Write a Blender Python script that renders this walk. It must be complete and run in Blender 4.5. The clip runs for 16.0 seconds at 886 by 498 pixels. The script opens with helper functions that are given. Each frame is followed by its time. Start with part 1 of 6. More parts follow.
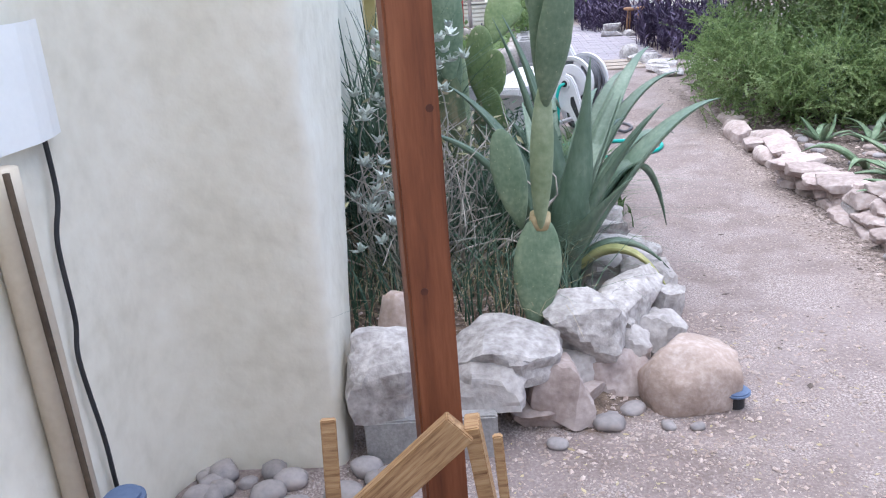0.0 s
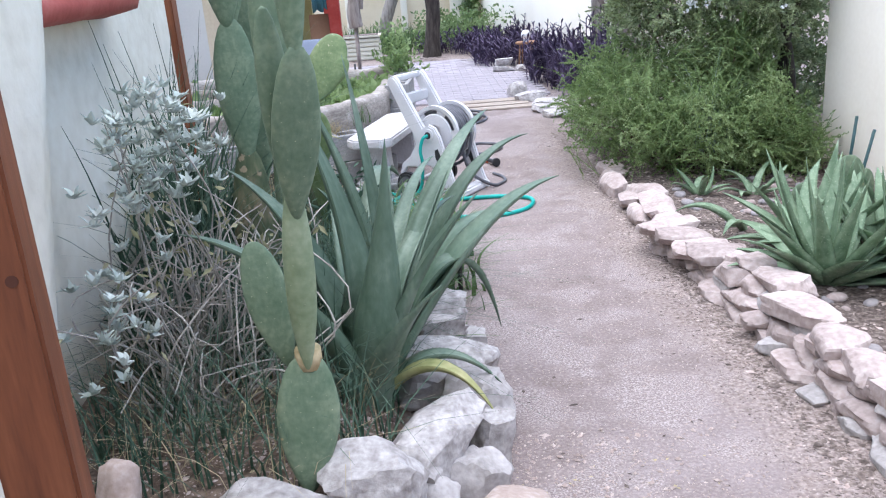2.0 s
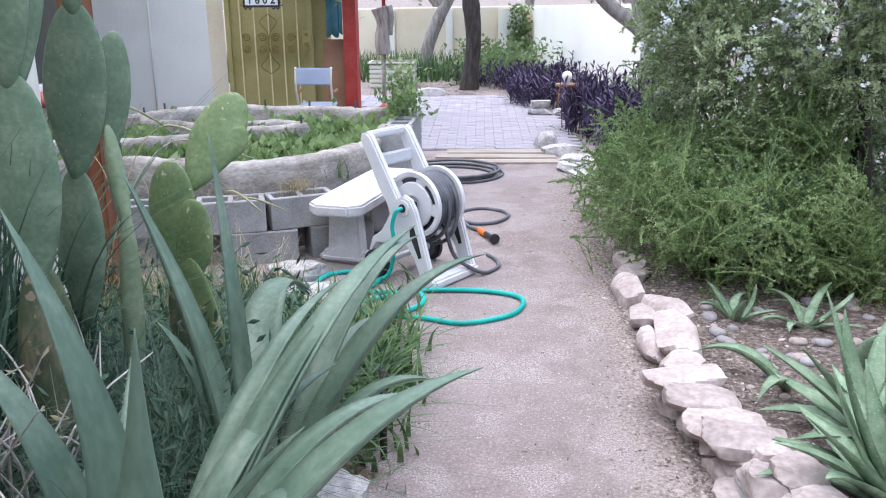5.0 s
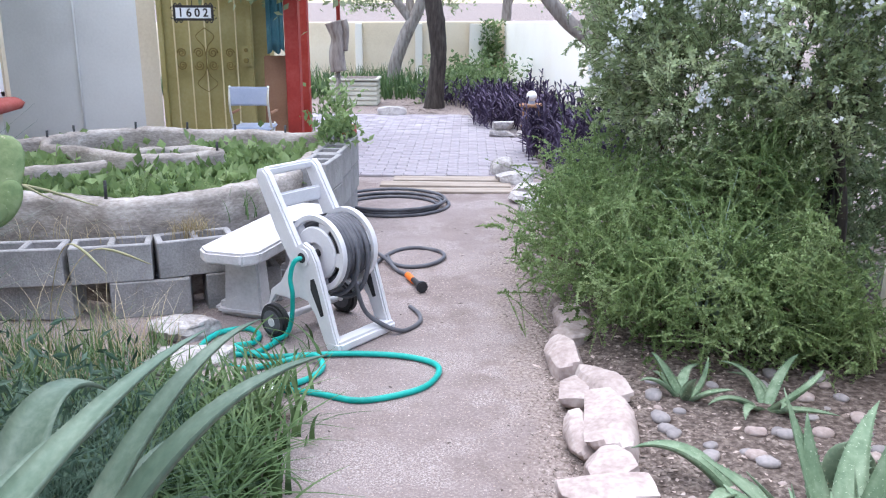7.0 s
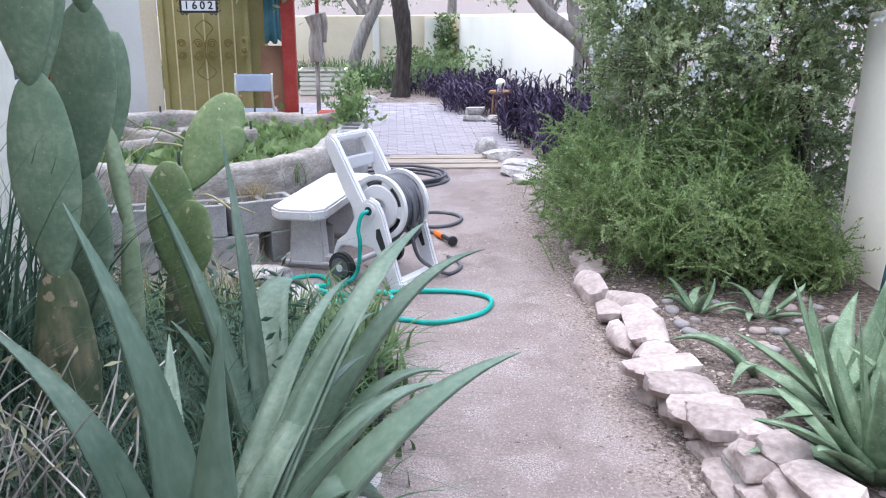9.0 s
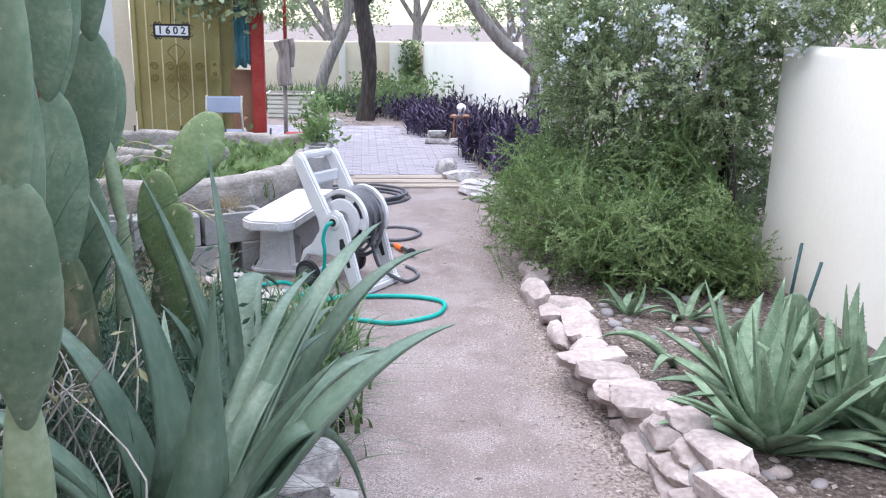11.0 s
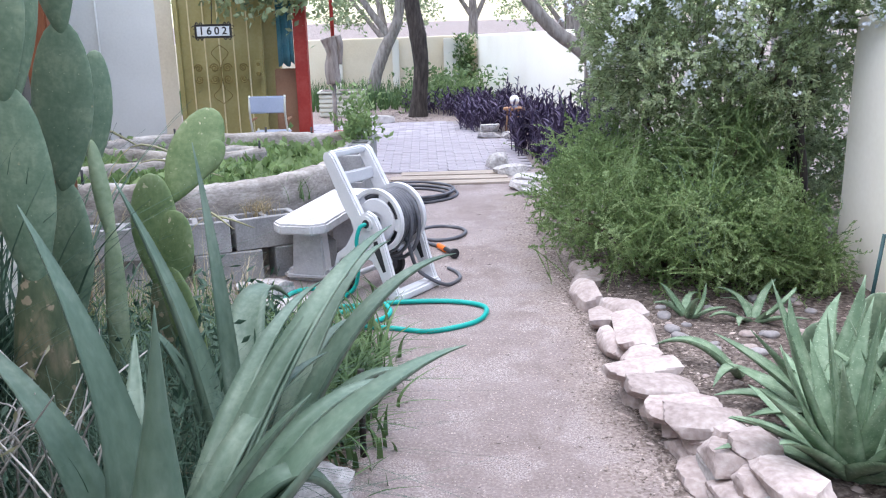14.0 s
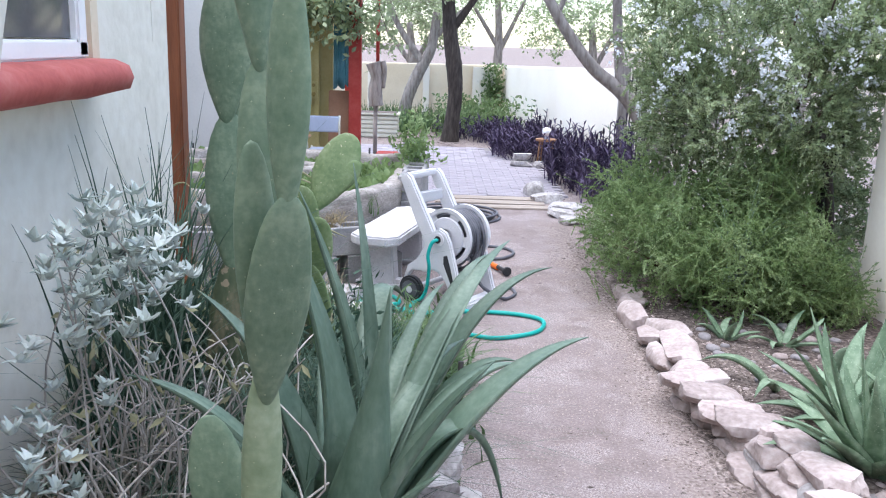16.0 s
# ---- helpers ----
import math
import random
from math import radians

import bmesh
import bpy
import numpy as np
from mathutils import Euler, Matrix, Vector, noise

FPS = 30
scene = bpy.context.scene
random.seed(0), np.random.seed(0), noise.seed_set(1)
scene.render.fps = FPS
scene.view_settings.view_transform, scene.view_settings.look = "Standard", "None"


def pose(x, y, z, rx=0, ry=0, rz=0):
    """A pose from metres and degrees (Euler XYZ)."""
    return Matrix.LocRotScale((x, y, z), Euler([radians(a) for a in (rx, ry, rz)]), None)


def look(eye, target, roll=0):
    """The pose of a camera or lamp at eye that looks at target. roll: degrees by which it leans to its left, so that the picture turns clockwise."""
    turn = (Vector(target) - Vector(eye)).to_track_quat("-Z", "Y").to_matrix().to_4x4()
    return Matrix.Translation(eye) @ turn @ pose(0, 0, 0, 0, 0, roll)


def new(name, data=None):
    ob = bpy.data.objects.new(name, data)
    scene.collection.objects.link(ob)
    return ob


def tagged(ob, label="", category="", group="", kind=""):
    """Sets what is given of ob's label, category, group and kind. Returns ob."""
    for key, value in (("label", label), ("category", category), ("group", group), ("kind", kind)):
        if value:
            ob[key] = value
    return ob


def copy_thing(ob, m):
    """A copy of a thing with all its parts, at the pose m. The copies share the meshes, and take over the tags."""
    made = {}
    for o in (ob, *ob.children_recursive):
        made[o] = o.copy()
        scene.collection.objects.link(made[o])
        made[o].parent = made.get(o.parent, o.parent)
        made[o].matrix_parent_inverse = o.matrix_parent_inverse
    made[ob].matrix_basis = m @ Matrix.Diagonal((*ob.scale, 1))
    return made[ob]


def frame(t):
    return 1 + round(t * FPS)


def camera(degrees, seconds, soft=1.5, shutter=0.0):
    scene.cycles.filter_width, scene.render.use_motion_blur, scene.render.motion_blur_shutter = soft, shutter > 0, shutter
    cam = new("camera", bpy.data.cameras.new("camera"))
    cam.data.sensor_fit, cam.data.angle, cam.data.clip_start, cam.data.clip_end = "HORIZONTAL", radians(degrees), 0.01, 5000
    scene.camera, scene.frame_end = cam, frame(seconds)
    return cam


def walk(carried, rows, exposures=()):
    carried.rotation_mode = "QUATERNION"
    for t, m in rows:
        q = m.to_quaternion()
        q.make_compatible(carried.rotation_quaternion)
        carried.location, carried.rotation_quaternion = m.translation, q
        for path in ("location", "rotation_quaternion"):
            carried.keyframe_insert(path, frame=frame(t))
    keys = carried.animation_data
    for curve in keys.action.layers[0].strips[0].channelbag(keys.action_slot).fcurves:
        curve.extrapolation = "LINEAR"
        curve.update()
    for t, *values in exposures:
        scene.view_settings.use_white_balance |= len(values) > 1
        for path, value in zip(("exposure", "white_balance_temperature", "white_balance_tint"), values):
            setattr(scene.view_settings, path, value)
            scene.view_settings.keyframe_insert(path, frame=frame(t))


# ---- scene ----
cam = camera(54.5, 16.0, soft=1.15)
PATH = [
    (0, (0.86, 0.498, 1.473), (0.709, 2.376, 0.802), -4.4),
    (0.5, (0.942, 0.637, 1.473), (0.801, 2.516, 0.802), -4.1),
    (1, (0.996, 0.791, 1.481), (0.992, 2.69, 0.854), -3.0),
    (1.5, (1.145, 0.978, 1.49), (1.165, 2.882, 0.878), -3.4),
    (2, (1.3, 1.175, 1.521), (1.325, 3.073, 0.89), -4.4),
    (2.5, (1.363, 1.356, 1.559), (1.49, 3.25, 0.931), -5.3),
    (3, (1.441, 1.432, 1.582), (1.502, 3.345, 1.003), -3.1),
    (5.5, (1.821, 2.679, 1.58), (1.732, 4.589, 0.995), -0.5),
    (6, (1.906, 2.948, 1.581), (1.854, 4.867, 1.018), 0.3),
    (6.5, (2.034, 3.078, 1.563), (1.989, 4.997, 1.004), 0.2),
    (7, (2.095, 3.081, 1.581), (2.04, 5.001, 1.025), 0.2),
    (7.5, (2.025, 2.866, 1.552), (1.975, 4.785, 0.994), 0.1),
    (8, (1.795, 2.657, 1.545), (1.685, 4.567, 0.964), 0.6),
    (8.5, (1.564, 2.506, 1.547), (1.431, 4.418, 0.974), 0.6),
    (9, (1.484, 2.296, 1.561), (1.591, 4.212, 0.996), 0.2),
    (9.5, (1.492, 2.142, 1.593), (1.676, 4.049, 1.018), 0.4),
    (12, (1.523, 1.793, 1.593), (1.695, 3.729, 1.12), 1.8),
    (12.5, (1.614, 1.849, 1.575), (1.756, 3.785, 1.095), 1.6),
    (13, (1.678, 2.061, 1.552), (1.809, 3.998, 1.07), 1.6),
    (13.5, (1.694, 2.187, 1.517), (1.734, 4.119, 1.002), -1.2),
    (14, (1.678, 2.193, 1.53), (1.711, 4.125, 1.012), -1.4),
    (14.5, (1.635, 2.091, 1.531), (1.667, 4.022, 1.014), -1.5),
    (15, (1.551, 1.989, 1.563), (1.584, 3.921, 1.047), -1.3),
    (15.5, (1.368, 1.869, 1.567), (1.401, 3.803, 1.057), -0.8),
    (16, (1.277, 1.66, 1.626), (1.31, 3.605, 1.159), 2.0),
]
walk(cam, [(t, look(eye, target, roll)) for t, eye, target, roll in PATH], exposures=[(0, 1.68, 6240, 11), (3, 1.68, 6240, 11), (6, 1.63, 6240, 11.5), (16, 1.63, 6240, 11.5)])

# ---- light ----
world = bpy.data.worlds.new("world")
scene.world = world
world.use_nodes = True
wn = world.node_tree.nodes
sky = wn.new("ShaderNodeTexSky")
sky.sky_type, sky.sun_disc = "NISHITA", False
SUN_ELEVATION, SUN_TURN = radians(83), radians(-75)
sky.sun_elevation, sky.sun_rotation = SUN_ELEVATION, SUN_TURN
sky.air_density, sky.dust_density = 1.0, 0.7
world.node_tree.links.new(sky.outputs[0], wn["Background"].inputs[0])
wn["Background"].inputs[1].default_value = 0.12
sun = new("sun", bpy.data.lights.new("sun", "SUN"))
sun.data.energy, sun.data.angle, sun.data.color = 2.0, radians(100), (1.0, 0.98, 0.955)
sun.matrix_world = look((math.sin(SUN_TURN) * math.cos(SUN_ELEVATION) * 40, math.cos(SUN_TURN) * math.cos(SUN_ELEVATION) * 40, math.sin(SUN_ELEVATION) * 40), (0, 0, 0))


# ---- materials ----
def material(name, stops, scale=8.0, rough=0.85, bump=0.3, bump_scale=60.0, detail=6.0, metal=0.0, stretch=(1, 1, 1), fine=0.25, vary=0.0, space="Object", translucent=0.0, spec=0.3, scars=None):
    """Noise between the colours of stops, a finer grain over it, and a bump."""
    m = bpy.data.materials.new(name)
    m.use_nodes = True
    nodes, link = m.node_tree.nodes, m.node_tree.links.new
    bsdf = nodes["Principled BSDF"]
    coord, mapping = nodes.new("ShaderNodeTexCoord"), nodes.new("ShaderNodeMapping")
    mapping.inputs["Scale"].default_value = stretch
    link(coord.outputs[space], mapping.inputs[0])
    big, small, ramp = nodes.new("ShaderNodeTexNoise"), nodes.new("ShaderNodeTexNoise"), nodes.new("ShaderNodeValToRGB")
    big.inputs["Scale"].default_value, big.inputs["Detail"].default_value = scale, detail
    small.inputs["Scale"].default_value, small.inputs["Detail"].default_value = bump_scale, 5
    link(mapping.outputs[0], big.inputs[0]), link(mapping.outputs[0], small.inputs[0])
    mixv = nodes.new("ShaderNodeMix")
    mixv.inputs[0].default_value = fine
    link(big.outputs[0], mixv.inputs[2]), link(small.outputs[0], mixv.inputs[3])
    link(mixv.outputs[0], ramp.inputs[0])
    n = len(stops)
    while len(ramp.color_ramp.elements) < n:
        ramp.color_ramp.elements.new(0.5)
    for i, c in enumerate(stops):
        ramp.color_ramp.elements[i].position = 0.33 + 0.34 * i / max(1, n - 1)
        ramp.color_ramp.elements[i].color = (*c, 1)
    out = ramp.outputs[0]
    if scars:
        sn, sr, sm = nodes.new("ShaderNodeTexNoise"), nodes.new("ShaderNodeMapRange"), nodes.new("ShaderNodeMix")
        sn.inputs["Scale"].default_value, sn.inputs["Detail"].default_value = scars[0], 4
        sr.inputs[1].default_value, sr.inputs[2].default_value = scars[1], scars[1] + 0.03
        sm.data_type = "RGBA"
        sm.inputs[7].default_value = (*scars[2], 1)
        link(coord.outputs[space], sn.inputs[0]), link(sn.outputs[0], sr.inputs[0]), link(sr.outputs[0], sm.inputs[0]), link(out, sm.inputs[6])
        out = sm.outputs[2]
    if vary:
        info, geo, add, hsv = nodes.new("ShaderNodeObjectInfo"), nodes.new("ShaderNodeNewGeometry"), nodes.new("ShaderNodeMath"), nodes.new("ShaderNodeHueSaturation")
        link(info.outputs["Random"], add.inputs[0]), link(geo.outputs["Random Per Island"], add.inputs[1])
        rng = nodes.new("ShaderNodeMapRange")
        rng.inputs[1].default_value, rng.inputs[2].default_value = 0, 2
        rng.inputs[3].default_value, rng.inputs[4].default_value = 1 - vary, 1 + vary
        link(add.outputs[0], rng.inputs[0]), link(rng.outputs[0], hsv.inputs["Value"]), link(out, hsv.inputs["Color"])
        out = hsv.outputs[0]
    link(out, bsdf.inputs["Base Color"])
    bsdf.inputs["Roughness"].default_value, bsdf.inputs["Metallic"].default_value = rough, metal
    bsdf.inputs["Specular IOR Level"].default_value = spec
    if bump:
        b = nodes.new("ShaderNodeBump")
        b.inputs["Strength"].default_value, b.inputs["Distance"].default_value = bump, 0.01
        link(mixv.outputs[0], b.inputs["Height"]), link(b.outputs[0], bsdf.inputs["Normal"])
    if translucent:
        tr, mx = nodes.new("ShaderNodeBsdfTranslucent"), nodes.new("ShaderNodeMixShader")
        mx.inputs[0].default_value = translucent
        link(out, tr.inputs[0]), link(bsdf.outputs[0], mx.inputs[1]), link(tr.outputs[0], mx.inputs[2])
        link(mx.outputs[0], nodes["Material Output"].inputs[0])
    return m


def ground_material():
    """Dirt path, dark mulch in the bed by the wall, and soil in the planted bed, blended by place with ragged edges."""
    m = bpy.data.materials.new("ground")
    m.use_nodes = True
    nodes, link = m.node_tree.nodes, m.node_tree.links.new
    geo, sep = nodes.new("ShaderNodeNewGeometry"), nodes.new("ShaderNodeSeparateXYZ")
    link(geo.outputs["Position"], sep.inputs[0])

    def noise_at(scale, detail=6):
        n = nodes.new("ShaderNodeTexNoise")
        n.inputs["Scale"].default_value, n.inputs["Detail"].default_value = scale, detail
        link(geo.outputs["Position"], n.inputs[0])
        return n.outputs[0]

    def ramp(fac, stops, lo=0.35, hi=0.65):
        r = nodes.new("ShaderNodeValToRGB")
        while len(r.color_ramp.elements) < len(stops):
            r.color_ramp.elements.new(0.5)
        for i, c in enumerate(stops):
            r.color_ramp.elements[i].position, r.color_ramp.elements[i].color = lo + (hi - lo) * i / (len(stops) - 1), (*c, 1)
        link(fac, r.inputs[0])
        return r.outputs[0]

    def mathn(op, a, b):
        n = nodes.new("ShaderNodeMath")
        n.operation = op
        for i, v in enumerate((a, b)):
            if isinstance(v, (int, float)):
                n.inputs[i].default_value = v
            else:
                link(v, n.inputs[i])
        return n.outputs[0]

    def mixc(f, a, b):
        n = nodes.new("ShaderNodeMix")
        n.data_type = "RGBA"
        link(f, n.inputs[0]), link(a, n.inputs[6]), link(b, n.inputs[7])
        return n.outputs[2]

    def step(v, lo, hi):
        n = nodes.new("ShaderNodeMapRange")
        n.interpolation_type = "SMOOTHSTEP"
        n.inputs[1].default_value, n.inputs[2].default_value = lo, hi
        link(v, n.inputs[0])
        return n.outputs[0]

    rag = mathn("MULTIPLY", mathn("SUBTRACT", noise_at(5), 0.5), 0.5)
    x, y = mathn("ADD", sep.outputs[0], rag), mathn("ADD", sep.outputs[1], rag)
    grain, grit = noise_at(180, 3), noise_at(38, 8)
    worn = mixc(mathn("MULTIPLY", step(noise_at(1.1, 7), 0.44, 0.58), 0.85), ramp(noise_at(2.2), [(0.235, 0.192, 0.186), (0.285, 0.238, 0.233), (0.335, 0.288, 0.284)]), ramp(noise_at(7, 8), [(0.175, 0.136, 0.126), (0.255, 0.207, 0.197)]))
    dirt = mixc(mathn("ADD", 0.02, mathn("MULTIPLY", grain, 0.5)), worn, ramp(noise_at(85, 7), [(0.12, 0.092, 0.082), (0.27, 0.22, 0.205), (0.55, 0.475, 0.45)], 0.3, 0.7))
    dirt = mixc(mathn("MULTIPLY", step(noise_at(3.2, 8), 0.46, 0.58), 0.7), dirt, ramp(noise_at(150, 4), [(0.16, 0.125, 0.115), (0.30, 0.25, 0.24), (0.56, 0.50, 0.485)], 0.32, 0.68))
    mulch = ramp(grit, [(0.055, 0.042, 0.037), (0.125, 0.098, 0.087), (0.25, 0.208, 0.188)], 0.32, 0.68)
    litter = ramp(noise_at(60, 6), [(0.11, 0.082, 0.068), (0.27, 0.215, 0.19), (0.43, 0.365, 0.335)], 0.3, 0.7)
    soil = ramp(grit, [(0.06, 0.045, 0.035), (0.15, 0.11, 0.085), (0.24, 0.18, 0.14)], 0.3, 0.7)
    edge_l = mathn("ADD", 1.28, mathn("MULTIPLY", step(sep.outputs[1], 3.8, 5.2), 0.12))
    left = step(mathn("SUBTRACT", edge_l, x), -0.05, 0.12)
    near = mathn("MULTIPLY", left, mathn("MULTIPLY", step(y, 2.85, 3.0), mathn("SUBTRACT", 1, step(y, 6.0, 6.5))))
    c = mixc(near, dirt, soil)
    fringe = mathn("MULTIPLY", step(x, 2.2, 2.42), mathn("SUBTRACT", 1, step(y, 9.4, 10.0)))
    c = mixc(mathn("MULTIPLY", fringe, mathn("ADD", 0.25, mathn("MULTIPLY", grit, 0.9))), c, litter)
    bed = mathn("MULTIPLY", step(x, 2.55, 2.68), mathn("SUBTRACT", 1, step(y, 9.6, 10.2)))
    c = mixc(bed, c, mulch)
    back = mathn("MULTIPLY", step(y, 14.8, 16.0), 0.75)
    c = mixc(back, c, litter)
    bsdf = nodes["Principled BSDF"]
    link(c, bsdf.inputs["Base Color"])
    bsdf.inputs["Roughness"].default_value, bsdf.inputs["Specular IOR Level"].default_value = 0.95, 0.15
    b = nodes.new("ShaderNodeBump")
    b.inputs["Strength"].default_value, b.inputs["Distance"].default_value = 0.75, 0.015
    link(mathn("ADD", grit, mathn("MULTIPLY", grain, 0.5)), b.inputs["Height"]), link(b.outputs[0], bsdf.inputs["Normal"])
    return m


GROUND = ground_material()
STUCCO = material("stucco", [(0.64, 0.60, 0.51), (0.72, 0.68, 0.59), (0.77, 0.74, 0.66)], 2.2, 0.9, 0.9, 16, fine=0.5)
STUCCO_GREY = material("grey stucco", [(0.58, 0.57, 0.54), (0.66, 0.65, 0.62), (0.72, 0.71, 0.68)], 1.1, 0.9, 0.3, 40)
STUCCO_TAN = material("tan stucco", [(0.58, 0.48, 0.34), (0.68, 0.58, 0.43), (0.74, 0.65, 0.51)], 0.9, 0.9, 0.3, 40)
WHITEWALL = material("cream wall paint", [(0.80, 0.735, 0.63), (0.85, 0.79, 0.69), (0.88, 0.83, 0.74)], 0.8, 0.85, 0.2, 30)
POST_BROWN = material("red-brown stained wood", [(0.115, 0.036, 0.017), (0.19, 0.063, 0.028), (0.26, 0.095, 0.045)], 3.0, 0.6, 0.25, 30, stretch=(6, 6, 0.5), space="Object")
RED = material("red paint", [(0.27, 0.03, 0.022), (0.35, 0.04, 0.03), (0.42, 0.075, 0.06)], 4, 0.6, 0.2, 40)
SILL = material("weathered red sill paint", [(0.30, 0.06, 0.05), (0.42, 0.10, 0.085), (0.48, 0.16, 0.14)], 5, 0.7, 0.25, 50)
LUMBER = material("pine lumber", [(0.17, 0.085, 0.04), (0.37, 0.225, 0.115), (0.48, 0.325, 0.18)], 7, 0.75, 0.25, 40, stretch=(1, 14, 14))
STONE = material("pinkish limestone", [(0.26, 0.205, 0.19), (0.40, 0.33, 0.31), (0.53, 0.465, 0.445)], 6, 0.9, 0.7, 45, vary=0.16, fine=0.4)
STONE_GREY = material("grey stone", [(0.25, 0.23, 0.22), (0.40, 0.37, 0.36), (0.52, 0.49, 0.48)], 7, 0.9, 0.7, 50, vary=0.14, fine=0.4)
STONE_PALE = material("pale broken concrete", [(0.25, 0.225, 0.215), (0.42, 0.39, 0.38), (0.62, 0.59, 0.58)], 20, 0.95, 1.0, 48, vary=0.1, fine=0.45)
BOULDER = material("tan boulder", [(0.30, 0.225, 0.19), (0.40, 0.315, 0.275), (0.52, 0.44, 0.41)], 9, 0.85, 0.5, 60, fine=0.45)
PEBBLE = material("river pebble", [(0.20, 0.19, 0.20), (0.34, 0.31, 0.31), (0.45, 0.38, 0.36)], 5, 0.7, 0.2, 60, vary=0.35)
GRAVEL = material("gravel", [(0.34, 0.26, 0.23), (0.46, 0.37, 0.335), (0.60, 0.51, 0.47)], 30, 0.9, 0.0, 60, vary=0.28)
CHIPS = material("bark chips", [(0.06, 0.045, 0.039), (0.13, 0.102, 0.089), (0.27, 0.225, 0.2)], 30, 0.9, 0.0, 60, vary=0.5)
CMU = material("concrete block", [(0.22, 0.215, 0.215), (0.32, 0.31, 0.31), (0.41, 0.40, 0.40)], 7, 0.95, 0.6, 90, vary=0.08, fine=0.4)
CAST = material("cast concrete", [(0.42, 0.40, 0.41), (0.56, 0.54, 0.55), (0.66, 0.64, 0.65)], 6, 0.9, 0.4, 70, fine=0.35)
TROUGH = material("weathered hand-built concrete", [(0.15, 0.13, 0.115), (0.29, 0.26, 0.238), (0.47, 0.435, 0.41)], 5, 0.95, 0.7, 35, stretch=(1, 1, 2.5), fine=0.4)
PLASTIC = material("grey-white plastic", [(0.60, 0.59, 0.61), (0.68, 0.67, 0.69), (0.72, 0.71, 0.73)], 4, 0.45, 0.08, 80)
BLACK = material("black plastic", [(0.018, 0.018, 0.02), (0.03, 0.03, 0.033), (0.045, 0.045, 0.05)], 9, 0.5, 0.1, 60)
HOSE_GREY = material("slate-grey rubber hose", [(0.07, 0.07, 0.08), (0.11, 0.11, 0.125), (0.15, 0.15, 0.165)], 9, 0.55, 0.1, 60)
HOSE_TEAL = material("teal vinyl hose", [(0.005, 0.26, 0.22), (0.01, 0.36, 0.31), (0.03, 0.44, 0.39)], 6, 0.35, 0.05, 60)
ORANGE = material("orange plastic", [(0.7, 0.12, 0.01), (0.8, 0.17, 0.02), (0.85, 0.2, 0.03)], 6, 0.4, 0.0)
PEAR = material("prickly pear skin", [(0.085, 0.135, 0.082), (0.135, 0.188, 0.12), (0.22, 0.27, 0.175)], 9, 0.6, 0.35, 70, vary=0.2, fine=0.35, scars=(16, 0.665, (0.34, 0.29, 0.17)))
PEAR_LIGHT = material("yellow-green scarred cactus skin", [(0.10, 0.155, 0.06), (0.155, 0.21, 0.09), (0.24, 0.29, 0.15)], 9, 0.6, 0.35, 70, vary=0.15, fine=0.35, scars=(30, 0.64, (0.46, 0.43, 0.28)))
PEAR_STEM = material("pale cactus stem", [(0.16, 0.21, 0.115), (0.23, 0.285, 0.17), (0.33, 0.37, 0.25)], 9, 0.6, 0.3, 60, fine=0.35)
PEAR_OLD = material("corky cactus stem", [(0.05, 0.075, 0.04), (0.10, 0.12, 0.065), (0.27, 0.22, 0.14)], 16, 0.85, 0.8, 60, stretch=(1, 1, 0.35), scars=(26, 0.6, (0.30, 0.24, 0.16)))
SPINE = material("pale areole", [(0.24, 0.27, 0.16), (0.32, 0.34, 0.22), (0.4, 0.4, 0.28)], 9, 0.8, 0.0)
AGAVE = material("blue-green agave leaf", [(0.066, 0.11, 0.073), (0.114, 0.168, 0.12), (0.205, 0.262, 0.198)], 5.0, 0.46, 0.2, 60, vary=0.22, stretch=(1, 1, 0.45), fine=0.3)
AGAVE_DRY = material("yellowing agave leaf", [(0.15, 0.19, 0.07), (0.30, 0.31, 0.13), (0.46, 0.42, 0.22)], 6, 0.6, 0.1, 40)
ALOE = material("spotted green aloe leaf", [(0.095, 0.157, 0.09), (0.16, 0.235, 0.145), (0.26, 0.335, 0.23)], 12, 0.58, 0.1, 50, vary=0.2, fine=0.35, scars=(130, 0.64, (0.33, 0.40, 0.29)))
TEETH = material("brown thorn", [(0.10, 0.05, 0.02), (0.16, 0.08, 0.04), (0.2, 0.1, 0.05)], 9, 0.6, 0.0)
LEAF = material("bush leaf", [(0.07, 0.12, 0.043), (0.205, 0.29, 0.117), (0.38, 0.47, 0.25)], 3.2, 0.6, 0.0, 14, vary=0.45, translucent=0.45)
LEAF_ROSE = material("grey-green rosemary leaf", [(0.13, 0.18, 0.08), (0.33, 0.40, 0.215), (0.54, 0.60, 0.40)], 3.0, 0.6, 0.0, 14, vary=0.45, translucent=0.45)
PETAL = material("pale lilac petal", [(0.78, 0.79, 0.83), (0.85, 0.86, 0.88), (0.90, 0.90, 0.92)], 3, 0.7, 0.0, translucent=0.3)
SAGE = material("silvery sage leaf", [(0.32, 0.37, 0.32), (0.50, 0.55, 0.51), (0.66, 0.69, 0.66)], 3, 0.75, 0.0, 9, vary=0.25, translucent=0.2)
SAGE_OLD = material("tan dried leaf", [(0.26, 0.25, 0.13), (0.38, 0.36, 0.22), (0.48, 0.45, 0.32)], 3, 0.8, 0.0, 9, vary=0.25, translucent=0.2)
TWIG = material("grey twig", [(0.25, 0.225, 0.20), (0.40, 0.365, 0.33), (0.54, 0.50, 0.46)], 8, 0.9, 0.2)
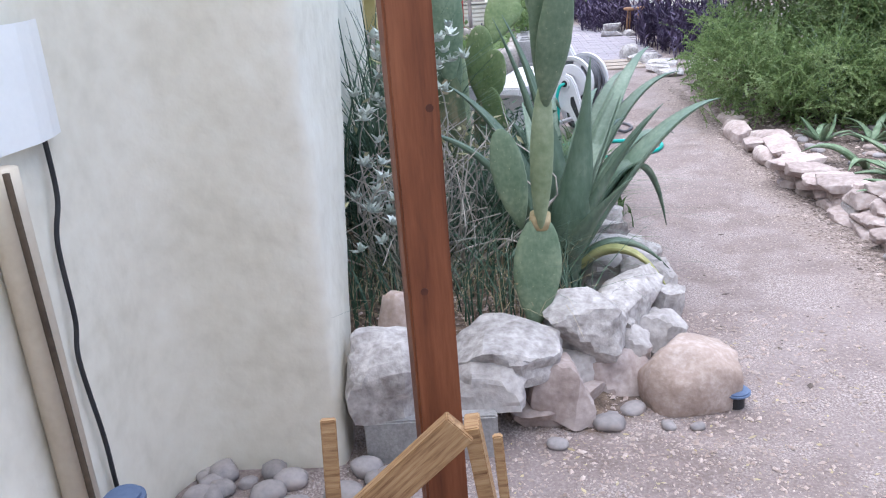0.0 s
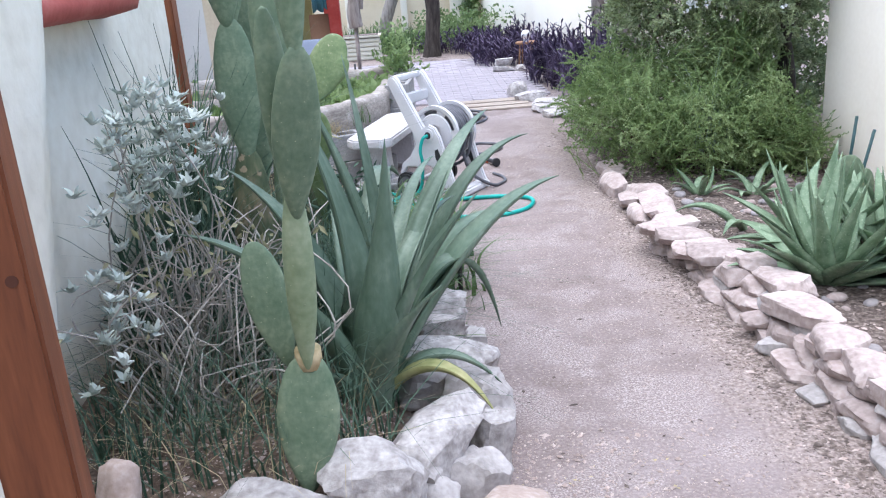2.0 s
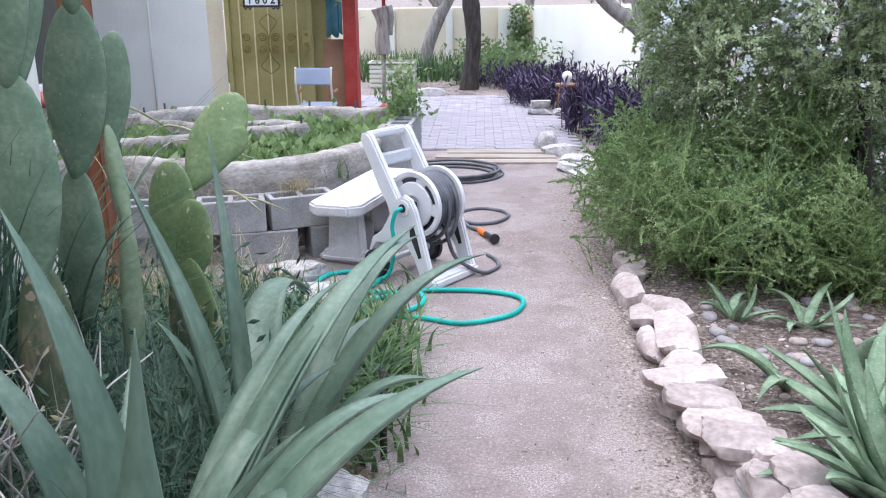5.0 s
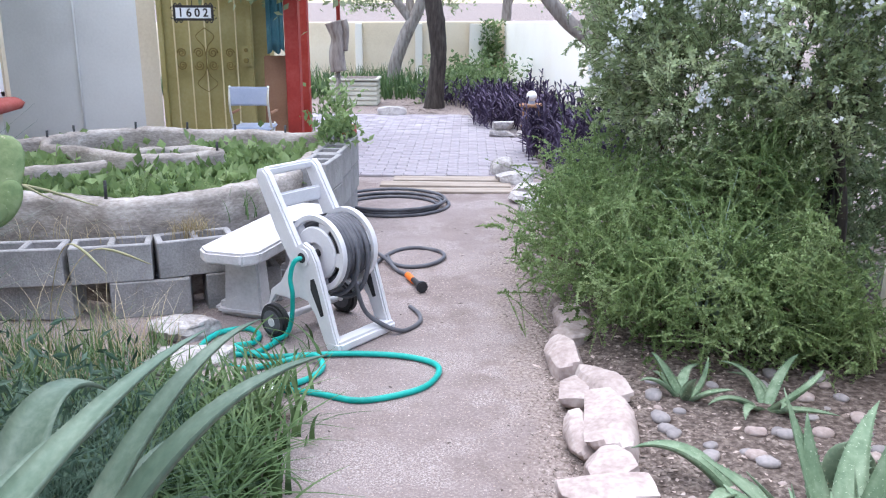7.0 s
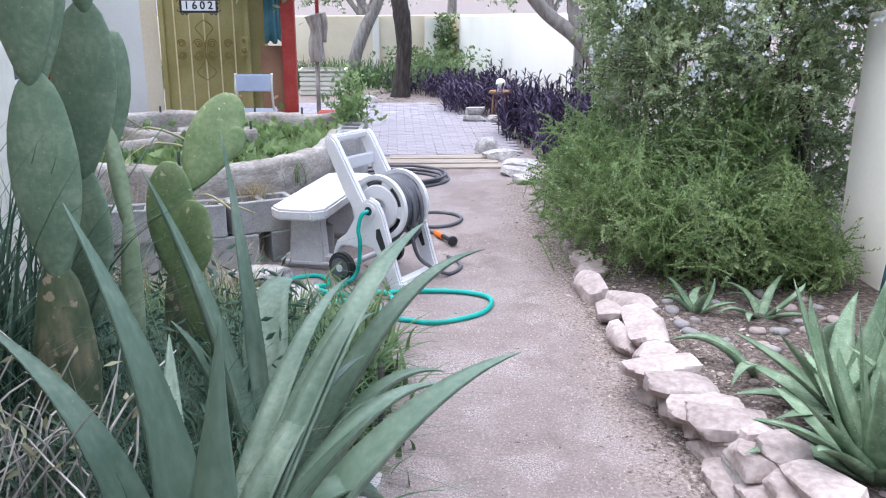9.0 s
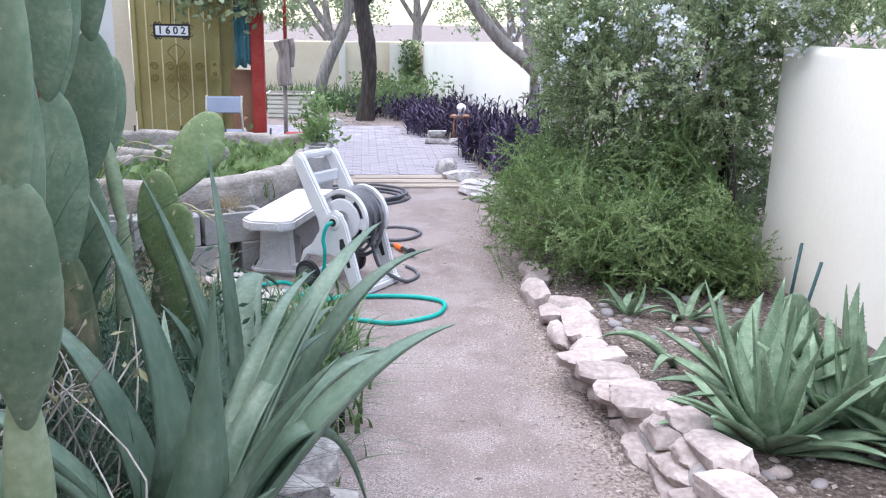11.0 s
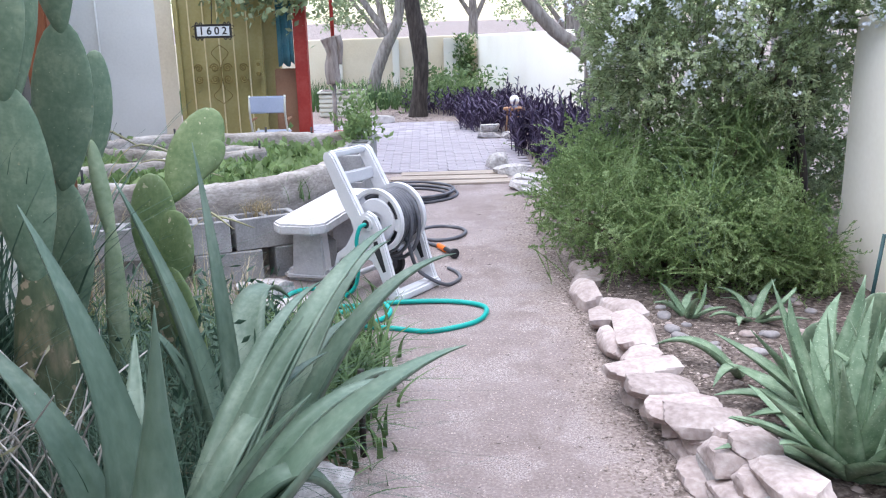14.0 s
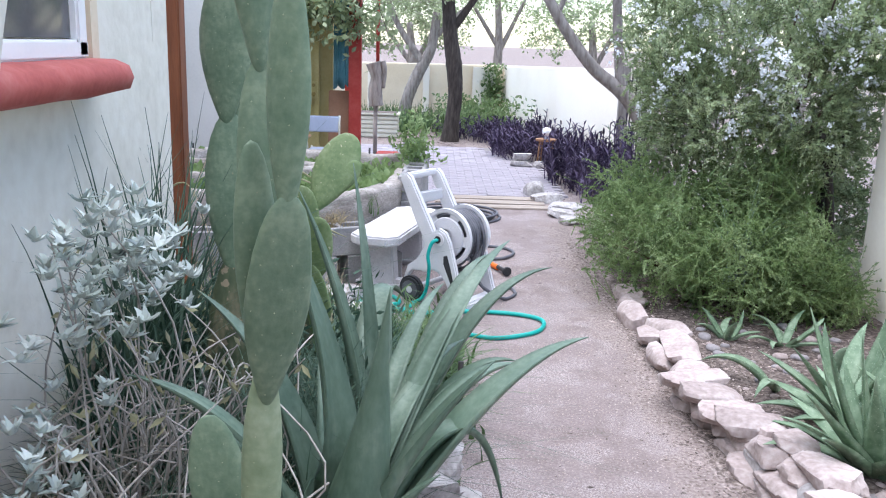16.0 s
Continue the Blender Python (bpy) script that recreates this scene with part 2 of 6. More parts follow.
SHOOT = material("yellow-green shoot", [(0.09, 0.135, 0.045), (0.16, 0.215, 0.085), (0.25, 0.30, 0.14)], 8, 0.8, 0.0)
GREENTWIG = material("green-brown twig", [(0.05, 0.06, 0.025), (0.08, 0.09, 0.04), (0.12, 0.13, 0.06)], 8, 0.9, 0.1)
KNOT = material("dark knot", [(0.06, 0.02, 0.012), (0.085, 0.03, 0.018), (0.12, 0.042, 0.025)], 9, 0.7, 0.1)
STEM = material("brown branch", [(0.05, 0.035, 0.025), (0.09, 0.065, 0.045), (0.13, 0.10, 0.07)], 8, 0.9, 0.2)
GRASS = material("grass blade", [(0.045, 0.09, 0.03), (0.09, 0.155, 0.055), (0.17, 0.24, 0.10)], 2, 0.6, 0.0, 8, vary=0.4, translucent=0.25)
UNDER = material("dark undergrowth blade", [(0.025, 0.055, 0.035), (0.05, 0.095, 0.062), (0.11, 0.165, 0.115)], 2, 0.6, 0.0, 8, vary=0.4, translucent=0.15)
STRAW = material("dry straw", [(0.34, 0.27, 0.15), (0.48, 0.40, 0.25), (0.6, 0.52, 0.36)], 3, 0.8, 0.0, 8, vary=0.3, translucent=0.2)
PURPLE = material("purple heart leaf", [(0.028, 0.02, 0.042), (0.07, 0.05, 0.095), (0.15, 0.12, 0.19)], 3, 0.6, 0.0, 8, vary=0.4, translucent=0.15)
BARK = material("dark bark", [(0.022, 0.018, 0.016), (0.05, 0.04, 0.034), (0.085, 0.07, 0.06)], 9, 0.95, 0.8, 30, stretch=(3, 3, 0.6))
BARK_GREY = material("grey bark", [(0.16, 0.13, 0.11), (0.27, 0.235, 0.21), (0.36, 0.32, 0.29)], 8, 0.95, 0.6, 30, stretch=(3, 3, 0.7))
PAVER = material("lilac-grey paver", [(0.245, 0.22, 0.24), (0.32, 0.29, 0.315), (0.39, 0.365, 0.385)], 6, 0.9, 0.3, 70, vary=0.13)
JOINT = material("sandy joint", [(0.17, 0.15, 0.15), (0.23, 0.205, 0.205), (0.28, 0.255, 0.255)], 12, 0.95, 0.2)
DOORGOLD = material("ochre door paint", [(0.30, 0.25, 0.09), (0.38, 0.32, 0.13), (0.44, 0.38, 0.18)], 2, 0.6, 0.1, 40)
BAR = material("cream iron bar", [(0.62, 0.52, 0.28), (0.70, 0.60, 0.35), (0.74, 0.66, 0.42)], 6, 0.5, 0.0)
IRON = material("dark wrought iron", [(0.02, 0.018, 0.016), (0.035, 0.03, 0.028), (0.06, 0.05, 0.045)], 9, 0.6, 0.1)
IRON_GOLD = material("ochre wrought iron", [(0.16, 0.115, 0.03), (0.22, 0.165, 0.05), (0.28, 0.21, 0.07)], 9, 0.6, 0.1)
WHITE = material("white enamel", [(0.76, 0.76, 0.76), (0.8, 0.8, 0.8), (0.83, 0.83, 0.83)], 4, 0.4, 0.0)
BLUEGREY = material("blue-grey vinyl", [(0.33, 0.38, 0.50), (0.40, 0.45, 0.57), (0.46, 0.51, 0.62)], 4, 0.5, 0.1)
BLUE = material("blue-grey plastic cap", [(0.08, 0.12, 0.22), (0.12, 0.17, 0.28), (0.16, 0.22, 0.33)], 6, 0.5, 0.1)
CARD = material("brown cardboard", [(0.24, 0.13, 0.075), (0.30, 0.165, 0.10), (0.34, 0.20, 0.125)], 3, 0.9, 0.1)
TEALCLOTH = material("blue-green cloth", [(0.035, 0.12, 0.145), (0.06, 0.165, 0.195), (0.10, 0.22, 0.25)], 4, 0.8, 0.1)
STAKE = material("dark green stake", [(0.02, 0.05, 0.05), (0.03, 0.075, 0.08), (0.05, 0.10, 0.115)], 6, 0.5, 0.0)
GALV = material("cream corrugated steel", [(0.48, 0.46, 0.38), (0.58, 0.56, 0.47), (0.64, 0.62, 0.54)], 4, 0.6, 0.1)
PIPE = material("tan painted pipe", [(0.50, 0.42, 0.32), (0.58, 0.50, 0.40), (0.63, 0.56, 0.46)], 4, 0.7, 0.2)
GLASSDARK = material("window glass", [(0.05, 0.055, 0.06), (0.07, 0.075, 0.08), (0.09, 0.09, 0.1)], 2, 0.06, 0.0, spec=0.8)
PLANKWOOD = material("sun-bleached board", [(0.24, 0.195, 0.16), (0.33, 0.275, 0.23), (0.42, 0.36, 0.31)], 3, 0.9, 0.3, 50, stretch=(1, 10, 10))


# ---- mesh helpers ----
def mesh_object(name, verts, faces, mat, parent=None, label="", smooth=False):
    me = bpy.data.meshes.new(name)
    me.from_pydata([tuple(v) for v in verts], [], faces)
    me.materials.append(mat)
    if smooth:
        me.polygons.foreach_set("use_smooth", [True] * len(me.polygons))
    me.update()
    ob = new(name, me)
    if parent:
        ob.parent = parent
    if label:
        ob["label"] = label
    return ob


def part(name, bm, mat, parent=None, label="", smooth=False):
    me = bpy.data.meshes.new(name)
    bm.to_mesh(me)
    bm.free()
    me.materials.append(mat)
    if smooth:
        me.polygons.foreach_set("use_smooth", [True] * len(me.polygons))
    ob = new(name, me)
    if parent:
        ob.parent = parent
    if label:
        ob["label"] = label
    return ob


def thing(name, at, label, category, group="", turn=0.0):
    ob = new(name)
    ob.matrix_world = pose(*at, 0, 0, turn)
    ob.empty_display_size = 0.1
    return tagged(ob, label, category, group)


def box_bm(sx, sy, sz, at=(0, 0, 0), bevel=0.0, turn=None, segments=2):
    """A box with its centre at the given place."""
    bm = bmesh.new()
    bmesh.ops.create_cube(bm, size=1)
    bmesh.ops.scale(bm, vec=(sx, sy, sz), verts=bm.verts)
    if bevel:
        bmesh.ops.bevel(bm, geom=bm.edges[:], offset=bevel, segments=segments, affect="EDGES")
    if turn is not None:
        bmesh.ops.transform(bm, matrix=turn, verts=bm.verts)
    bmesh.ops.translate(bm, vec=at, verts=bm.verts)
    return bm


def prism_bm(outline, thick, bevel=0.0):
    """A flat plate in the xz plane with the given outline, thick along y and centred on y = 0."""
    bm = bmesh.new()
    vs = [bm.verts.new((x, -thick / 2, z)) for x, z in outline]
    f = bm.faces.new(vs)
    r = bmesh.ops.extrude_face_region(bm, geom=[f])
    bmesh.ops.translate(bm, vec=(0, thick, 0), verts=[v for v in r["geom"] if isinstance(v, bmesh.types.BMVert)])
    bmesh.ops.recalc_face_normals(bm, faces=bm.faces)
    if bevel:
        bmesh.ops.bevel(bm, geom=[e for e in bm.edges if abs(e.verts[0].co.y - e.verts[1].co.y) < 1e-6], offset=bevel, segments=2, affect="EDGES")
    return bm


def spline(points, steps=8, closed=False):
    """Catmull-Rom through the points."""
    p = [Vector(q) for q in points]
    n = len(p)
    out = []
    for i in range(n if closed else n - 1):
        a, b, c, d = (p[(i - 1) % n], p[i], p[(i + 1) % n], p[(i + 2) % n]) if closed else (p[max(i - 1, 0)], p[i], p[i + 1], p[min(i + 2, n - 1)])
        for k in range(steps):
            t = k / steps
            out.append(0.5 * ((2 * b) + (c - a) * t + (2 * a - 5 * b + 4 * c - d) * t * t + (3 * b - a - 3 * c + d) * t ** 3))
    if not closed:
        out.append(p[-1])
    return out


def tube_data(points, radius, sides=8, closed=False, verts=None, faces=None, cap=True):
    """A tube along points; radius may be a list. Appends to verts and faces."""
    verts = [] if verts is None else verts
    faces = [] if faces is None else faces
    n, base = len(points), len(verts)
    up, kept = Vector((0, 0, 1)), None
    for i, p in enumerate(points):
        p = Vector(p)
        a, b = Vector(points[(i - 1) % n] if closed or i else p), Vector(points[(i + 1) % n] if closed or i < n - 1 else p)
        d = (b - a).normalized() if (b - a).length > 1e-9 else Vector((0, 0, 1))
        s = d.cross(up) if kept is None else kept - d * kept.dot(d)
        s = d.cross(Vector((1, 0, 0))) if s.length < 0.05 else s
        s.normalize()
        kept = s.copy()
        w = s.cross(d)
        r = radius[i] if isinstance(radius, (list, tuple)) else radius
        for k in range(sides):
            ang = 2 * math.pi * k / sides
            verts.append(p + s * (r * math.cos(ang)) + w * (r * math.sin(ang)))
    for i in range(n if closed else n - 1):
        j = (i + 1) % n
        for k in range(sides):
            l = (k + 1) % sides
            faces.append((base + i * sides + k, base + i * sides + l, base + j * sides + l, base + j * sides + k))
    if cap and not closed:
        faces.append(tuple(base + k for k in reversed(range(sides))))
        faces.append(tuple(base + (n - 1) * sides + k for k in range(sides)))
    return verts, faces


def tube(name, points, radius, mat, parent=None, sides=8, closed=False, label=""):
    v, f = tube_data(points, radius, sides, closed)
    return mesh_object(name, v, f, mat, parent, label, True)


def cyl_bm(radius, depth, sides=24, at=(0, 0, 0), axis="Z", bevel=0.0, r2=None):
    bm = bmesh.new()
    bmesh.ops.create_cone(bm, cap_ends=True, segments=sides, radius1=radius, radius2=radius if r2 is None else r2, depth=depth)
    if bevel:
        bmesh.ops.bevel(bm, geom=[e for e in bm.edges if abs(e.verts[0].co.z - e.verts[1].co.z) < 1e-6], offset=bevel, segments=2, affect="EDGES")
    if axis == "Y":
        bmesh.ops.rotate(bm, cent=(0, 0, 0), matrix=Matrix.Rotation(radians(90), 3, "X"), verts=bm.verts)
    if axis == "X":
        bmesh.ops.rotate(bm, cent=(0, 0, 0), matrix=Matrix.Rotation(radians(90), 3, "Y"), verts=bm.verts)
    bmesh.ops.translate(bm, vec=at, verts=bm.verts)
    return bm


def stone_bm(sx, sy, sz, seed, round_=0.3, rough=0.12, cuts=6):
    """A broken stone: a box, part rounded, with facets knocked off and an uneven skin. It stands on z = 0."""
    rnd = random.Random(seed)
    bm = bmesh.new()
    bmesh.ops.create_cube(bm, size=2)
    bmesh.ops.subdivide_edges(bm, edges=bm.edges[:], cuts=cuts, use_grid_fill=True)
    planes = []
    for _ in range(7):
        d = Vector((rnd.uniform(-1, 1), rnd.uniform(-1, 1), rnd.uniform(-0.4, 1))).normalized()
        planes.append((d, rnd.uniform(0.88, 1.15)))
    off = Vector((seed * 3.7, seed * 1.3, 0))
    if round_ < 0.5:
        for _ in range(5):
            d = Vector((rnd.uniform(-1, 1), rnd.uniform(-1, 1), rnd.uniform(-0.3, 0.5))).normalized()
            planes.append((d, rnd.uniform(0.72, 0.98) if round_ > 0.15 else rnd.uniform(0.9, 1.12)))
    for v in bm.verts:
        c = v.co.copy()
        c = c.lerp(c.normalized() * 1.15, round_ if round_ > 0.5 else round_ * 0.35)
        for d, h in planes:
            over = c.dot(d) - h
            if over > 0:
                c -= d * over
        c += c.normalized() * rough * (noise.noise(c * 1.7 + off) + 0.5 * noise.noise(c * 4.1 + off) + 0.25 * noise.noise(c * 9 + off))
        v.co = Vector((c.x * sx / 2, c.y * sy / 2, (c.z + 0.95) * sz / 2))
    return bm


def stone(name, at, size, mat, seed, label, turn=0.0, tilt=(0, 0), group="", round_=0.3, rough=0.12, category="stone", parent=None, cuts=6):
    ob = part(name, stone_bm(*size, seed, round_, rough, cuts), mat, parent, "", True)
    if round_ < 0.5:
        ob.data.set_sharp_from_angle(angle=radians(24))
    ob.matrix_local = pose(*at, tilt[0], tilt[1], turn)
    if round_ < 0.5:
        ob.data.set_sharp_from_angle(angle=radians(24))
    if not parent:
        tagged(ob, label, category, group)
    return ob


def blade_data(base, tip, lift, width, thick, side=None, n=12, verts=None, faces=None, teeth=0.0, fat=0.35, gutter=0.35, twist=0.0):
    """A fleshy pointed leaf from base to tip; lift moves its middle. Channelled above, keeled below, closed."""
    verts = [] if verts is None else verts
    faces = [] if faces is None else faces
    b, t, mid = Vector(base), Vector(tip), (Vector(base) + Vector(tip)) / 2 + Vector(lift)
    first = len(verts)
    ringlen = 6
    prev = None
    for i in range(n):
        s = i / (n - 1)
        p = b * (1 - s) ** 2 + mid * 2 * s * (1 - s) + t * s * s
        d = ((mid - b) * (1 - s) + (t - mid) * s).normalized()
        flat = Vector((d.x, d.y, 0))
        sd = Vector((-flat.y, flat.x, 0)) if flat.length > 0.02 else Vector((1, 0, 0))
        if side is not None:
            sd = Vector(side) - d * Vector(side).dot(d)
        sd.normalize()
        if prev is not None and prev.dot(sd) < 0:
            sd = -sd
        prev = sd.copy()
        if twist:
            sd = Matrix.Rotation(radians(twist) * s, 3, d) @ sd
        nm = sd.cross(d)
        if nm.z < 0 and abs(nm.z) > 0.02:
            nm = -nm
        w = width * (0.5 + 0.5 * math.sin(min(1, s / fat) * math.pi / 2)) * (1 - s ** 1.9) ** 1.05 / 2 + 0.0012
        h = thick * (1 - s) ** 0.7 + 0.0012
        g = gutter * w * (1 - 0.5 * s)
        verts.extend([p + sd * w + nm * g, p + sd * w * 0.5 + nm * g * 0.3, p - sd * w * 0.5 + nm * g * 0.3, p - sd * w + nm * g, p - sd * w * 0.5 - nm * h, p + sd * w * 0.5 - nm * h])
    for i in range(n - 1):
        for k in range(ringlen):
            l = (k + 1) % ringlen
            a = first + i * ringlen
            faces.append((a + k, a + l, a + ringlen + l, a + ringlen + k))
    faces.append(tuple(first + k for k in reversed(range(ringlen))))
    faces.append(tuple(first + (n - 1) * ringlen + k for k in range(ringlen)))
    if teeth:
        for i in range(1, n - 2):
            for half in (0.25, 0.75):
                for k, kk in ((0, 1), (3, 2)):
                    a = first + i * ringlen
                    e = verts[a + k].lerp(verts[a + ringlen + k], half)
                    along = (verts[a + ringlen + k] - verts[a + k]).normalized()
                    out = (verts[a + k] - verts[a + kk]).normalized()
                    q = len(verts)
                    verts.extend([e - along * teeth * 0.5, e + along * teeth * 0.5, e + out * teeth + along * teeth * 0.4])
                    faces.append((q, q + 1, q + 2))
    return verts, faces


def pad_bm(height, width, thick, seed=0, waist=0.25):
    """A cactus pad, egg-shaped in outline, standing on its narrow end at z = 0."""
    bm = bmesh.new()
    bmesh.ops.create_uvsphere(bm, u_segments=18, v_segments=12, radius=1)
    for v in bm.verts:
        x, y, z = v.co
        s = (z + 1) / 2
        f = (waist + (1 - waist) * math.sin(min(1, s / 0.62) * math.pi / 2)) if s < 0.62 else 1
        wob = 1 + 0.05 * noise.noise(Vector((x * 1.5 + seed * 5, y, z * 1.5)))
        edge = math.copysign(abs(x) ** 0.92, x)
        v.co = Vector((edge * f * width / 2 * wob, y * thick / 2 * (1.25 - 0.5 * s), s * height))
    return bm


def dots_on_pad(height, width, thick, seed):
    """Spine cushions over both faces of a pad, as one mesh."""
    rnd = random.Random(seed)
    v, f = [], []
    for row in range(1, 9):
        s = row / 9.5
        half = width / 2 * math.sqrt(max(0, 1 - (2 * s - 1) ** 2)) * (0.25 + 0.75 * math.sin(min(1, s / 0.62) * math.pi / 2))
        k = max(1, int(2 * half / 0.035))
        for i in range(k):
            x = -half + 2 * half * (i + 0.5 + 0.25 * (row % 2)) / k
            inside = max(0.02, 1 - (x / max(half, 1e-3)) ** 2)
            for sg in (-1, 1):
                y = sg * (thick / 2 * (1.25 - 0.5 * s) * math.sqrt(max(0.0, 1 - (2 * s - 1) ** 2)) * math.sqrt(inside) + 0.0005)
                r, b = rnd.uniform(0.001, 0.0018), len(v)
                c = Vector((x, y, s * height))
                v.extend([c + Vector((r, 0, 0)), c + Vector((0, 0, r)), c - Vector((r, 0, 0)), c - Vector((0, 0, r)), c + Vector((0, sg * r * 1.6, 0))])
                f.extend([(b, b + 1, b + 4), (b + 1, b + 2, b + 4), (b + 2, b + 3, b + 4), (b + 3, b, b + 4)])
    return v, f


def leaf_cloud(rnd, centres, count, length, width, verts=None, faces=None, up=0.35, tuft=1, fold=0.25):
    """Many small pointed leaves round the given twig points."""
    verts = [] if verts is None else verts
    faces = [] if faces is None else faces
    for _ in range(count):
        c = Vector(rnd.choice(centres))
        for _ in range(tuft):
            d = Vector((rnd.gauss(0, 1), rnd.gauss(0, 1), rnd.gauss(0, 1) + up)).normalized()
            s = d.cross(Vector((rnd.gauss(0, 1), rnd.gauss(0, 1), rnd.gauss(0, 1)))).normalized()
            n = d.cross(s)
            ln, w = length * rnd.uniform(0.6, 1.3), width * rnd.uniform(0.7, 1.3) / 2
            o = c + Vector((rnd.gauss(0, 1), rnd.gauss(0, 1), rnd.gauss(0, 1))) * length * 0.5
            b = len(verts)
            verts.extend([o, o + d * ln * 0.45 + s * w + n * w * fold, o + d * ln, o + d * ln * 0.45 - s * w + n * w * fold])
            faces.append((b, b + 1, b + 2, b + 3))
    return verts, faces


def grass_data(rnd, spots, height, width, lean=0.6, verts=None, faces=None, seg=4):
    """Thin bent blades, each a tapering strip."""
    verts = [] if verts is None else verts
    faces = [] if faces is None else faces
    for x, y, z in spots:
        a, h, l = rnd.uniform(0, 2 * math.pi), height * rnd.uniform(0.5, 1.2), lean * rnd.uniform(0.2, 1.3)
        d, s = Vector((math.cos(a), math.sin(a), 0)), Vector((-math.sin(a), math.cos(a), 0))
        b = len(verts)
        for i in range(seg + 1):
            t = i / seg
            p = Vector((x, y, z)) + d * (l * h * t * t) + Vector((0, 0, max(0.01 * t, h * (t - 0.35 * l * t * t))))
            w = width * (1 - 0.92 * t) / 2
            verts.extend([p + s * w, p - s * w])
        for i in range(seg):
            faces.append((b + 2 * i, b + 2 * i + 1, b + 2 * i + 3, b + 2 * i + 2))
    return verts, faces


def stem_leaves(rnd, pts, count, length, width, verts, faces, splay=0.7):
    """Leaves along a thin stem, pointing outwards along it."""
    n = len(pts)
    for _ in range(count):
        q = rnd.random() ** 0.8 * (n - 1.001)
        i = int(q)
        p, d0 = pts[i].lerp(pts[i + 1], q - i), (pts[i + 1] - pts[i]).normalized()
        r = Vector((rnd.gauss(0, 1), rnd.gauss(0, 1), rnd.gauss(0, 1)))
        d = (d0 + r.normalized() * splay).normalized()
        s = d.cross(r).normalized()
        nm = d.cross(s)
        ln, w = length * rnd.uniform(0.6, 1.3), width * rnd.uniform(0.7, 1.3) / 2
        b = len(verts)
        verts.extend([p, p + d * ln * 0.5 + s * w + nm * w * 0.3, p + d * ln, p + d * ln * 0.5 - s * w + nm * w * 0.3])
        faces.append((b, b + 1, b + 2, b + 3))


def ground_z(x, y):
    """Height of the ground: level path, a mounded planted bed behind the rocks, a slightly raised bed by the wall."""
    def st(v, a, b):
        t = min(1, max(0, (v - a) / (b - a)))
        return t * t * (3 - 2 * t)
    z = 0.006 * noise.noise(Vector((x * 2.3, y * 2.3, 0))) + 0.004 * noise.noise(Vector((x * 9, y * 9, 2)))
    z += 0.22 * st(1.32 - x, 0.0, 0.35) * st(y, 2.85, 3.15) * (1 - st(y, 4.4, 5.6)) * st(x, -0.4, 0.1)
    z += 0.05 * st(x, 2.55, 2.8) * (1 - st(y, 8.5, 9.6))
    return z


# ---- ground ----
def axis_steps(lo, hi, fine, far):
    mid = np.arange(lo, hi + fine / 2, fine).tolist()
    out, step = [], fine
    edge = hi
    while edge < far:
        step *= 1.7
        edge += step
        out.append(edge)
    neg, step, edge = [], fine, lo
    while edge > -far:
        step *= 1.7
        edge -= step
        neg.append(edge)
    return neg[::-1] + mid + out


gx, gy = axis_steps(-0.6, 4.4, 0.07, 300), axis_steps(1.2, 11.0, 0.07, 300)
ground = mesh_object("ground", [(x, y, ground_z(x, y)) for y in gy for x in gx],
                     [(j * len(gx) + i, j * len(gx) + i + 1, (j + 1) * len(gx) + i + 1, (j + 1) * len(gx) + i) for j in range(len(gy) - 1) for i in range(len(gx) - 1)], GROUND, smooth=True)
tagged(ground, "bare sandy dirt path between planted beds", "ground", kind="structure")


# ---- house ----
def wall_run(name, points, low, high, thick, mat, label, side=1, soft=0.03):
    """A wall of some thickness along a line in plan, with a softly rounded top edge. high may differ at each point."""
    pts = [Vector((x, y)) for x, y in points]
    highs = high if isinstance(high, (list, tuple)) else [high] * len(pts)
    v, f = [], []
    n = len(pts)
    for i, p in enumerate(pts):
        d = (pts[min(i + 1, n - 1)] - pts[max(i - 1, 0)]).normalized()
        if 0 < i < n - 1:
            a, b = (pts[i] - pts[i - 1]).normalized(), (pts[i + 1] - pts[i]).normalized()
            nrm = (Vector((-a.y, a.x)) + Vector((-b.y, b.x)))
            nrm = nrm / max(0.3, nrm.length ** 2 / 2)
        else:
            nrm = Vector((-d.y, d.x))
        nrm *= side
        h = highs[i]
        ring = [(0, low), (0, h - soft), (0.3 * soft, h - 0.3 * soft), (soft, h), (thick - soft, h), (thick - 0.3 * soft, h - 0.3 * soft), (thick, h - soft), (thick, low)]
        for o, z in ring:
            v.append((p.x + nrm.x * o, p.y + nrm.y * o, z))
    for i in range(n - 1):
        for k in range(8):
            l = (k + 1) % 8
            f.append((i * 8 + k, i * 8 + l, (i + 1) * 8 + l, (i + 1) * 8 + k))
    f.append(tuple(range(7, -1, -1)))
    f.append(tuple((n - 1) * 8 + k for k in range(8)))
    ob = mesh_object(name, v, f, mat)
    bm = bmesh.new()
    bm.from_mesh(ob.data)
    bmesh.ops.recalc_face_normals(bm, faces=bm.faces)
    bm.to_mesh(ob.data)
    bm.free()
    ob.data.polygons.foreach_set("use_smooth", [True] * len(ob.data.polygons))
    ob.data.set_sharp_from_angle(angle=radians(50))
    return tagged(ob, label, "wall", kind="structure")


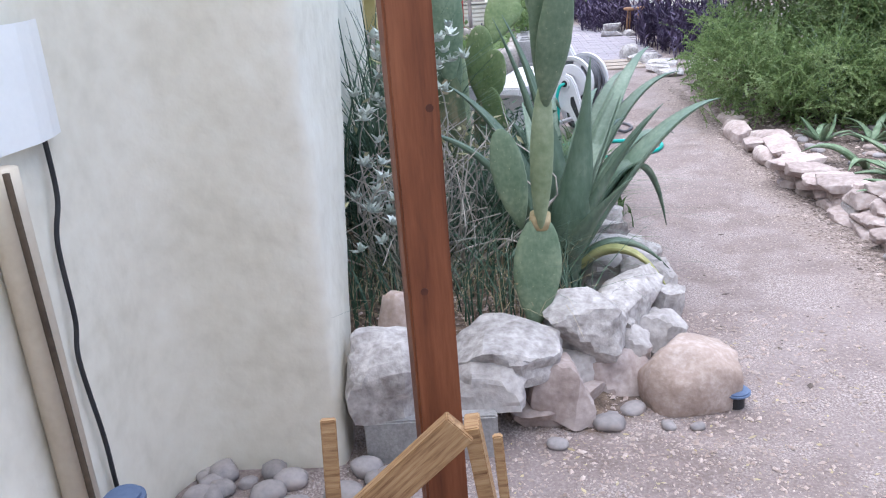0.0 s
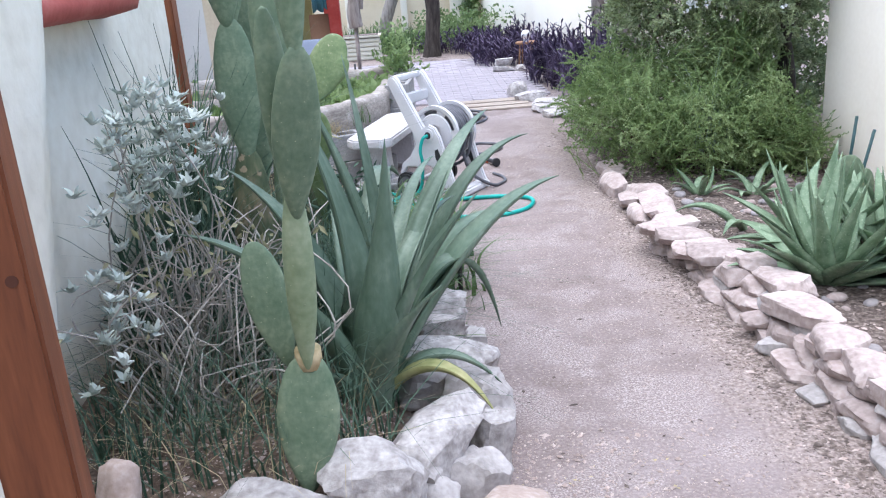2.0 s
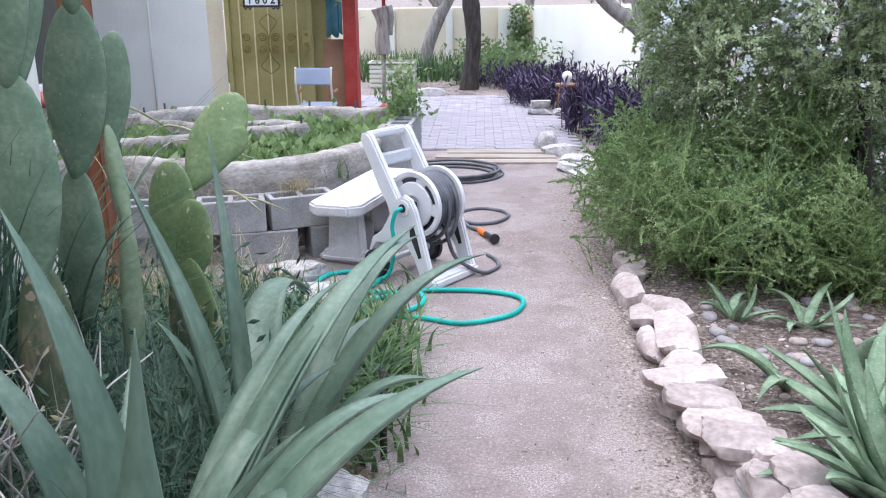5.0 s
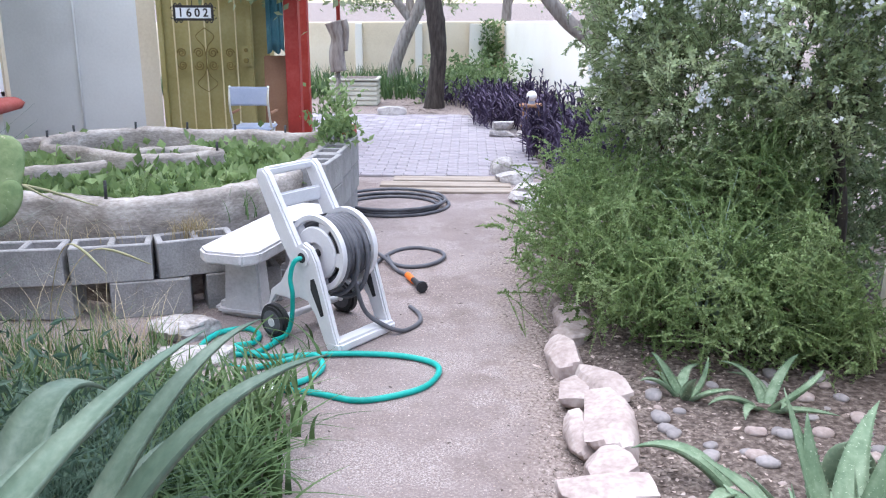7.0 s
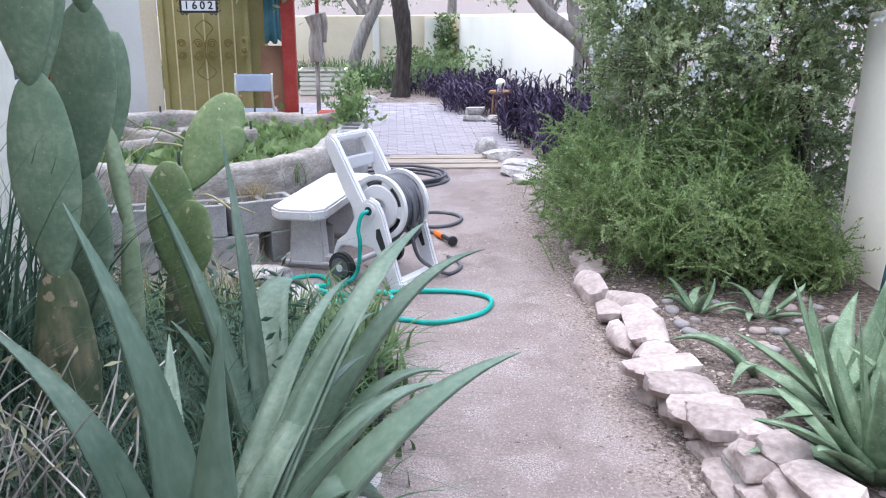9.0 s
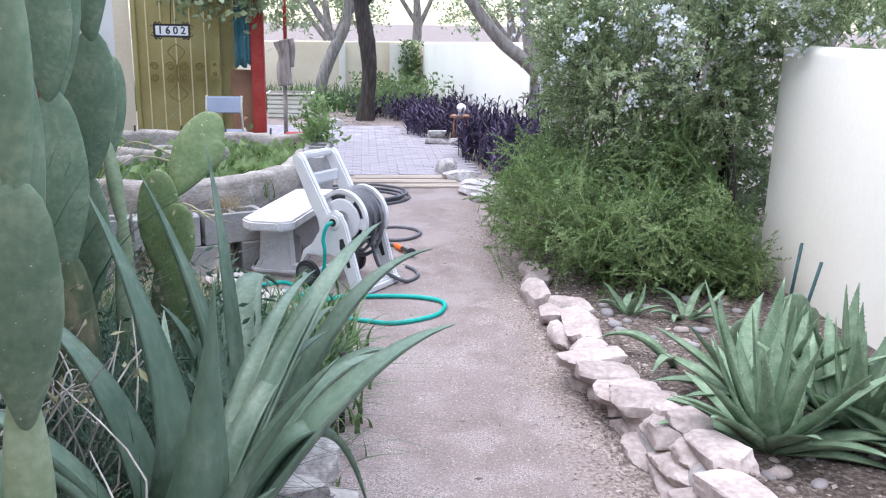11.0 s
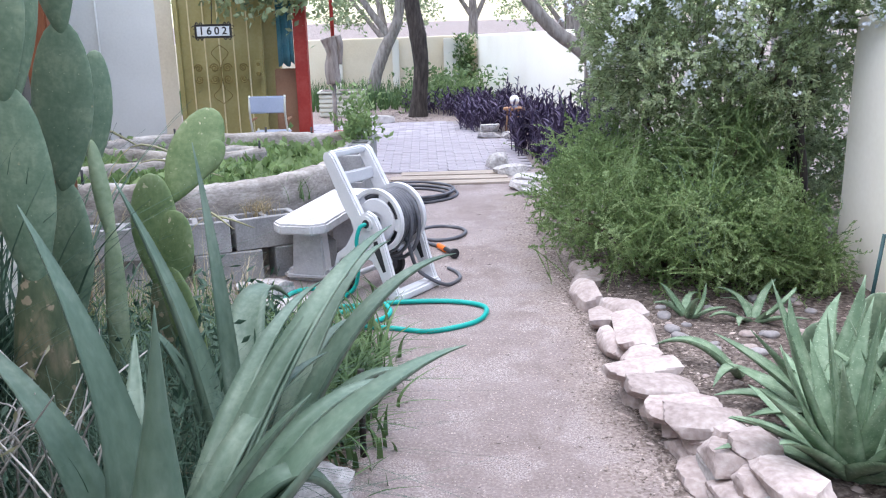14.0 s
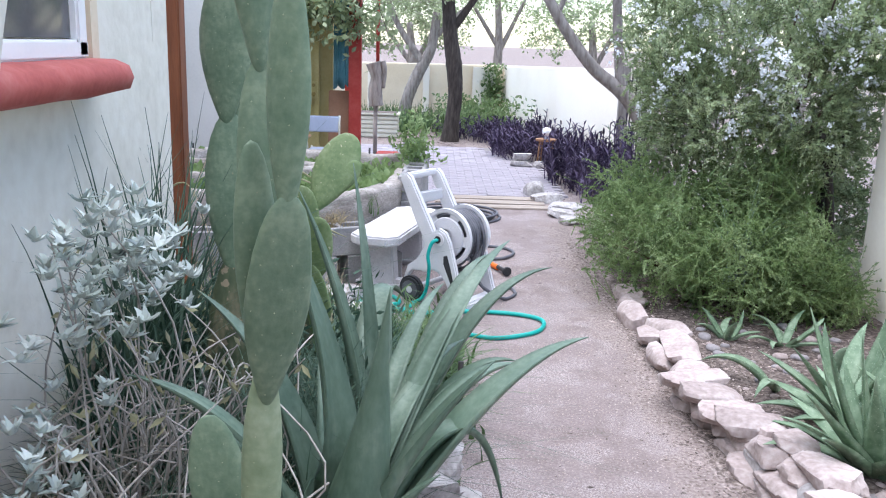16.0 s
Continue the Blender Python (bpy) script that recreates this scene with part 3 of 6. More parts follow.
# the wall beside the start, its cove and the buttress
def buttress_wall():
    """The stucco wall with its cove and a buttress whose outer face deepens with height, trowelled a little uneven."""
    levels = [-0.05 + 3.35 * k / 44 for k in range(45)]
    v, f, n = [], [], 0
    for z in levels:
        deep = 2.86 + 0.42 * min(max(z, 0.0), 1.7)
        line = [(-0.16, -3.0), (-0.16, 0.5), (-0.16, 1.7), (-0.16, 2.1), (-0.16, 2.42), (-0.155, 2.52), (-0.145, 2.59), (-0.12, 2.65), (-0.08, 2.69), (-0.03, 2.707), (0.04, 2.71), (0.12, 2.71), (0.2, 2.71), (0.28, 2.71), (0.318, 2.714), (0.336, 2.728), (0.342, 2.75),
                (0.344, 2.80), (0.343, 2.8 + 0.5 * (deep - 2.8)), (0.34, deep), (0.31, deep + 0.12), (0.24, deep + 0.22), (0.15, deep + 0.30), (0.1, deep + 0.42), (0.1, 4.4), (0.1, 5.36)]
        n = len(line)
        for k, (x, y) in enumerate(line):
            w = 0.006 * noise.noise(Vector((x * 4, y * 4, z * 4))) + 0.003 * noise.noise(Vector((x * 13, y * 13, z * 13)))
            v.append((x + (w if k < 9 or k > 14 else 0), y + (w if 6 < k < 18 else 0), z))
    for j in range(len(levels) - 1):
        for k in range(n - 1):
            f.append((j * n + k, j * n + k + 1, (j + 1) * n + k + 1, (j + 1) * n + k))
    low, top = len(v), len(v) + 2
    v.extend([(-0.42, -3.0, -0.05), (-0.42, 5.36, -0.05), (-0.42, -3.0, 3.3), (-0.42, 5.36, 3.3)])
    last = (len(levels) - 1) * n
    f.append((low, low + 1, top + 1, top))
    f.append(tuple([top, top + 1] + [last + k for k in reversed(range(n))]))
    f.append(tuple([top] + [j * n for j in reversed(range(len(levels)))] + [low]))
    f.append(tuple([low + 1] + [j * n + n - 1 for j in range(len(levels))] + [top + 1]))
    ob = mesh_object("wall_west", v, f, STUCCO, smooth=True)
    bm = bmesh.new()
    bm.from_mesh(ob.data)
    bmesh.ops.recalc_face_normals(bm, faces=bm.faces)
    bm.to_mesh(ob.data)
    bm.free()
    ob.data.set_sharp_from_angle(angle=radians(50))
    return tagged(ob, "cream stucco house wall with a rounded buttress", "wall", kind="structure")


buttress_wall()
wall_run("wall_return", [(0.1, 5.36), (-2.2, 5.36)], -0.05, 3.3, 0.2, STUCCO, "cream stucco return wall of the house", side=-1)
wall_run("wall_window", [(-1.83, 5.56), (-1.83, 10.25)], -0.05, 3.3, 0.25, STUCCO, "cream stucco house wall with a window", side=1)
wall_run("wall_porch_side", [(-1.9, 10.25), (-2.7, 10.25), (-2.7, 11.6)], -0.05, 3.3, 0.2, STUCCO, "stucco porch side wall", side=1)
wall_run("wall_porch", [(-2.75, 11.6), (-1.12, 11.6)], -0.05, 3.3, 0.22, STUCCO_GREY, "pale grey stucco wall beside the porch door", side=1)
wall_run("wall_jamb", [(-1.12, 11.6), (-1.06, 11.63), (-0.98, 11.72)], -0.05, 3.3, 0.2, STUCCO_TAN, "ochre-tinted plaster door jamb", side=1)
wall_run("wall_behind_door", [(-1.0, 11.86), (0.1, 11.86)], -0.05, 3.3, 0.2, DOORGOLD, "ochre painted wall round the door", side=1)
for nm, size, at in (("roof", (3.0, 8.2, 0.15), (-1.65, 1.2, 3.4)), ("roof", (1.6, 6.2, 0.15), (-2.7, 8.5, 3.4)), ("roof", (1.3, 0.5, 0.15), (-0.45, 12.1, 3.4))):
    tagged(part(nm, box_bm(*size, at, 0.02), STUCCO), "flat roof slab of the house", "roof", kind="structure")
beam = part("trim", box_bm(2.6, 0.14, 0.18, (-0.55, 11.62, 2.75), 0.01), POST_BROWN)
tagged(beam, "dark timber beam over the porch posts", "beam", kind="structure")
# added unseen wall behind the camera's start; blocks southern sky to darken south-facing faces
wall_run("shade_wall", [(-0.16, -0.9), (4.3, -0.9)], -0.05, 4.8, 0.2, STUCCO_GREY, "plain grey wall added out of view to shade south-facing sides", side=-1)


def sill(at, length, depth, height, label, turn=0.0):
    """A rounded masonry sill, long along y, with a bulging front and a domed end."""
    v, f = [], []
    n, m = 14, 10
    for i in range(n + 1):
        s = i / n
        e = math.sqrt(max(0.02, 1 - max(0, (s - 0.9) / 0.1) ** 2)) * math.sqrt(max(0.02, 1 - max(0, (0.1 - s) / 0.1) ** 2))
        for k in range(m):
            a = 2 * math.pi * k / m
            c, q = math.cos(a), math.sin(a)
            v.append((math.copysign(abs(c) ** 0.7, c) * depth / 2 * (0.6 + 0.4 * e), s * length, math.copysign(abs(q) ** 0.75, q) * height / 2 * e + 0.006 * noise.noise(Vector((s * 5, k, 0)))))
    for i in range(n):
        for k in range(m):
            l = (k + 1) % m
            f.append((i * m + k, i * m + l, (i + 1) * m + l, (i + 1) * m + k))
    f.append(tuple(range(m - 1, -1, -1)))
    f.append(tuple(n * m + k for k in range(m)))
    ob = mesh_object("window_sill", v, f, SILL, smooth=True)
    ob.matrix_world = pose(*at, 0, 0, turn)
    return ob


def window(name, at, length, height, label, face):
    """A framed window on a wall that faces +x, with its sill; the origin is the sill's middle line."""
    w = new(name)
    w.matrix_world = pose(*at)
    tagged(w, label, "window", kind="structure")
    pane = part("pane", box_bm(0.02, length - 0.12, height - 0.1, (0.008, length / 2 - 0.02, 0.07 + height / 2)), GLASSDARK, w)
    for y0 in (0.02, length - 0.06):
        part("window_frame", box_bm(0.05, 0.07, height, (0.02, y0, 0.06 + height / 2), 0.008), WHITE, w)
    part("window_frame", box_bm(0.05, length, 0.06, (0.02, length / 2 - 0.02, 0.085), 0.008), WHITE, w)
    part("reveal", box_bm(0.06, 0.1, height + 0.1, (0.018, length + 0.03, 0.06 + height / 2), 0.02), STUCCO_TAN, w)
    s = sill((0, 0, 0), length + 0.22, 0.22, 0.115, "")
    s.matrix_world = Matrix.Identity(4)
    s.parent = w
    s["label"] = "weathered red-painted rounded sill"
    s.location = (0.06, -0.1, 0.0)
    return w


window("window_1", (0.105, 3.62, 1.48), 0.95, 1.2, "white-framed window above a rounded red sill", 1)
window("window_2", (-1.825, 9.0, 0.73), 1.27, 1.2, "porch-side window above a red-painted sill", 1)
conduit = tube("conduit", [(-1.74, 11.575, 0.0), (-1.735, 11.575, 1.0), (-1.72, 11.575, 2.4)], 0.012, STUCCO_GREY)
tagged(conduit, "thin grey conduit up the porch wall", "conduit")


# ---- ochre security door ----
def security_door(at):
    door = new("door_1")
    door.matrix_world = pose(*at)
    tagged(door, "ochre metal security door with cream bars and scrolls", "door", kind="structure")
    W, H = 0.92, 2.2
    part("door_panel", box_bm(W, 0.03, H, (W / 2, 0.05, H / 2), 0.004), DOORGOLD, door)
    for x in (0.02, W - 0.02):
        part("stile", box_bm(0.05, 0.04, H, (x, 0.0, H / 2), 0.004), DOORGOLD, door)
    for z in (0.03, H - 0.03):
        part("rail", box_bm(W - 0.09, 0.036, 0.05, (W / 2, 0.0, z), 0.004), DOORGOLD, door)
    for i in range(1, 6):
        part("bar", box_bm(0.013, 0.013, H - 0.1, (W * i / 6, -0.012, H / 2), 0.002), BAR, door)
    for cx, cz in ((W / 2, 0.95), ):
        for sx in (-1, 1):
            for sz in (-1, 1):
                for ox, r in ((0.07, 0.05), (0.24, 0.045)):
                    pts = []
                    for k in range(22):
                        a = k / 21 * 3.6 * math.pi
                        rr = r * (1 - k / 26)
                        pts.append((cx + sx * (ox + rr * math.cos(a)), -0.024, cz + sz * (0.06 + rr * math.sin(a))))
                    tube("scroll", pts, 0.007, IRON_GOLD, door, 6)
            tube("scroll", spline([(cx, -0.024, cz + 0.3), (cx + sx * 0.09, -0.024, cz + 0.22), (cx + sx * 0.02, -0.024, cz + 0.12), (cx, -0.024, cz), (cx + sx * 0.02, -0.024, cz - 0.14), (cx + sx * 0.1, -0.024, cz - 0.24), (cx, -0.024, cz - 0.32)], 6), 0.005, IRON_GOLD, door, 6)
    lock = part("lock_box", box_bm(0.09, 0.05, 0.2, (W - 0.05, -0.02, 0.98), 0.006), DOORGOLD, door)
    part("knob", cyl_bm(0.025, 0.05, 14, (W - 0.05, -0.06, 0.94), "Y", 0.006), IRON_GOLD, lock)
    part("deadbolt", cyl_bm(0.02, 0.03, 14, (W - 0.05, -0.055, 1.04), "Y", 0.005), IRON_GOLD, lock)
    return door


security_door((-0.97, 11.76, 0.06))


def number_sign(at):
    s = thing("house_number_sign", at, "white enamel house number plate 1602 in a dark scrolled iron frame", "sign")
    part("plate", box_bm(0.40, 0.015, 0.115, (0, 0, 0), 0.003), WHITE, s)
    for z in (-0.066, 0.066):
        part("frame_bar", box_bm(0.45, 0.02, 0.026, (0, 0, z + math.copysign(0.004, z)), 0.003), IRON, s)
    for x in (-0.212, 0.212):
        part("frame_bar", box_bm(0.026, 0.02, 0.112, (x, 0, 0), 0.003), IRON, s)
    for sx in (-1, 1):
        for sz in (-1, 1):
            pts = [(sx * (0.12 + 0.10 * k / 16), 0, sz * (0.075 + 0.03 * math.sin(k / 16 * math.pi * 2.0) ** 2)) for k in range(17)]
            tube("scroll", pts, 0.007, IRON, s, 6)
            tube("scroll", [(sx * (0.235 + 0.02 * math.cos(k * 0.5)), 0, sz * (0.045 + 0.02 * math.sin(k * 0.5))) for k in range(11)], 0.005, IRON, s, 6)
    for i, ch in enumerate("1602"):
        cu = bpy.data.curves.new("digit", "FONT")
        cu.body, cu.size, cu.extrude, cu.offset, cu.align_x, cu.align_y = ch, 0.125, 0.002, 0.0025, "CENTER", "CENTER"
        cu.materials.append(IRON)
        tmp = new("digit", cu)
        bpy.context.view_layer.update()
        me = bpy.data.meshes.new_from_object(tmp.evaluated_get(bpy.context.evaluated_depsgraph_get()))
        bpy.data.objects.remove(tmp)
        d = new("digit", me)
        d.parent = s
        d.matrix_local = pose(-0.14 + 0.093 * i, -0.0105, 0.0, 90, 0, 0)
    return s


number_sign((-0.42, 11.14, 1.46)).scale = (0.82, 0.82, 0.82)
hook = tube("sign_hanger", [(-0.43, 11.14, 1.53), (-0.43, 11.5, 2.66)], 0.004, IRON)
tagged(hook, "thin wire hanging the number plate from the roof", "wire")


# ---- porch ----
def post(name, at, width, height, mat, label, knots=0, base=True):
    p = thing(name, at, label, "post")
    part("shaft", box_bm(width, width, height, (0, 0, height / 2), 0.008), mat, p)
    rnd = random.Random(int(at[1] * 100))
    for k in range(knots):
        z = rnd.uniform(0.4, min(height, 1.5))
        part("knot", cyl_bm(rnd.uniform(0.012, 0.02), 0.004, 12, (rnd.uniform(-0.3, 0.3) * width, -width / 2 - 0.0005, z), "Y"), KNOT, p)
    return p


post("porch_post", (0.383, 11.62, 0), 0.135, 2.66, RED, "red-painted square porch post")
post("porch_post", (0.18, 13.2, 0), 0.135, 2.66, RED, "red-painted square porch post behind another")
post("timber_post", (-0.16, 6.5, 0), 0.12, 3.3, POST_BROWN, "red-brown stained square timber post")
near_post = thing("timber_post", (0.665, 2.375, 0), "red-brown stained square timber post with knots", "post", turn=14)
part("shaft", box_bm(0.105, 0.105, 2.6, (0, 0, 1.3), 0.006), POST_BROWN, near_post)
for z, x in ((1.14, 0.03), (0.72, -0.015)):
    part("knot", cyl_bm(0.009, 0.003, 12, (x, -0.0525, z), "Y"), KNOT, near_post, "dark knot")


def offcut(name, at, size, turn, label):
    ob = part(name, box_bm(*size, (0, 0, 0), 0.003), LUMBER)
    ob.matrix_world = pose(*at, *turn)
    return tagged(ob, label, "board")


offcut("lumber_offcut", (0.585, 2.17, 0.315), (0.40, 0.038, 0.083), (0, -42, 4), "sawn pine offcut leaning on the post")
offcut("lumber_offcut", (0.785, 2.21, 0.215), (0.036, 0.07, 0.46), (0, -7, 0), "upright pale pine offcut beside the post")
offcut("wood_stake", (0.43, 2.14, 0.225), (0.035, 0.018, 0.55), (0, 3, 10), "rough pine stake in the gravel")
offcut("wood_stake", (0.83, 2.12, 0.2), (0.022, 0.018, 0.52), (0, -3, 0), "thin pine stake in the gravel")


def wall_leftovers():
    paper = mesh_object("paper_sheet", [(-0.135, 2.08 + 0.06 * i, 1.13 + 0.25 * j) for j in range(2) for i in range(6)], [(i, i + 1, 7 + i, 6 + i) for i in range(5)], WHITE)
    for v in paper.data.vertices:
        v.co.x += 0.012 * math.sin(v.co.y * 20)
    mod = paper.modifiers.new("thickness", "SOLIDIFY")
    mod.thickness = 0.002
    tagged(paper, "white sheet of paper fixed to the wall", "paper")
    cable = tube("cable", spline([(-0.145, 2.31, 1.14), (-0.14, 2.30, 1.0), (-0.145, 2.265, 0.9), (-0.14, 2.255, 0.72), (-0.145, 2.24, 0.62), (-0.14, 2.26, 0.4), (-0.145, 2.28, 0.2), (-0.12, 2.30, 0.01)], 8), 0.006, BLACK)
    tagged(cable, "black electric cable hanging down the wall", "cable")
    pipe = tube("drain_pipe", [(-0.12, 2.08, 0.0), (-0.12, 2.07, 1.05), (-0.12, 2.07, 1.12)], 0.038, PIPE, sides=14)
    tagged(pipe, "tan painted pipe standing against the wall", "pipe")
    cord = tube("cable", spline([(-0.08, 2.03, 1.12), (-0.078, 2.035, 0.8), (-0.075, 2.04, 0.45), (-0.075, 2.05, 0.02)], 6), 0.007, STEM)
    tagged(cord, "brown cable along the pipe", "cable")
    lid = thing("canister", (-0.085, 2.185, 0), "dark blue-capped black canister against the wall", "canister")
    part("cap", cyl_bm(0.052, 0.03, 28, (0, 0, 0.275), "Z", 0.01), BLUE, lid)
    part("body", cyl_bm(0.046, 0.27, 28, (0, 0, 0.133), "Z", 0.006), BLACK, lid)


wall_leftovers()

# ---- garden walls ----
wall_run("wall_east", [(4.06, -3.0), (4.06, 7.0)], -0.05, 1.5, 0.2, WHITEWALL, "cream-painted garden wall with a rounded top", side=-1, soft=0.05)
wall_run("wall_east_far", [(3.68, 12.5), (2.78, 20.5)], -0.05, [1.38, 1.19], 0.2, WHITEWALL, "cream-painted garden wall", side=-1, soft=0.04)
wall_run("wall_north", [(2.78, 20.5), (-14.0, 20.1)], -0.05, [1.19, 1.05], 0.2, STUCCO_TAN, "tan block garden wall at the back", side=-1, soft=0.03)
for x in (-0.07, 1.11, 2.35, -2.2, -4.2):
    pil = part("pilaster", box_bm(0.14 if x < 2 else 0.5, 0.08, 1.18, (x, 20.40, 0.55), 0.01), WHITEWALL)
    tagged(pil, "pale pilaster on the back garden wall", "pilaster", "pilasters of the back wall", "structure")


def iron_gate():
    g = thing("garden_gate", (4.0, 8.9, 0), "dark scrolled iron garden gate between wooden posts", "gate", turn=97)
    L = 3.2
    for z in (0.15, 1.25):
        part("rail", box_bm(L, 0.03, 0.03, (L / 2, 0, z), 0.003), IRON, g)
    for i in range(22):
        part("picket", box_bm(0.014, 0.014, 1.3, (0.05 + i * L / 22, 0, 0.72), 0.002), IRON, g)
    for i in range(5):
        tube("scroll", [(0.3 + i * 0.6 + (0.16 - 0.005 * k) * math.cos(k * 0.45), 0, 1.42 + (0.12 - 0.004 * k) * math.sin(k * 0.45)) for k in range(24)], 0.007, IRON, g, 6)
    return g


iron_gate()
gp = post("gate_post", (3.6, 12.3, 0), 0.11, 1.42, BARK_GREY, "weathered wooden gate post")


# ---- paved patio ----
patio = thing("patio", (0, 0, 0), "lilac-grey paved patio", "patio")
patio["kind"] = "structure"
mesh_object("bedding", [(0.15, 10.92, 0.008), (2.75, 10.92, 0.008), (2.75, 15.4, 0.008), (-0.3, 15.4, 0.008), (0.15, 10.92, -0.03), (2.75, 10.92, -0.03), (2.75, 15.4, -0.03), (-0.3, 15.4, -0.03)],
            [(0, 1, 2, 3), (7, 6, 5, 4), (0, 4, 5, 1), (1, 5, 6, 2), (2, 6, 7, 3), (3, 7, 4, 0)], JOINT, patio)
paver_mesh = bpy.data.meshes.new("paver")
bm = box_bm(0.196, 0.096, 0.04, (0, 0, 0), 0.006, segments=1)
bm.to_mesh(paver_mesh)
bm.free()
paver_mesh.materials.append(PAVER)
rnd = random.Random(5)
far_v, far_f, made = [], [], 0
for row in range(44):
    y = 10.98 + row * 0.1
    left = 0.7 - 0.75 * min(1, max(0, (y - 12.0) / 3.0))
    right = 2.72 - 0.75 * min(1, max(0, (y - 13.2) / 2.2))
    for col in range(17):
        x = -0.4 + 0.2 * col + (0.1 if row % 2 else 0)
        if not left - 0.05 < x < right:
            continue
        z = 0.001 + rnd.uniform(-0.002, 0.003)
        if made < 290:
            ob = new("paver", paver_mesh)
            ob.parent = patio
            ob.matrix_local = pose(x + rnd.uniform(-0.003, 0.003), y, z, rnd.uniform(-0.6, 0.6), rnd.uniform(-0.6, 0.6), rnd.uniform(-1, 1))
            made += 1
        else:
            b = len(far_v)
            m = pose(x, y, z, rnd.uniform(-0.6, 0.6), rnd.uniform(-0.6, 0.6), rnd.uniform(-1, 1))
            far_v.extend([m @ v.co for v in paver_mesh.vertices])
            far_f.extend([tuple(b + i for i in p.vertices) for p in paver_mesh.polygons])
if far_v:
    tagged(mesh_object("far_pavers", far_v, far_f, PAVER, patio), kind="stuff")


def board(at, size, turn, label):
    ob = part("board", box_bm(*size, (0, 0, size[2] / 2), 0.004), PLANKWOOD)
    ob.matrix_world = pose(*at, 0, 0, turn)
    return tagged(ob, label, "board", "boards edging the patio")


board((2.0, 10.78, 0.0), (1.15, 0.19, 0.025), 1, "sun-bleached board laid along the patio edge")
board((1.9, 10.56, -0.002), (1.15, 0.19, 0.022), -1, "sun-bleached board laid along the patio edge")
board((2.05, 10.33, -0.004), (0.95, 0.17, 0.02), 2, "sun-bleached board sunk in the dirt")


# ---- raised bed ----
def wobbly_rim(name, line, low, high, thick, label, seed, parent, mat=None):
    """A hand-built wall along a curving line: uneven, bulging, with a rounded lip."""
    pts = spline([(x, y, 0) for x, y in line], 10)
    v, f = [], []
    n = len(pts)
    for i, p in enumerate(pts):
        d = (pts[min(i + 1, n - 1)] - pts[max(i - 1, 0)]).normalized()
        nrm = Vector((-d.y, d.x, 0))
        h = high + 0.018 * noise.noise(Vector((i * 0.13, seed, 0))) + 0.008 * noise.noise(Vector((i * 0.5, seed, 3)))
        t = thick * (1 + 0.25 * noise.noise(Vector((i * 0.21, seed + 4, 0))))
        prof = [(-0.5, low), (-0.62, low + (h - low) * 0.35), (-0.55, low + (h - low) * 0.7), (-0.56, h - 0.03), (-0.35, h), (0.3, h + 0.004), (0.5, h - 0.025), (0.48, low + (h - low) * 0.5), (0.5, low)]
        for k, (o, z) in enumerate(prof):
            w = 0.012 * noise.noise(Vector((p.x * 6, p.y * 6, z * 9 + seed)))
            v.append(p + nrm * (o * t + w) + Vector((0, 0, z)))
    m = 9
    for i in range(n - 1):
        for k in range(m):
            l = (k + 1) % m
            f.append((i * m + k, i * m + l, (i + 1) * m + l, (i + 1) * m + k))
    f.append(tuple(range(m - 1, -1, -1)))
    f.append(tuple((n - 1) * m + k for k in range(m)))
    ob = mesh_object(name, v, f, mat or TROUGH, parent, label, True)
    bm = bmesh.new()
    bm.from_mesh(ob.data)
    bmesh.ops.recalc_face_normals(bm, faces=bm.faces)
    bm.to_mesh(ob.data)
    bm.free()
    return ob


bed = thing("raised_bed", (0, 0, 0), "curving hand-built concrete raised bed full of green leaves", "planter")
wobbly_rim("front_rim", [(-1.5, 7.55), (-0.9, 7.62), (-0.4, 7.60), (-0.06, 7.56), (0.24, 7.47), (0.5, 7.58), (0.74, 7.83), (0.93, 8.16), (1.0, 8.6), (1.03, 9.05), (1.08, 9.5)], 0.0, 0.56, 0.12, "", 1, bed)
wobbly_rim("back_rim", [(-1.35, 8.9), (-0.97, 9.26), (-0.84, 9.55), (-0.54, 9.72), (-0.15, 9.74), (0.41, 9.63), (0.86, 9.56), (1.06, 9.54)], 0.0, 0.61, 0.09, "", 7, bed)
wobbly_rim("inner_rim", [(-0.97, 9.24), (-0.86, 9.0), (-0.53, 8.86), (-0.15, 8.62), (0.12, 8.64), (0.36, 8.72), (0.40, 8.84), (0.2, 8.98), (-0.15, 8.86)], 0.3, 0.60, 0.07, "", 12, bed)
wobbly_rim("inner_rim", [(-1.5, 7.9), (-1.0, 8.05), (-0.55, 8.12), (-0.2, 8.4)], 0.3, 0.60, 0.08, "", 15, bed)
mesh_object("soil", [(-1.8, 7.6, 0.40), (-0.4, 7.6, 0.40), (0.24, 7.5, 0.40), (0.74, 7.85, 0.40), (1.0, 8.6, 0.40), (1.05, 9.5, 0.40), (0.4, 9.6, 0.40), (-0.8, 9.55, 0.40), (-1.8, 9.5, 0.40)], [tuple(range(9))], material("dark potting soil", [(0.04, 0.03, 0.022), (0.09, 0.068, 0.05), (0.15, 0.115, 0.09)], 14, 0.95, 0.6, 60), bed)


for i, (x, y) in enumerate(((-0.9, 9.52), (-0.5, 9.72), (-0.1, 9.74), (0.3, 9.65), (0.7, 9.59), (-0.97, 9.24), (0.40, 8.80), (0.18, 7.48), (-0.5, 7.61))):
    peg = tube("irrigation_peg", [(x, y, 0.52), (x + 0.004, y, 0.66)], 0.009, BLACK, sides=8)
    tagged(peg, "short black irrigation peg in the concrete rim", "peg", "pegs round the raised bed")


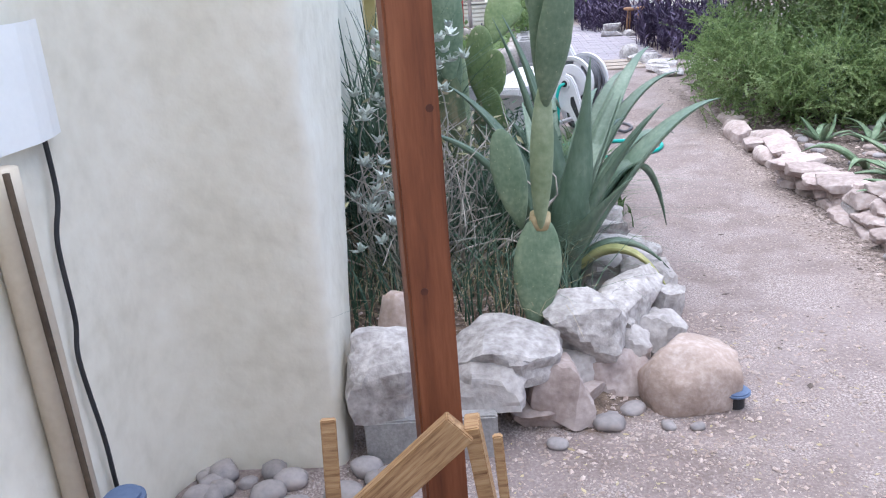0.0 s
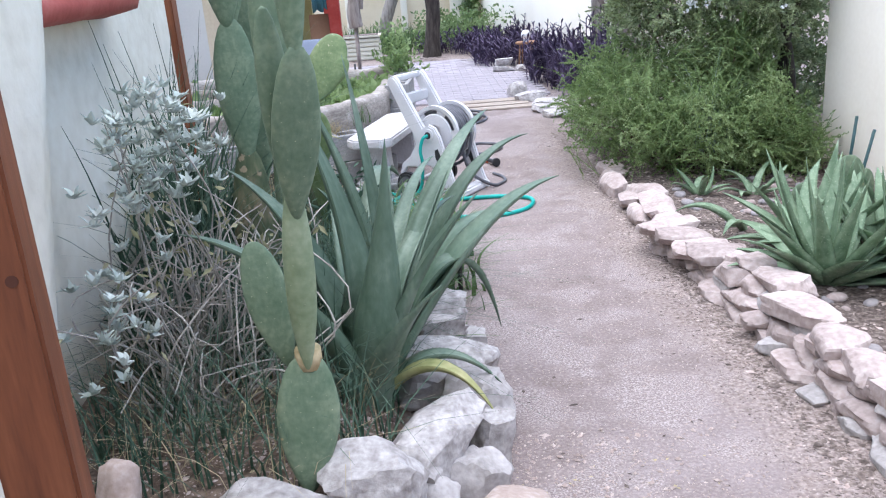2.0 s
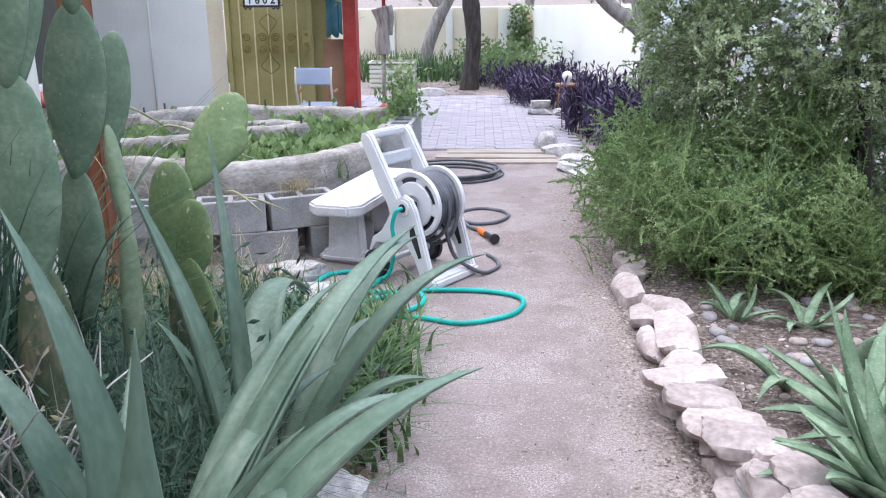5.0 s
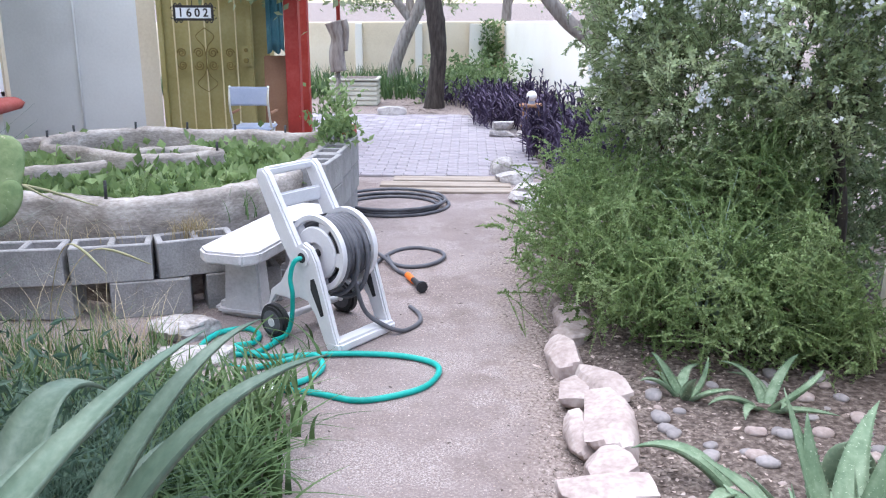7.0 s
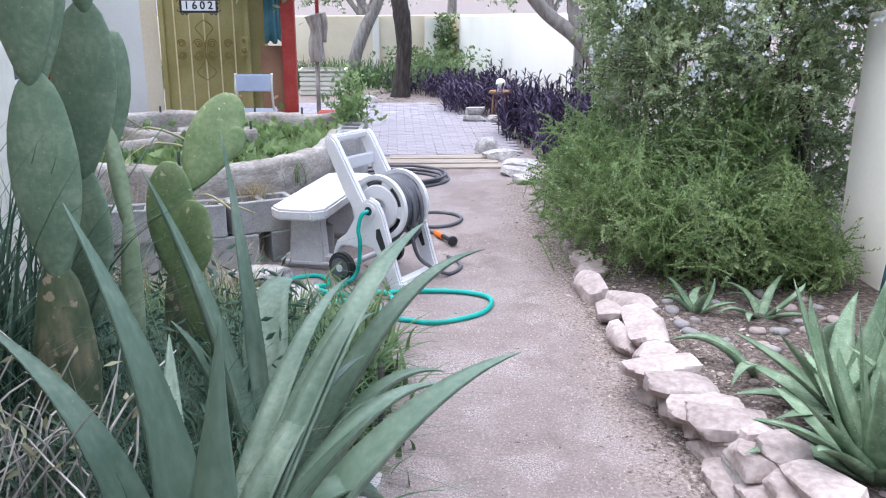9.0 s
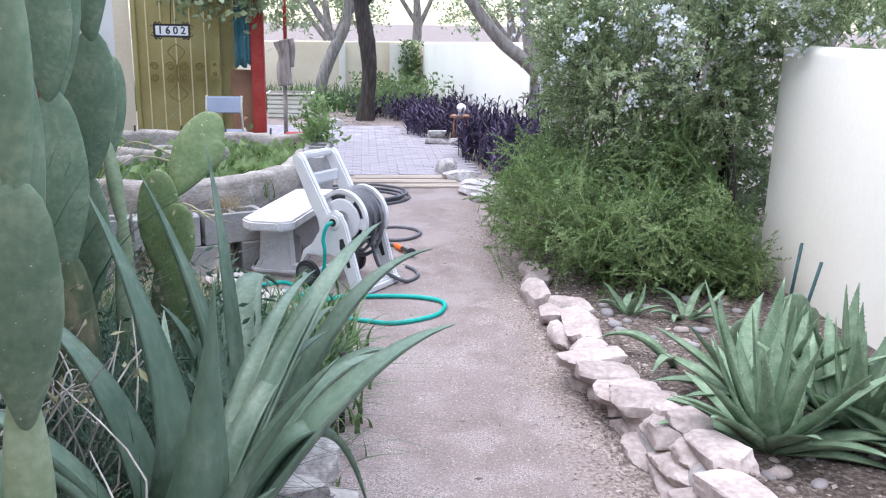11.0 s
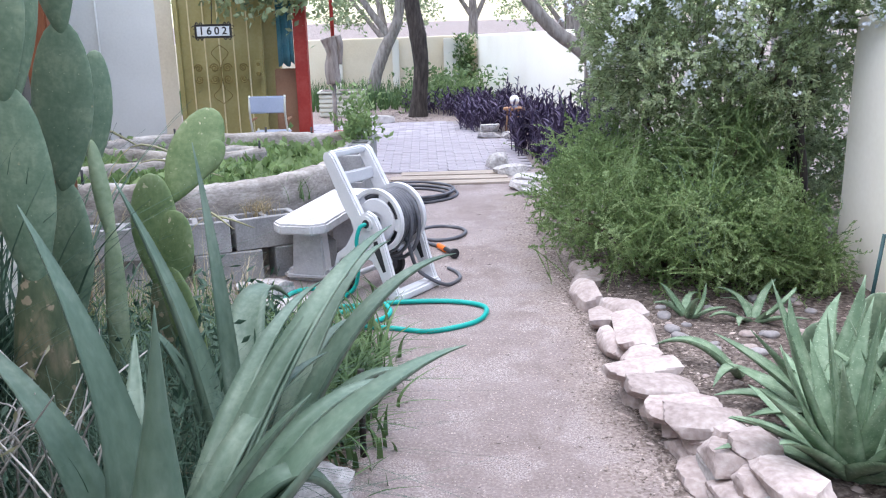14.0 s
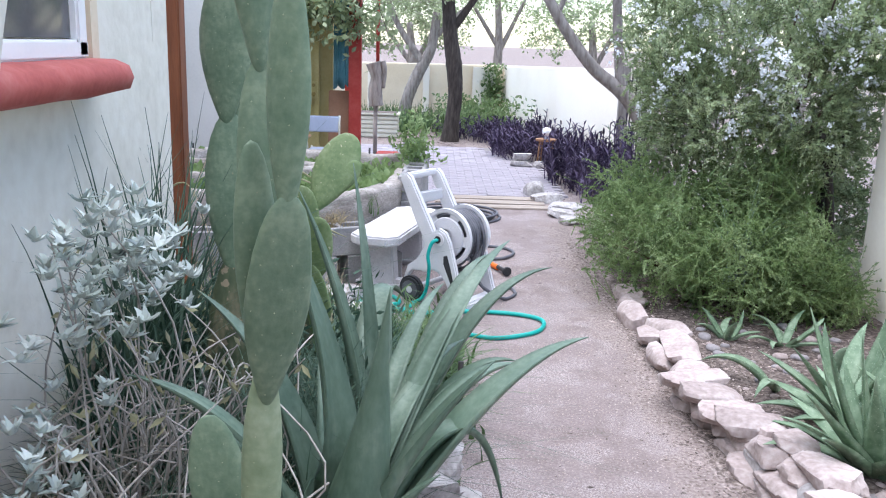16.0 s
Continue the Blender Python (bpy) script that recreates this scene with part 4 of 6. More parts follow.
def block(at, turn, label, group, low=False):
    """A hollow concrete block lying with its two cells upwards."""
    ob = thing("concrete_block", at, label, "block", group, turn)
    bm = bmesh.new()
    L, W, H, t = 0.395, 0.195, 0.193, 0.034
    xs = [-L / 2, -L / 2 + t, -t / 2, t / 2, L / 2 - t, L / 2]
    ys = [-W / 2, -W / 2 + t, W / 2 - t, W / 2]
    cells = {(1, 1), (3, 1)}
    vt = {}
    for k, z in enumerate((0, H)):
        for i, x in enumerate(xs):
            for j, y in enumerate(ys):
                vt[i, j, k] = bm.verts.new((x, y, z))
    for i in range(5):
        for j in range(3):
            if (i, j) in cells:
                for (a, b), (c, d) in (((i, j), (i + 1, j)), ((i + 1, j), (i + 1, j + 1)), ((i + 1, j + 1), (i, j + 1)), ((i, j + 1), (i, j))):
                    bm.faces.new((vt[a, b, 0], vt[a, b, 1], vt[c, d, 1], vt[c, d, 0]))
            else:
                bm.faces.new((vt[i, j, 1], vt[i + 1, j, 1], vt[i + 1, j + 1, 1], vt[i, j + 1, 1]))
                bm.faces.new((vt[i, j, 0], vt[i, j + 1, 0], vt[i + 1, j + 1, 0], vt[i + 1, j, 0]))
    for i in range(5):
        bm.faces.new((vt[i, 0, 0], vt[i + 1, 0, 0], vt[i + 1, 0, 1], vt[i, 0, 1]))
        bm.faces.new((vt[i, 3, 0], vt[i, 3, 1], vt[i + 1, 3, 1], vt[i + 1, 3, 0]))
    for j in range(3):
        bm.faces.new((vt[0, j, 0], vt[0, j, 1], vt[0, j + 1, 1], vt[0, j + 1, 0]))
        bm.faces.new((vt[5, j, 0], vt[5, j + 1, 0], vt[5, j + 1, 1], vt[5, j, 1]))
    bmesh.ops.recalc_face_normals(bm, faces=bm.faces)
    bmesh.ops.bevel(bm, geom=[e for e in bm.edges if e.is_manifold and e.calc_face_angle(0) > 0.5], offset=0.005, segments=1, affect="EDGES")
    part("shell", bm, CMU, ob)
    if not low:
        part("fill", box_bm(0.32, 0.12, 0.02, (0, 0, 0.13), 0), CHIPS, ob, "dry soil filling the cells")
    return ob


first_block = block((0.45, 7.31, 0.0), 16, "grey hollow concrete block edging the raised bed", "blocks edging the raised bed", True)
rows = [((-0.52, 7.22, 0.0), 2, 0), ((-0.11, 7.24, 0.0), 4, 0), ((0.875, 7.50, 0.0), 24, 0), ((-0.93, 7.2, 0.0), 0, 0)]
for at, turn, _ in rows:
    copy_thing(first_block, pose(*at, 0, 0, turn))
upper = block((0.275, 7.27, 0.195), 16, "grey hollow concrete block with weeds in its cells", "blocks edging the raised bed")
for at, turn in (((-0.13, 7.18, 0.195), 10), ((0.655, 7.42, 0.195), 26), ((-0.54, 7.15, 0.195), 3), ((-0.95, 7.14, 0.195), 0), ((1.12, 8.55, 0.0), 84), ((1.13, 8.97, 0.0), 87), ((1.14, 9.39, 0.0), 88)):
    copy_thing(upper, pose(*at, 0, 0, turn))
for at, turn in (((1.13, 8.6, 0.195), 84), ((1.14, 9.02, 0.195), 87), ((1.15, 9.43, 0.195), 88), ((1.13, 8.62, 0.39), 84), ((1.14, 9.03, 0.39), 87), ((1.15, 9.44, 0.39), 88)):
    copy_thing(upper, pose(*at, 0, 0, turn))

rnd = random.Random(21)


def in_bed(x, y):
    return -1.7 < x < 1.0 and 7.6 + 0.35 * max(0, x - 0.3) < y < 9.55 and not (x > 0.6 and y < 8.0) and not (x > 0.85 and y < 8.4)


spots = []
while len(spots) < 900:
    x, y = rnd.uniform(-1.7, 1.0), rnd.uniform(7.62, 9.55)
    if in_bed(x, y) and noise.noise(Vector((x * 2.2, y * 2.2, 1))) > -0.35 and not (-0.85 < x < 0.1 and 8.95 < y < 9.5):
        spots.append((x, y, 0.41 + rnd.uniform(0, 0.07)))
v, f = leaf_cloud(rnd, spots, 5200, 0.08, 0.075, up=1.6)
tagged(mesh_object("bed_leaves", v, f, LEAF), "low green squash leaves filling the raised bed", "groundcover", kind="stuff")
gr = [(rnd.uniform(-0.9, 0.95), rnd.uniform(7.62, 8.3), 0.40) for _ in range(160)] + [(0.1 + rnd.gauss(0, 0.03), 8.1 + rnd.gauss(0, 0.03), 0.40) for _ in range(25)]
v, f = grass_data(rnd, gr, 0.2, 0.01)
tagged(mesh_object("bed_weeds", v, f, GRASS), "thin green weeds in the raised bed", "weeds", kind="stuff")
st = [(0.62 + rnd.gauss(0, 0.05), 7.5 + rnd.gauss(0, 0.04), 0.36) for _ in range(160)] + [(rnd.uniform(-0.8, 0.8), 7.3 + rnd.uniform(0, 0.15), 0.36) for _ in range(90)]
v, f = grass_data(rnd, st, 0.16, 0.004, 0.9)
tagged(mesh_object("dry_weeds", v, f, STRAW), "dry straw weeds in the block cells", "weeds", kind="stuff")
v, f = leaf_cloud(rnd, [(rnd.gauss(1.12, 0.07), rnd.gauss(9.45, 0.16), 0.58 + abs(rnd.gauss(0, 0.17))) for _ in range(160)], 650, 0.06, 0.03, up=0.8)
tagged(mesh_object("flowering_weed", v, f, LEAF), "tall leafy green weed at the corner of the raised bed", "weed", kind="stuff")


# ---- bench ----
def bench(at, turn):
    b = thing("concrete_bench", at, "pale cast concrete garden bench with clipped corners", "bench", turn=turn)
    L, W = 1.12, 0.34
    bm = bmesh.new()
    c = 0.07
    out = [(-W / 2 + c, 0), (W / 2 - c, 0), (W / 2, c), (W / 2, L - c), (W / 2 - c, L), (-W / 2 + c, L), (-W / 2, L - c), (-W / 2, c)]
    vs = [bm.verts.new((x, y, 0.33)) for x, y in out]
    fc = bm.faces.new(vs)
    r = bmesh.ops.extrude_face_region(bm, geom=[fc])
    bmesh.ops.translate(bm, vec=(0, 0, 0.065), verts=[g for g in r["geom"] if isinstance(g, bmesh.types.BMVert)])
    bmesh.ops.recalc_face_normals(bm, faces=bm.faces)
    bmesh.ops.bevel(bm, geom=bm.edges[:], offset=0.012, segments=2, affect="EDGES")
    part("seat", bm, CAST, b)
    for y in (0.22, L - 0.22):
        bm = box_bm(0.22, 0.11, 0.30, (0, y, 0.18), 0.012)
        for q in bm.verts:
            if q.co.z > 0.25:
                q.co.x *= 0.82
        part("leg", bm, CAST, b)
        bm = box_bm(0.34, 0.13, 0.075, (0, y, 0.035), 0.03)
        part("foot", bm, CAST, b)
    return b


bench((0.905, 7.06, 0.0), -15)


# ---- hose reel cart ----
def hose_reel(at, turn):
    """Local x runs from the wheel to the front foot, y along the drum's axle, z up."""
    r = thing("hose_reel_cart", at, "pale grey plastic hose reel cart wound with dark hose", "hose reel", turn=turn)
    D, A = 0.36, 0.43

    def plate(y, name):
        holder = part(name, prism_bm([(-0.045, 0.475), (0.0, 0.50), (0.05, 0.48), (0.085, 0.42), (0.13, 0.28), (0.185, 0.10), (0.225, 0.0), (0.135, 0.0), (0.11, 0.05), (0.065, 0.155), (0.015, 0.215), (-0.045, 0.225), (-0.10, 0.20), (-0.135, 0.205), (-0.2, 0.2), (-0.235, 0.15), (-0.215, 0.06), (-0.245, 0.07), (-0.27, 0.14), (-0.24, 0.225), (-0.17, 0.275), (-0.115, 0.36), (-0.075, 0.44)], 0.035, 0.008), PLASTIC, r)
        holder.location.y = y
        return holder

    for y, nm in ((0.0, "side_plate"), (D, "side_plate")):
        pl = plate(y, nm)
        s = -1 if y == 0 else 1
        part("boss", cyl_bm(0.05, 0.05, 24, (0, 0.0, A), "Y", 0.008), PLASTIC, pl)
        # shade in the axle hole and slot put in as black solids, slightly proud
        part("axle_hole_shade", cyl_bm(0.024, 0.056, 20, (0, 0.0, A), "Y"), BLACK, pl)
        part("slot", prism_bm([(0.045, 0.33), (0.07, 0.34), (0.10, 0.26), (0.125, 0.17), (0.105, 0.16), (0.075, 0.22), (0.045, 0.28)], 0.039), BLACK, pl, "black plate drawn for the shade in a slot")
        wheel = part("wheel", cyl_bm(0.088, 0.05, 30, (-0.17, s * 0.055, 0.088), "Y", 0.012), BLACK, pl, "black plastic wheel")
        part("hub", cyl_bm(0.026, 0.058, 18, (-0.17, s * 0.055, 0.088), "Y", 0.004), PLASTIC, wheel)
        part("wheel_rim", cyl_bm(0.062, 0.053, 26, (-0.17, s * 0.055, 0.088), "Y", 0.003), HOSE_GREY, wheel)
    # drum
    for y in (0.075, 0.285):
        bm = bmesh.new()
        n = 40
        R, hub = 0.185, 0.055
        rings = [(R, -0.014), (R, 0.014), (R - 0.022, 0.012), (R - 0.03, 0.004), (hub + 0.075, 0.004), (hub + 0.068, 0.012), (hub, 0.014), (hub, -0.014), (hub + 0.068, -0.012), (hub + 0.075, -0.004), (R - 0.03, -0.004), (R - 0.022, -0.012)]
        vr = [[bm.verts.new((rr * math.cos(2 * math.pi * i / n), yy, rr * math.sin(2 * math.pi * i / n))) for i in range(n)] for rr, yy in rings]
        for k in range(len(rings)):
            l = (k + 1) % len(rings)
            for i in range(n):
                j = (i + 1) % n
                hole = (k, l) in ((3, 4), (9, 10)) and i % 8 in (1, 2, 3, 4, 5)
                if not hole:
                    bm.faces.new((vr[k][i], vr[k][j], vr[l][j], vr[l][i]))
        bmesh.ops.recalc_face_normals(bm, faces=bm.faces)
        bmesh.ops.translate(bm, vec=(0, y, A), verts=bm.verts)
        part("drum_flange", bm, PLASTIC, r)
    part("drum", cyl_bm(0.075, 0.2, 28, (0, 0.18, A), "Y"), PLASTIC, r)
    part("axle", cyl_bm(0.02, D, 16, (0, D / 2, A), "Y"), BLACK, r)
    # wound hose: several layers of turns
    coil = []
    for layer, rad in enumerate((0.095, 0.117, 0.139, 0.152)):
        for i in range(8 * 26):
            q = i / (8 * 26)
            q = 1 - q if layer % 2 else q
            a = 2 * math.pi * i / 26
            coil.append((rad * math.cos(a), 0.092 + 0.176 * q + 0.004 * math.sin(3 * a + layer), A + rad * math.sin(a)))
    tube("wound_hose", coil, 0.0115, HOSE_GREY, r, 8, label="slate-grey hose wound on the drum")
    for k in range(3):
        y = 0.12 + 0.055 * k
        tube("slack_loop", [(0.012 * k + 0.158 * math.cos(2 * math.pi * i / 26), y + 0.02 * math.sin(2 * math.pi * i / 26), A - 0.03 - 0.012 * k + (0.165 + 0.014 * k) * math.sin(2 * math.pi * i / 26)) for i in range(26)], 0.0115, HOSE_GREY, r, 8, True)
    # handle
    for y in (0.02, D - 0.02):
        part("handle_arm", prism_bm([(-0.09, 0.36), (-0.02, 0.38), (-0.05, 0.47), (-0.24, 0.79), (-0.27, 0.815), (-0.315, 0.805), (-0.325, 0.77), (-0.20, 0.52), (-0.12, 0.40)], 0.045, 0.01), PLASTIC, r).location.y = y
    for (x, z), (sx, sz) in (((-0.292, 0.792), (0.045, 0.04)), ((-0.225, 0.655), (0.02, 0.075))):
        part("handle_bar", box_bm(sx, D - 0.06, sz, (x, D / 2, z), 0.009), PLASTIC, r)
    part("guide_bar", box_bm(0.03, D - 0.06, 0.05, (-0.165, D / 2, 0.53), 0.008), BLACK, r)
    # front foot and cross bars
    part("front_foot", box_bm(0.085, D + 0.04, 0.055, (0.185, D / 2, 0.0275), 0.014), PLASTIC, r)
    part("rear_bar", cyl_bm(0.018, D, 14, (-0.17, D / 2, 0.088), "Y"), PLASTIC, r)
    # short teal inlet hose from the boss to the ground
    tube("inlet_hose", spline([(0.0, -0.02, A), (-0.025, -0.05, A - 0.02), (-0.045, -0.06, A - 0.1), (-0.035, -0.06, 0.25), (-0.045, -0.065, 0.12), (-0.075, -0.08, 0.045), (-0.13, -0.11, 0.014)], 8), 0.0115, HOSE_TEAL, r, 10, label="teal inlet hose")
    # grey hose hanging off the drum's front
    tube("hose_tail", spline([(0.10, 0.18, A - 0.09), (0.13, 0.19, 0.28), (0.16, 0.22, 0.14), (0.215, 0.27, 0.07), (0.275, 0.36, 0.016), (0.27, 0.5, 0.013), (0.19, 0.6, 0.013), (0.08, 0.66, 0.013)], 10), 0.0115, HOSE_GREY, r, 10)
    return r


hose_reel((1.345, 6.9, 0.0), -36)


def lying_hose(name, line, mat, radius, label, z=0.0125, closed=False):
    pts = spline([(p[0], p[1], p[2] if len(p) > 2 else z) for p in line], 9, closed)
    ob = tube(name, pts, radius, mat, sides=10, closed=closed)
    return tagged(ob, label, "hose")


lying_hose("garden_hose", [(1.20, 6.90), (1.14, 6.76), (1.06, 6.72), (0.90, 6.71), (0.85, 6.82), (0.89, 6.98), (1.01, 7.04), (1.09, 6.96), (1.09, 6.84, 0.02), (1.03, 6.75, 0.037), (1.18, 6.70), (1.36, 6.72), (1.55, 6.745), (1.77, 6.735), (1.93, 6.67), (1.98, 6.57), (1.93, 6.41), (1.80, 6.31), (1.65, 6.265), (1.48, 6.325), (1.34, 6.35), (1.28, 6.35)], HOSE_TEAL, 0.0135, "teal garden hose looped on the dirt path")
lying_hose("garden_hose", [(0.95, 6.66, 0.013), (1.10, 6.56, 0.013), (1.24, 6.60, 0.02), (1.40, 6.67, 0.036), (1.46, 6.60, 0.013), (1.43, 6.48, 0.013), (1.33, 6.37, 0.02), (1.2, 6.38, 0.013), (1.05, 6.46)], HOSE_TEAL, 0.0135, "teal garden hose coiled near the agave")
cap = thing("hose_coupling", (1.275, 6.35, 0.0), "white plastic hose coupling lying on the dirt", "coupling", turn=20)
part("collar", cyl_bm(0.042, 0.028, 24, (0, 0, 0.016), "Z", 0.006), WHITE, cap)
# no opening is cut: a black disc gives the shade inside the coupling
part("hole", cyl_bm(0.015, 0.03, 16, (0, 0, 0.018), "Z"), BLACK, cap)
lying_hose("grey_hose", [(1.45, 7.6), (1.50, 8.0), (1.57, 8.30), (1.66, 8.47), (1.78, 8.52), (1.92, 8.44), (1.95, 8.30), (1.87, 8.15), (1.75, 8.10), (1.64, 8.16), (1.60, 8.24, 0.035)], HOSE_GREY, 0.0125, "grey garden hose looped on the path")
lying_hose("grey_hose", [(1.53, 8.32, 0.03), (1.60, 8.17, 0.035), (1.68, 8.02), (1.745, 7.93)], HOSE_GREY, 0.0125, "grey hose end running to a spray nozzle")
for k in range(4):
    a0 = 0.3 * k
    lying_hose("grey_hose", [(1.5 + (0.36 + 0.03 * k) * math.cos(a0 + 2 * math.pi * i / 10), 9.72 + (0.33 + 0.025 * k) * math.sin(a0 + 2 * math.pi * i / 10) + 0.02 * k, 0.013 + 0.022 * (k % 3)) for i in range(10)], HOSE_GREY, 0.0125, "grey hose lying in loose coils by the patio", closed=True)
noz = thing("spray_nozzle", (1.80, 7.77, 0.025), "orange and black hose spray nozzle on the dirt", "nozzle", turn=-68)
part("grip", cyl_bm(0.02, 0.12, 16, (-0.08, 0, 0), "X", 0.005), ORANGE, noz)
part("barrel", cyl_bm(0.016, 0.14, 16, (0.04, 0, 0.005), "X", 0.004), BLACK, noz)
part("head", cyl_bm(0.033, 0.03, 20, (0.12, 0, 0.008), "X", 0.006), BLACK, noz)


# ---- porch clutter ----
def folding_chair(at, turn):
    c = thing("folding_chair", at, "small metal chair with a blue-grey back", "chair", turn=turn)
    part("backrest", box_bm(0.36, 0.025, 0.17, (0, 0.17, 0.74), 0.012), BLUEGREY, c)
    part("seat", box_bm(0.36, 0.34, 0.03, (0, 0, 0.44), 0.012), BLUEGREY, c)
    for sx in (-1, 1):
        tube("back_leg", spline([(sx * 0.175, 0.15, 0.83), (sx * 0.175, 0.17, 0.6), (sx * 0.175, -0.16, 0.0)], 6), 0.011, GALV, c, 8)
        tube("front_leg", [(sx * 0.16, -0.12, 0.47), (sx * 0.16, 0.2, 0.0)], 0.011, GALV, c, 8)
        part("arm", box_bm(0.03, 0.28, 0.02, (sx * 0.18, 0.0, 0.58), 0.006), CARD, c)
    tube("stretcher", [(-0.16, 0.1, 0.15), (0.16, 0.1, 0.15)], 0.008, GALV, c, 8)
    return c


folding_chair((0.11, 11.05, 0.0), 180)
ob = part("cardboard_panel", box_bm(0.30, 0.05, 1.05, (0, 0, 0.525), 0.01), CARD)
ob.matrix_world = pose(0.22, 11.66, 0.0, -4, 0, 0)
tagged(ob, "tall brown cardboard panel leaning by the porch post", "panel")
cloth_v, cloth_f = [], []
for i in range(15):
    for j in range(12):
        z = 1.10 + 1.5 * j / 11
        cloth_v.append((0.14 + 0.17 * i / 14 + 0.02 * (1 - j / 11) * math.sin(i * 0.9), 11.58 + 0.022 * math.sin(i * 1.3 + j * 0.15), z - 0.03 * math.cos(i * 0.8) * (1 - j / 11)))
for i in range(14):
    for j in range(11):
        cloth_f.append((i * 12 + j, (i + 1) * 12 + j, (i + 1) * 12 + j + 1, i * 12 + j + 1))
cloth = mesh_object("hanging_cloth", cloth_v, cloth_f, TEALCLOTH, smooth=True)
cloth.modifiers.new("thickness", "SOLIDIFY").thickness = 0.004
tagged(cloth, "blue-green cloth hanging in folds beside the porch post", "cloth")
bx = part("red_box", box_bm(0.28, 0.3, 0.26, (0, 0, 0.13), 0.012), RED)
bx.matrix_world = pose(0.72, 12.45, 0.0)
tagged(bx, "low red-painted wooden box beside the porch post", "box")
rnd = random.Random(33)
vine_pts = [(rnd.gauss(0.15, 0.33), rnd.gauss(11.45, 0.18), 1.9 + rnd.gauss(0, 0.17)) for _ in range(240)]
v, f = leaf_cloud(rnd, vine_pts, 1100, 0.085, 0.055, up=-0.4)
vine = thing("climbing_vine", (0.3, 11.5, 0), "leafy green vine hanging from the porch roof", "vine")
mesh_object("leaves", v, f, LEAF_ROSE, vine).location = (-0.3, -11.5, 0)
vv, ff = [], []
for k in range(14):
    p0 = Vector((rnd.uniform(-0.3, 0.6), 11.45, 2.65))
    tube_data(spline([p0, p0 + Vector((rnd.uniform(-0.2, 0.2), rnd.uniform(-0.1, 0.1), -0.45)), p0 + Vector((rnd.uniform(-0.3, 0.3), rnd.uniform(-0.15, 0.1), -0.9))], 6), 0.005, 5, False, vv, ff)
mesh_object("stems", vv, ff, STEM, vine).location = (-0.3, -11.5, 0)


# ---- rocks round the planted bed ----
ROCKS = "rocks round the agave bed"
cmu_base = part("concrete_block", box_bm(0.40, 0.17, 0.15, (0, 0, 0.075), 0.006), CMU)
cmu_base.matrix_world = pose(0.60, 2.81, -0.01, 0, 0, 3)
tagged(cmu_base, "grey concrete block under stacked rocks", "block", ROCKS)
stone("rock", (0.50, 2.83, 0.135), (0.30, 0.24, 0.24), STONE_PALE, 3, "rough pale rock stacked on a concrete block", 10, group=ROCKS, rough=0.18)
stone("rock", (0.77, 2.86, 0.13), (0.24, 0.2, 0.13), STONE_GREY, 4, "grey slab wedged under another rock", -4, group=ROCKS)
stone("flat_rock", (0.83, 2.96, 0.185), (0.35, 0.28, 0.125), STONE_PALE, 9, "broad flat-topped pinkish rock", -8, (6, 4), ROCKS)
stone("rock", (0.98, 2.93, 0.02), (0.19, 0.2, 0.20), STONE, 11, "tilted pinkish rock in the low rock wall", 25, (0, 10), ROCKS)
stone("rock", (1.09, 3.14, 0.17), (0.28, 0.24, 0.19), STONE_PALE, 13, "pale rock with a bright broken face", -15, (14, 0), ROCKS, rough=0.16)
stone("slab", (1.25, 3.36, 0.13), (0.46, 0.20, 0.17), STONE_PALE, 17, "long pale leaning concrete slab", 52, (0, -12), ROCKS, round_=0.2)
stone("rock", (1.05, 3.06, 0.05), (0.17, 0.15, 0.14), STONE_GREY, 18, "small grey rock in the low rock wall", 40, group=ROCKS)
stone("rock", (1.18, 3.09, 0.0), (0.26, 0.16, 0.16), STONE, 19, "pinkish rock half sunk in the dirt", 20, group=ROCKS)
stone("rock", (1.0, 2.96, -0.02), (0.34, 0.16, 0.12), STONE, 20, "low rock half sunk in the dirt", 22, group=ROCKS)
stone("rock", (1.25, 3.18, 0.08), (0.15, 0.14, 0.13), STONE_GREY, 22, "small grey rock behind the boulder", 0, group=ROCKS)
stone("rock", (1.38, 3.32, 0.0), (0.20, 0.17, 0.20), STONE_GREY, 23, "angular blue-grey rock at the bed's corner", 32, group=ROCKS, round_=0.15)
stone("rock", (1.22, 3.22, 0.14), (0.12, 0.12, 0.1), STONE_GREY, 24, "small grey chunk of concrete", 70, group=ROCKS)
stone("boulder", (1.41, 3.05, -0.05), (0.30, 0.25, 0.25), BOULDER, 31, "rounded tan boulder at the path's edge", 12, (0, 10), ROCKS, 0.62, 0.06, cuts=9)
for i, (x, y, z, sx, sy, sz, t) in enumerate(((1.40, 3.72, 0.05, 0.26, 0.2, 0.18, 20), (1.34, 3.98, 0.06, 0.30, 0.22, 0.18, -10), (1.27, 4.25, 0.08, 0.28, 0.2, 0.16, 12), (1.38, 4.38, 0.0, 0.2, 0.18, 0.12, 0), (1.28, 4.55, 0.02, 0.26, 0.22, 0.18, -20), (1.42, 3.55, 0.0, 0.16, 0.14, 0.2, 40), (1.22, 3.86, 0.1, 0.2, 0.2, 0.14, 0))):
    stone("rock", (x, y, z), (sx, sy, sz), STONE_PALE if i % 3 else STONE_GREY, 40 + i, "pale grey rock edging the agave bed", t, (i * 3 - 8, 4), ROCKS, rough=0.16)
stone("flagstone", (0.72, 6.98, 0.0), (0.34, 0.26, 0.09), STONE_PALE, 61, "pale flat stone lying by the bench", 15, group=ROCKS)
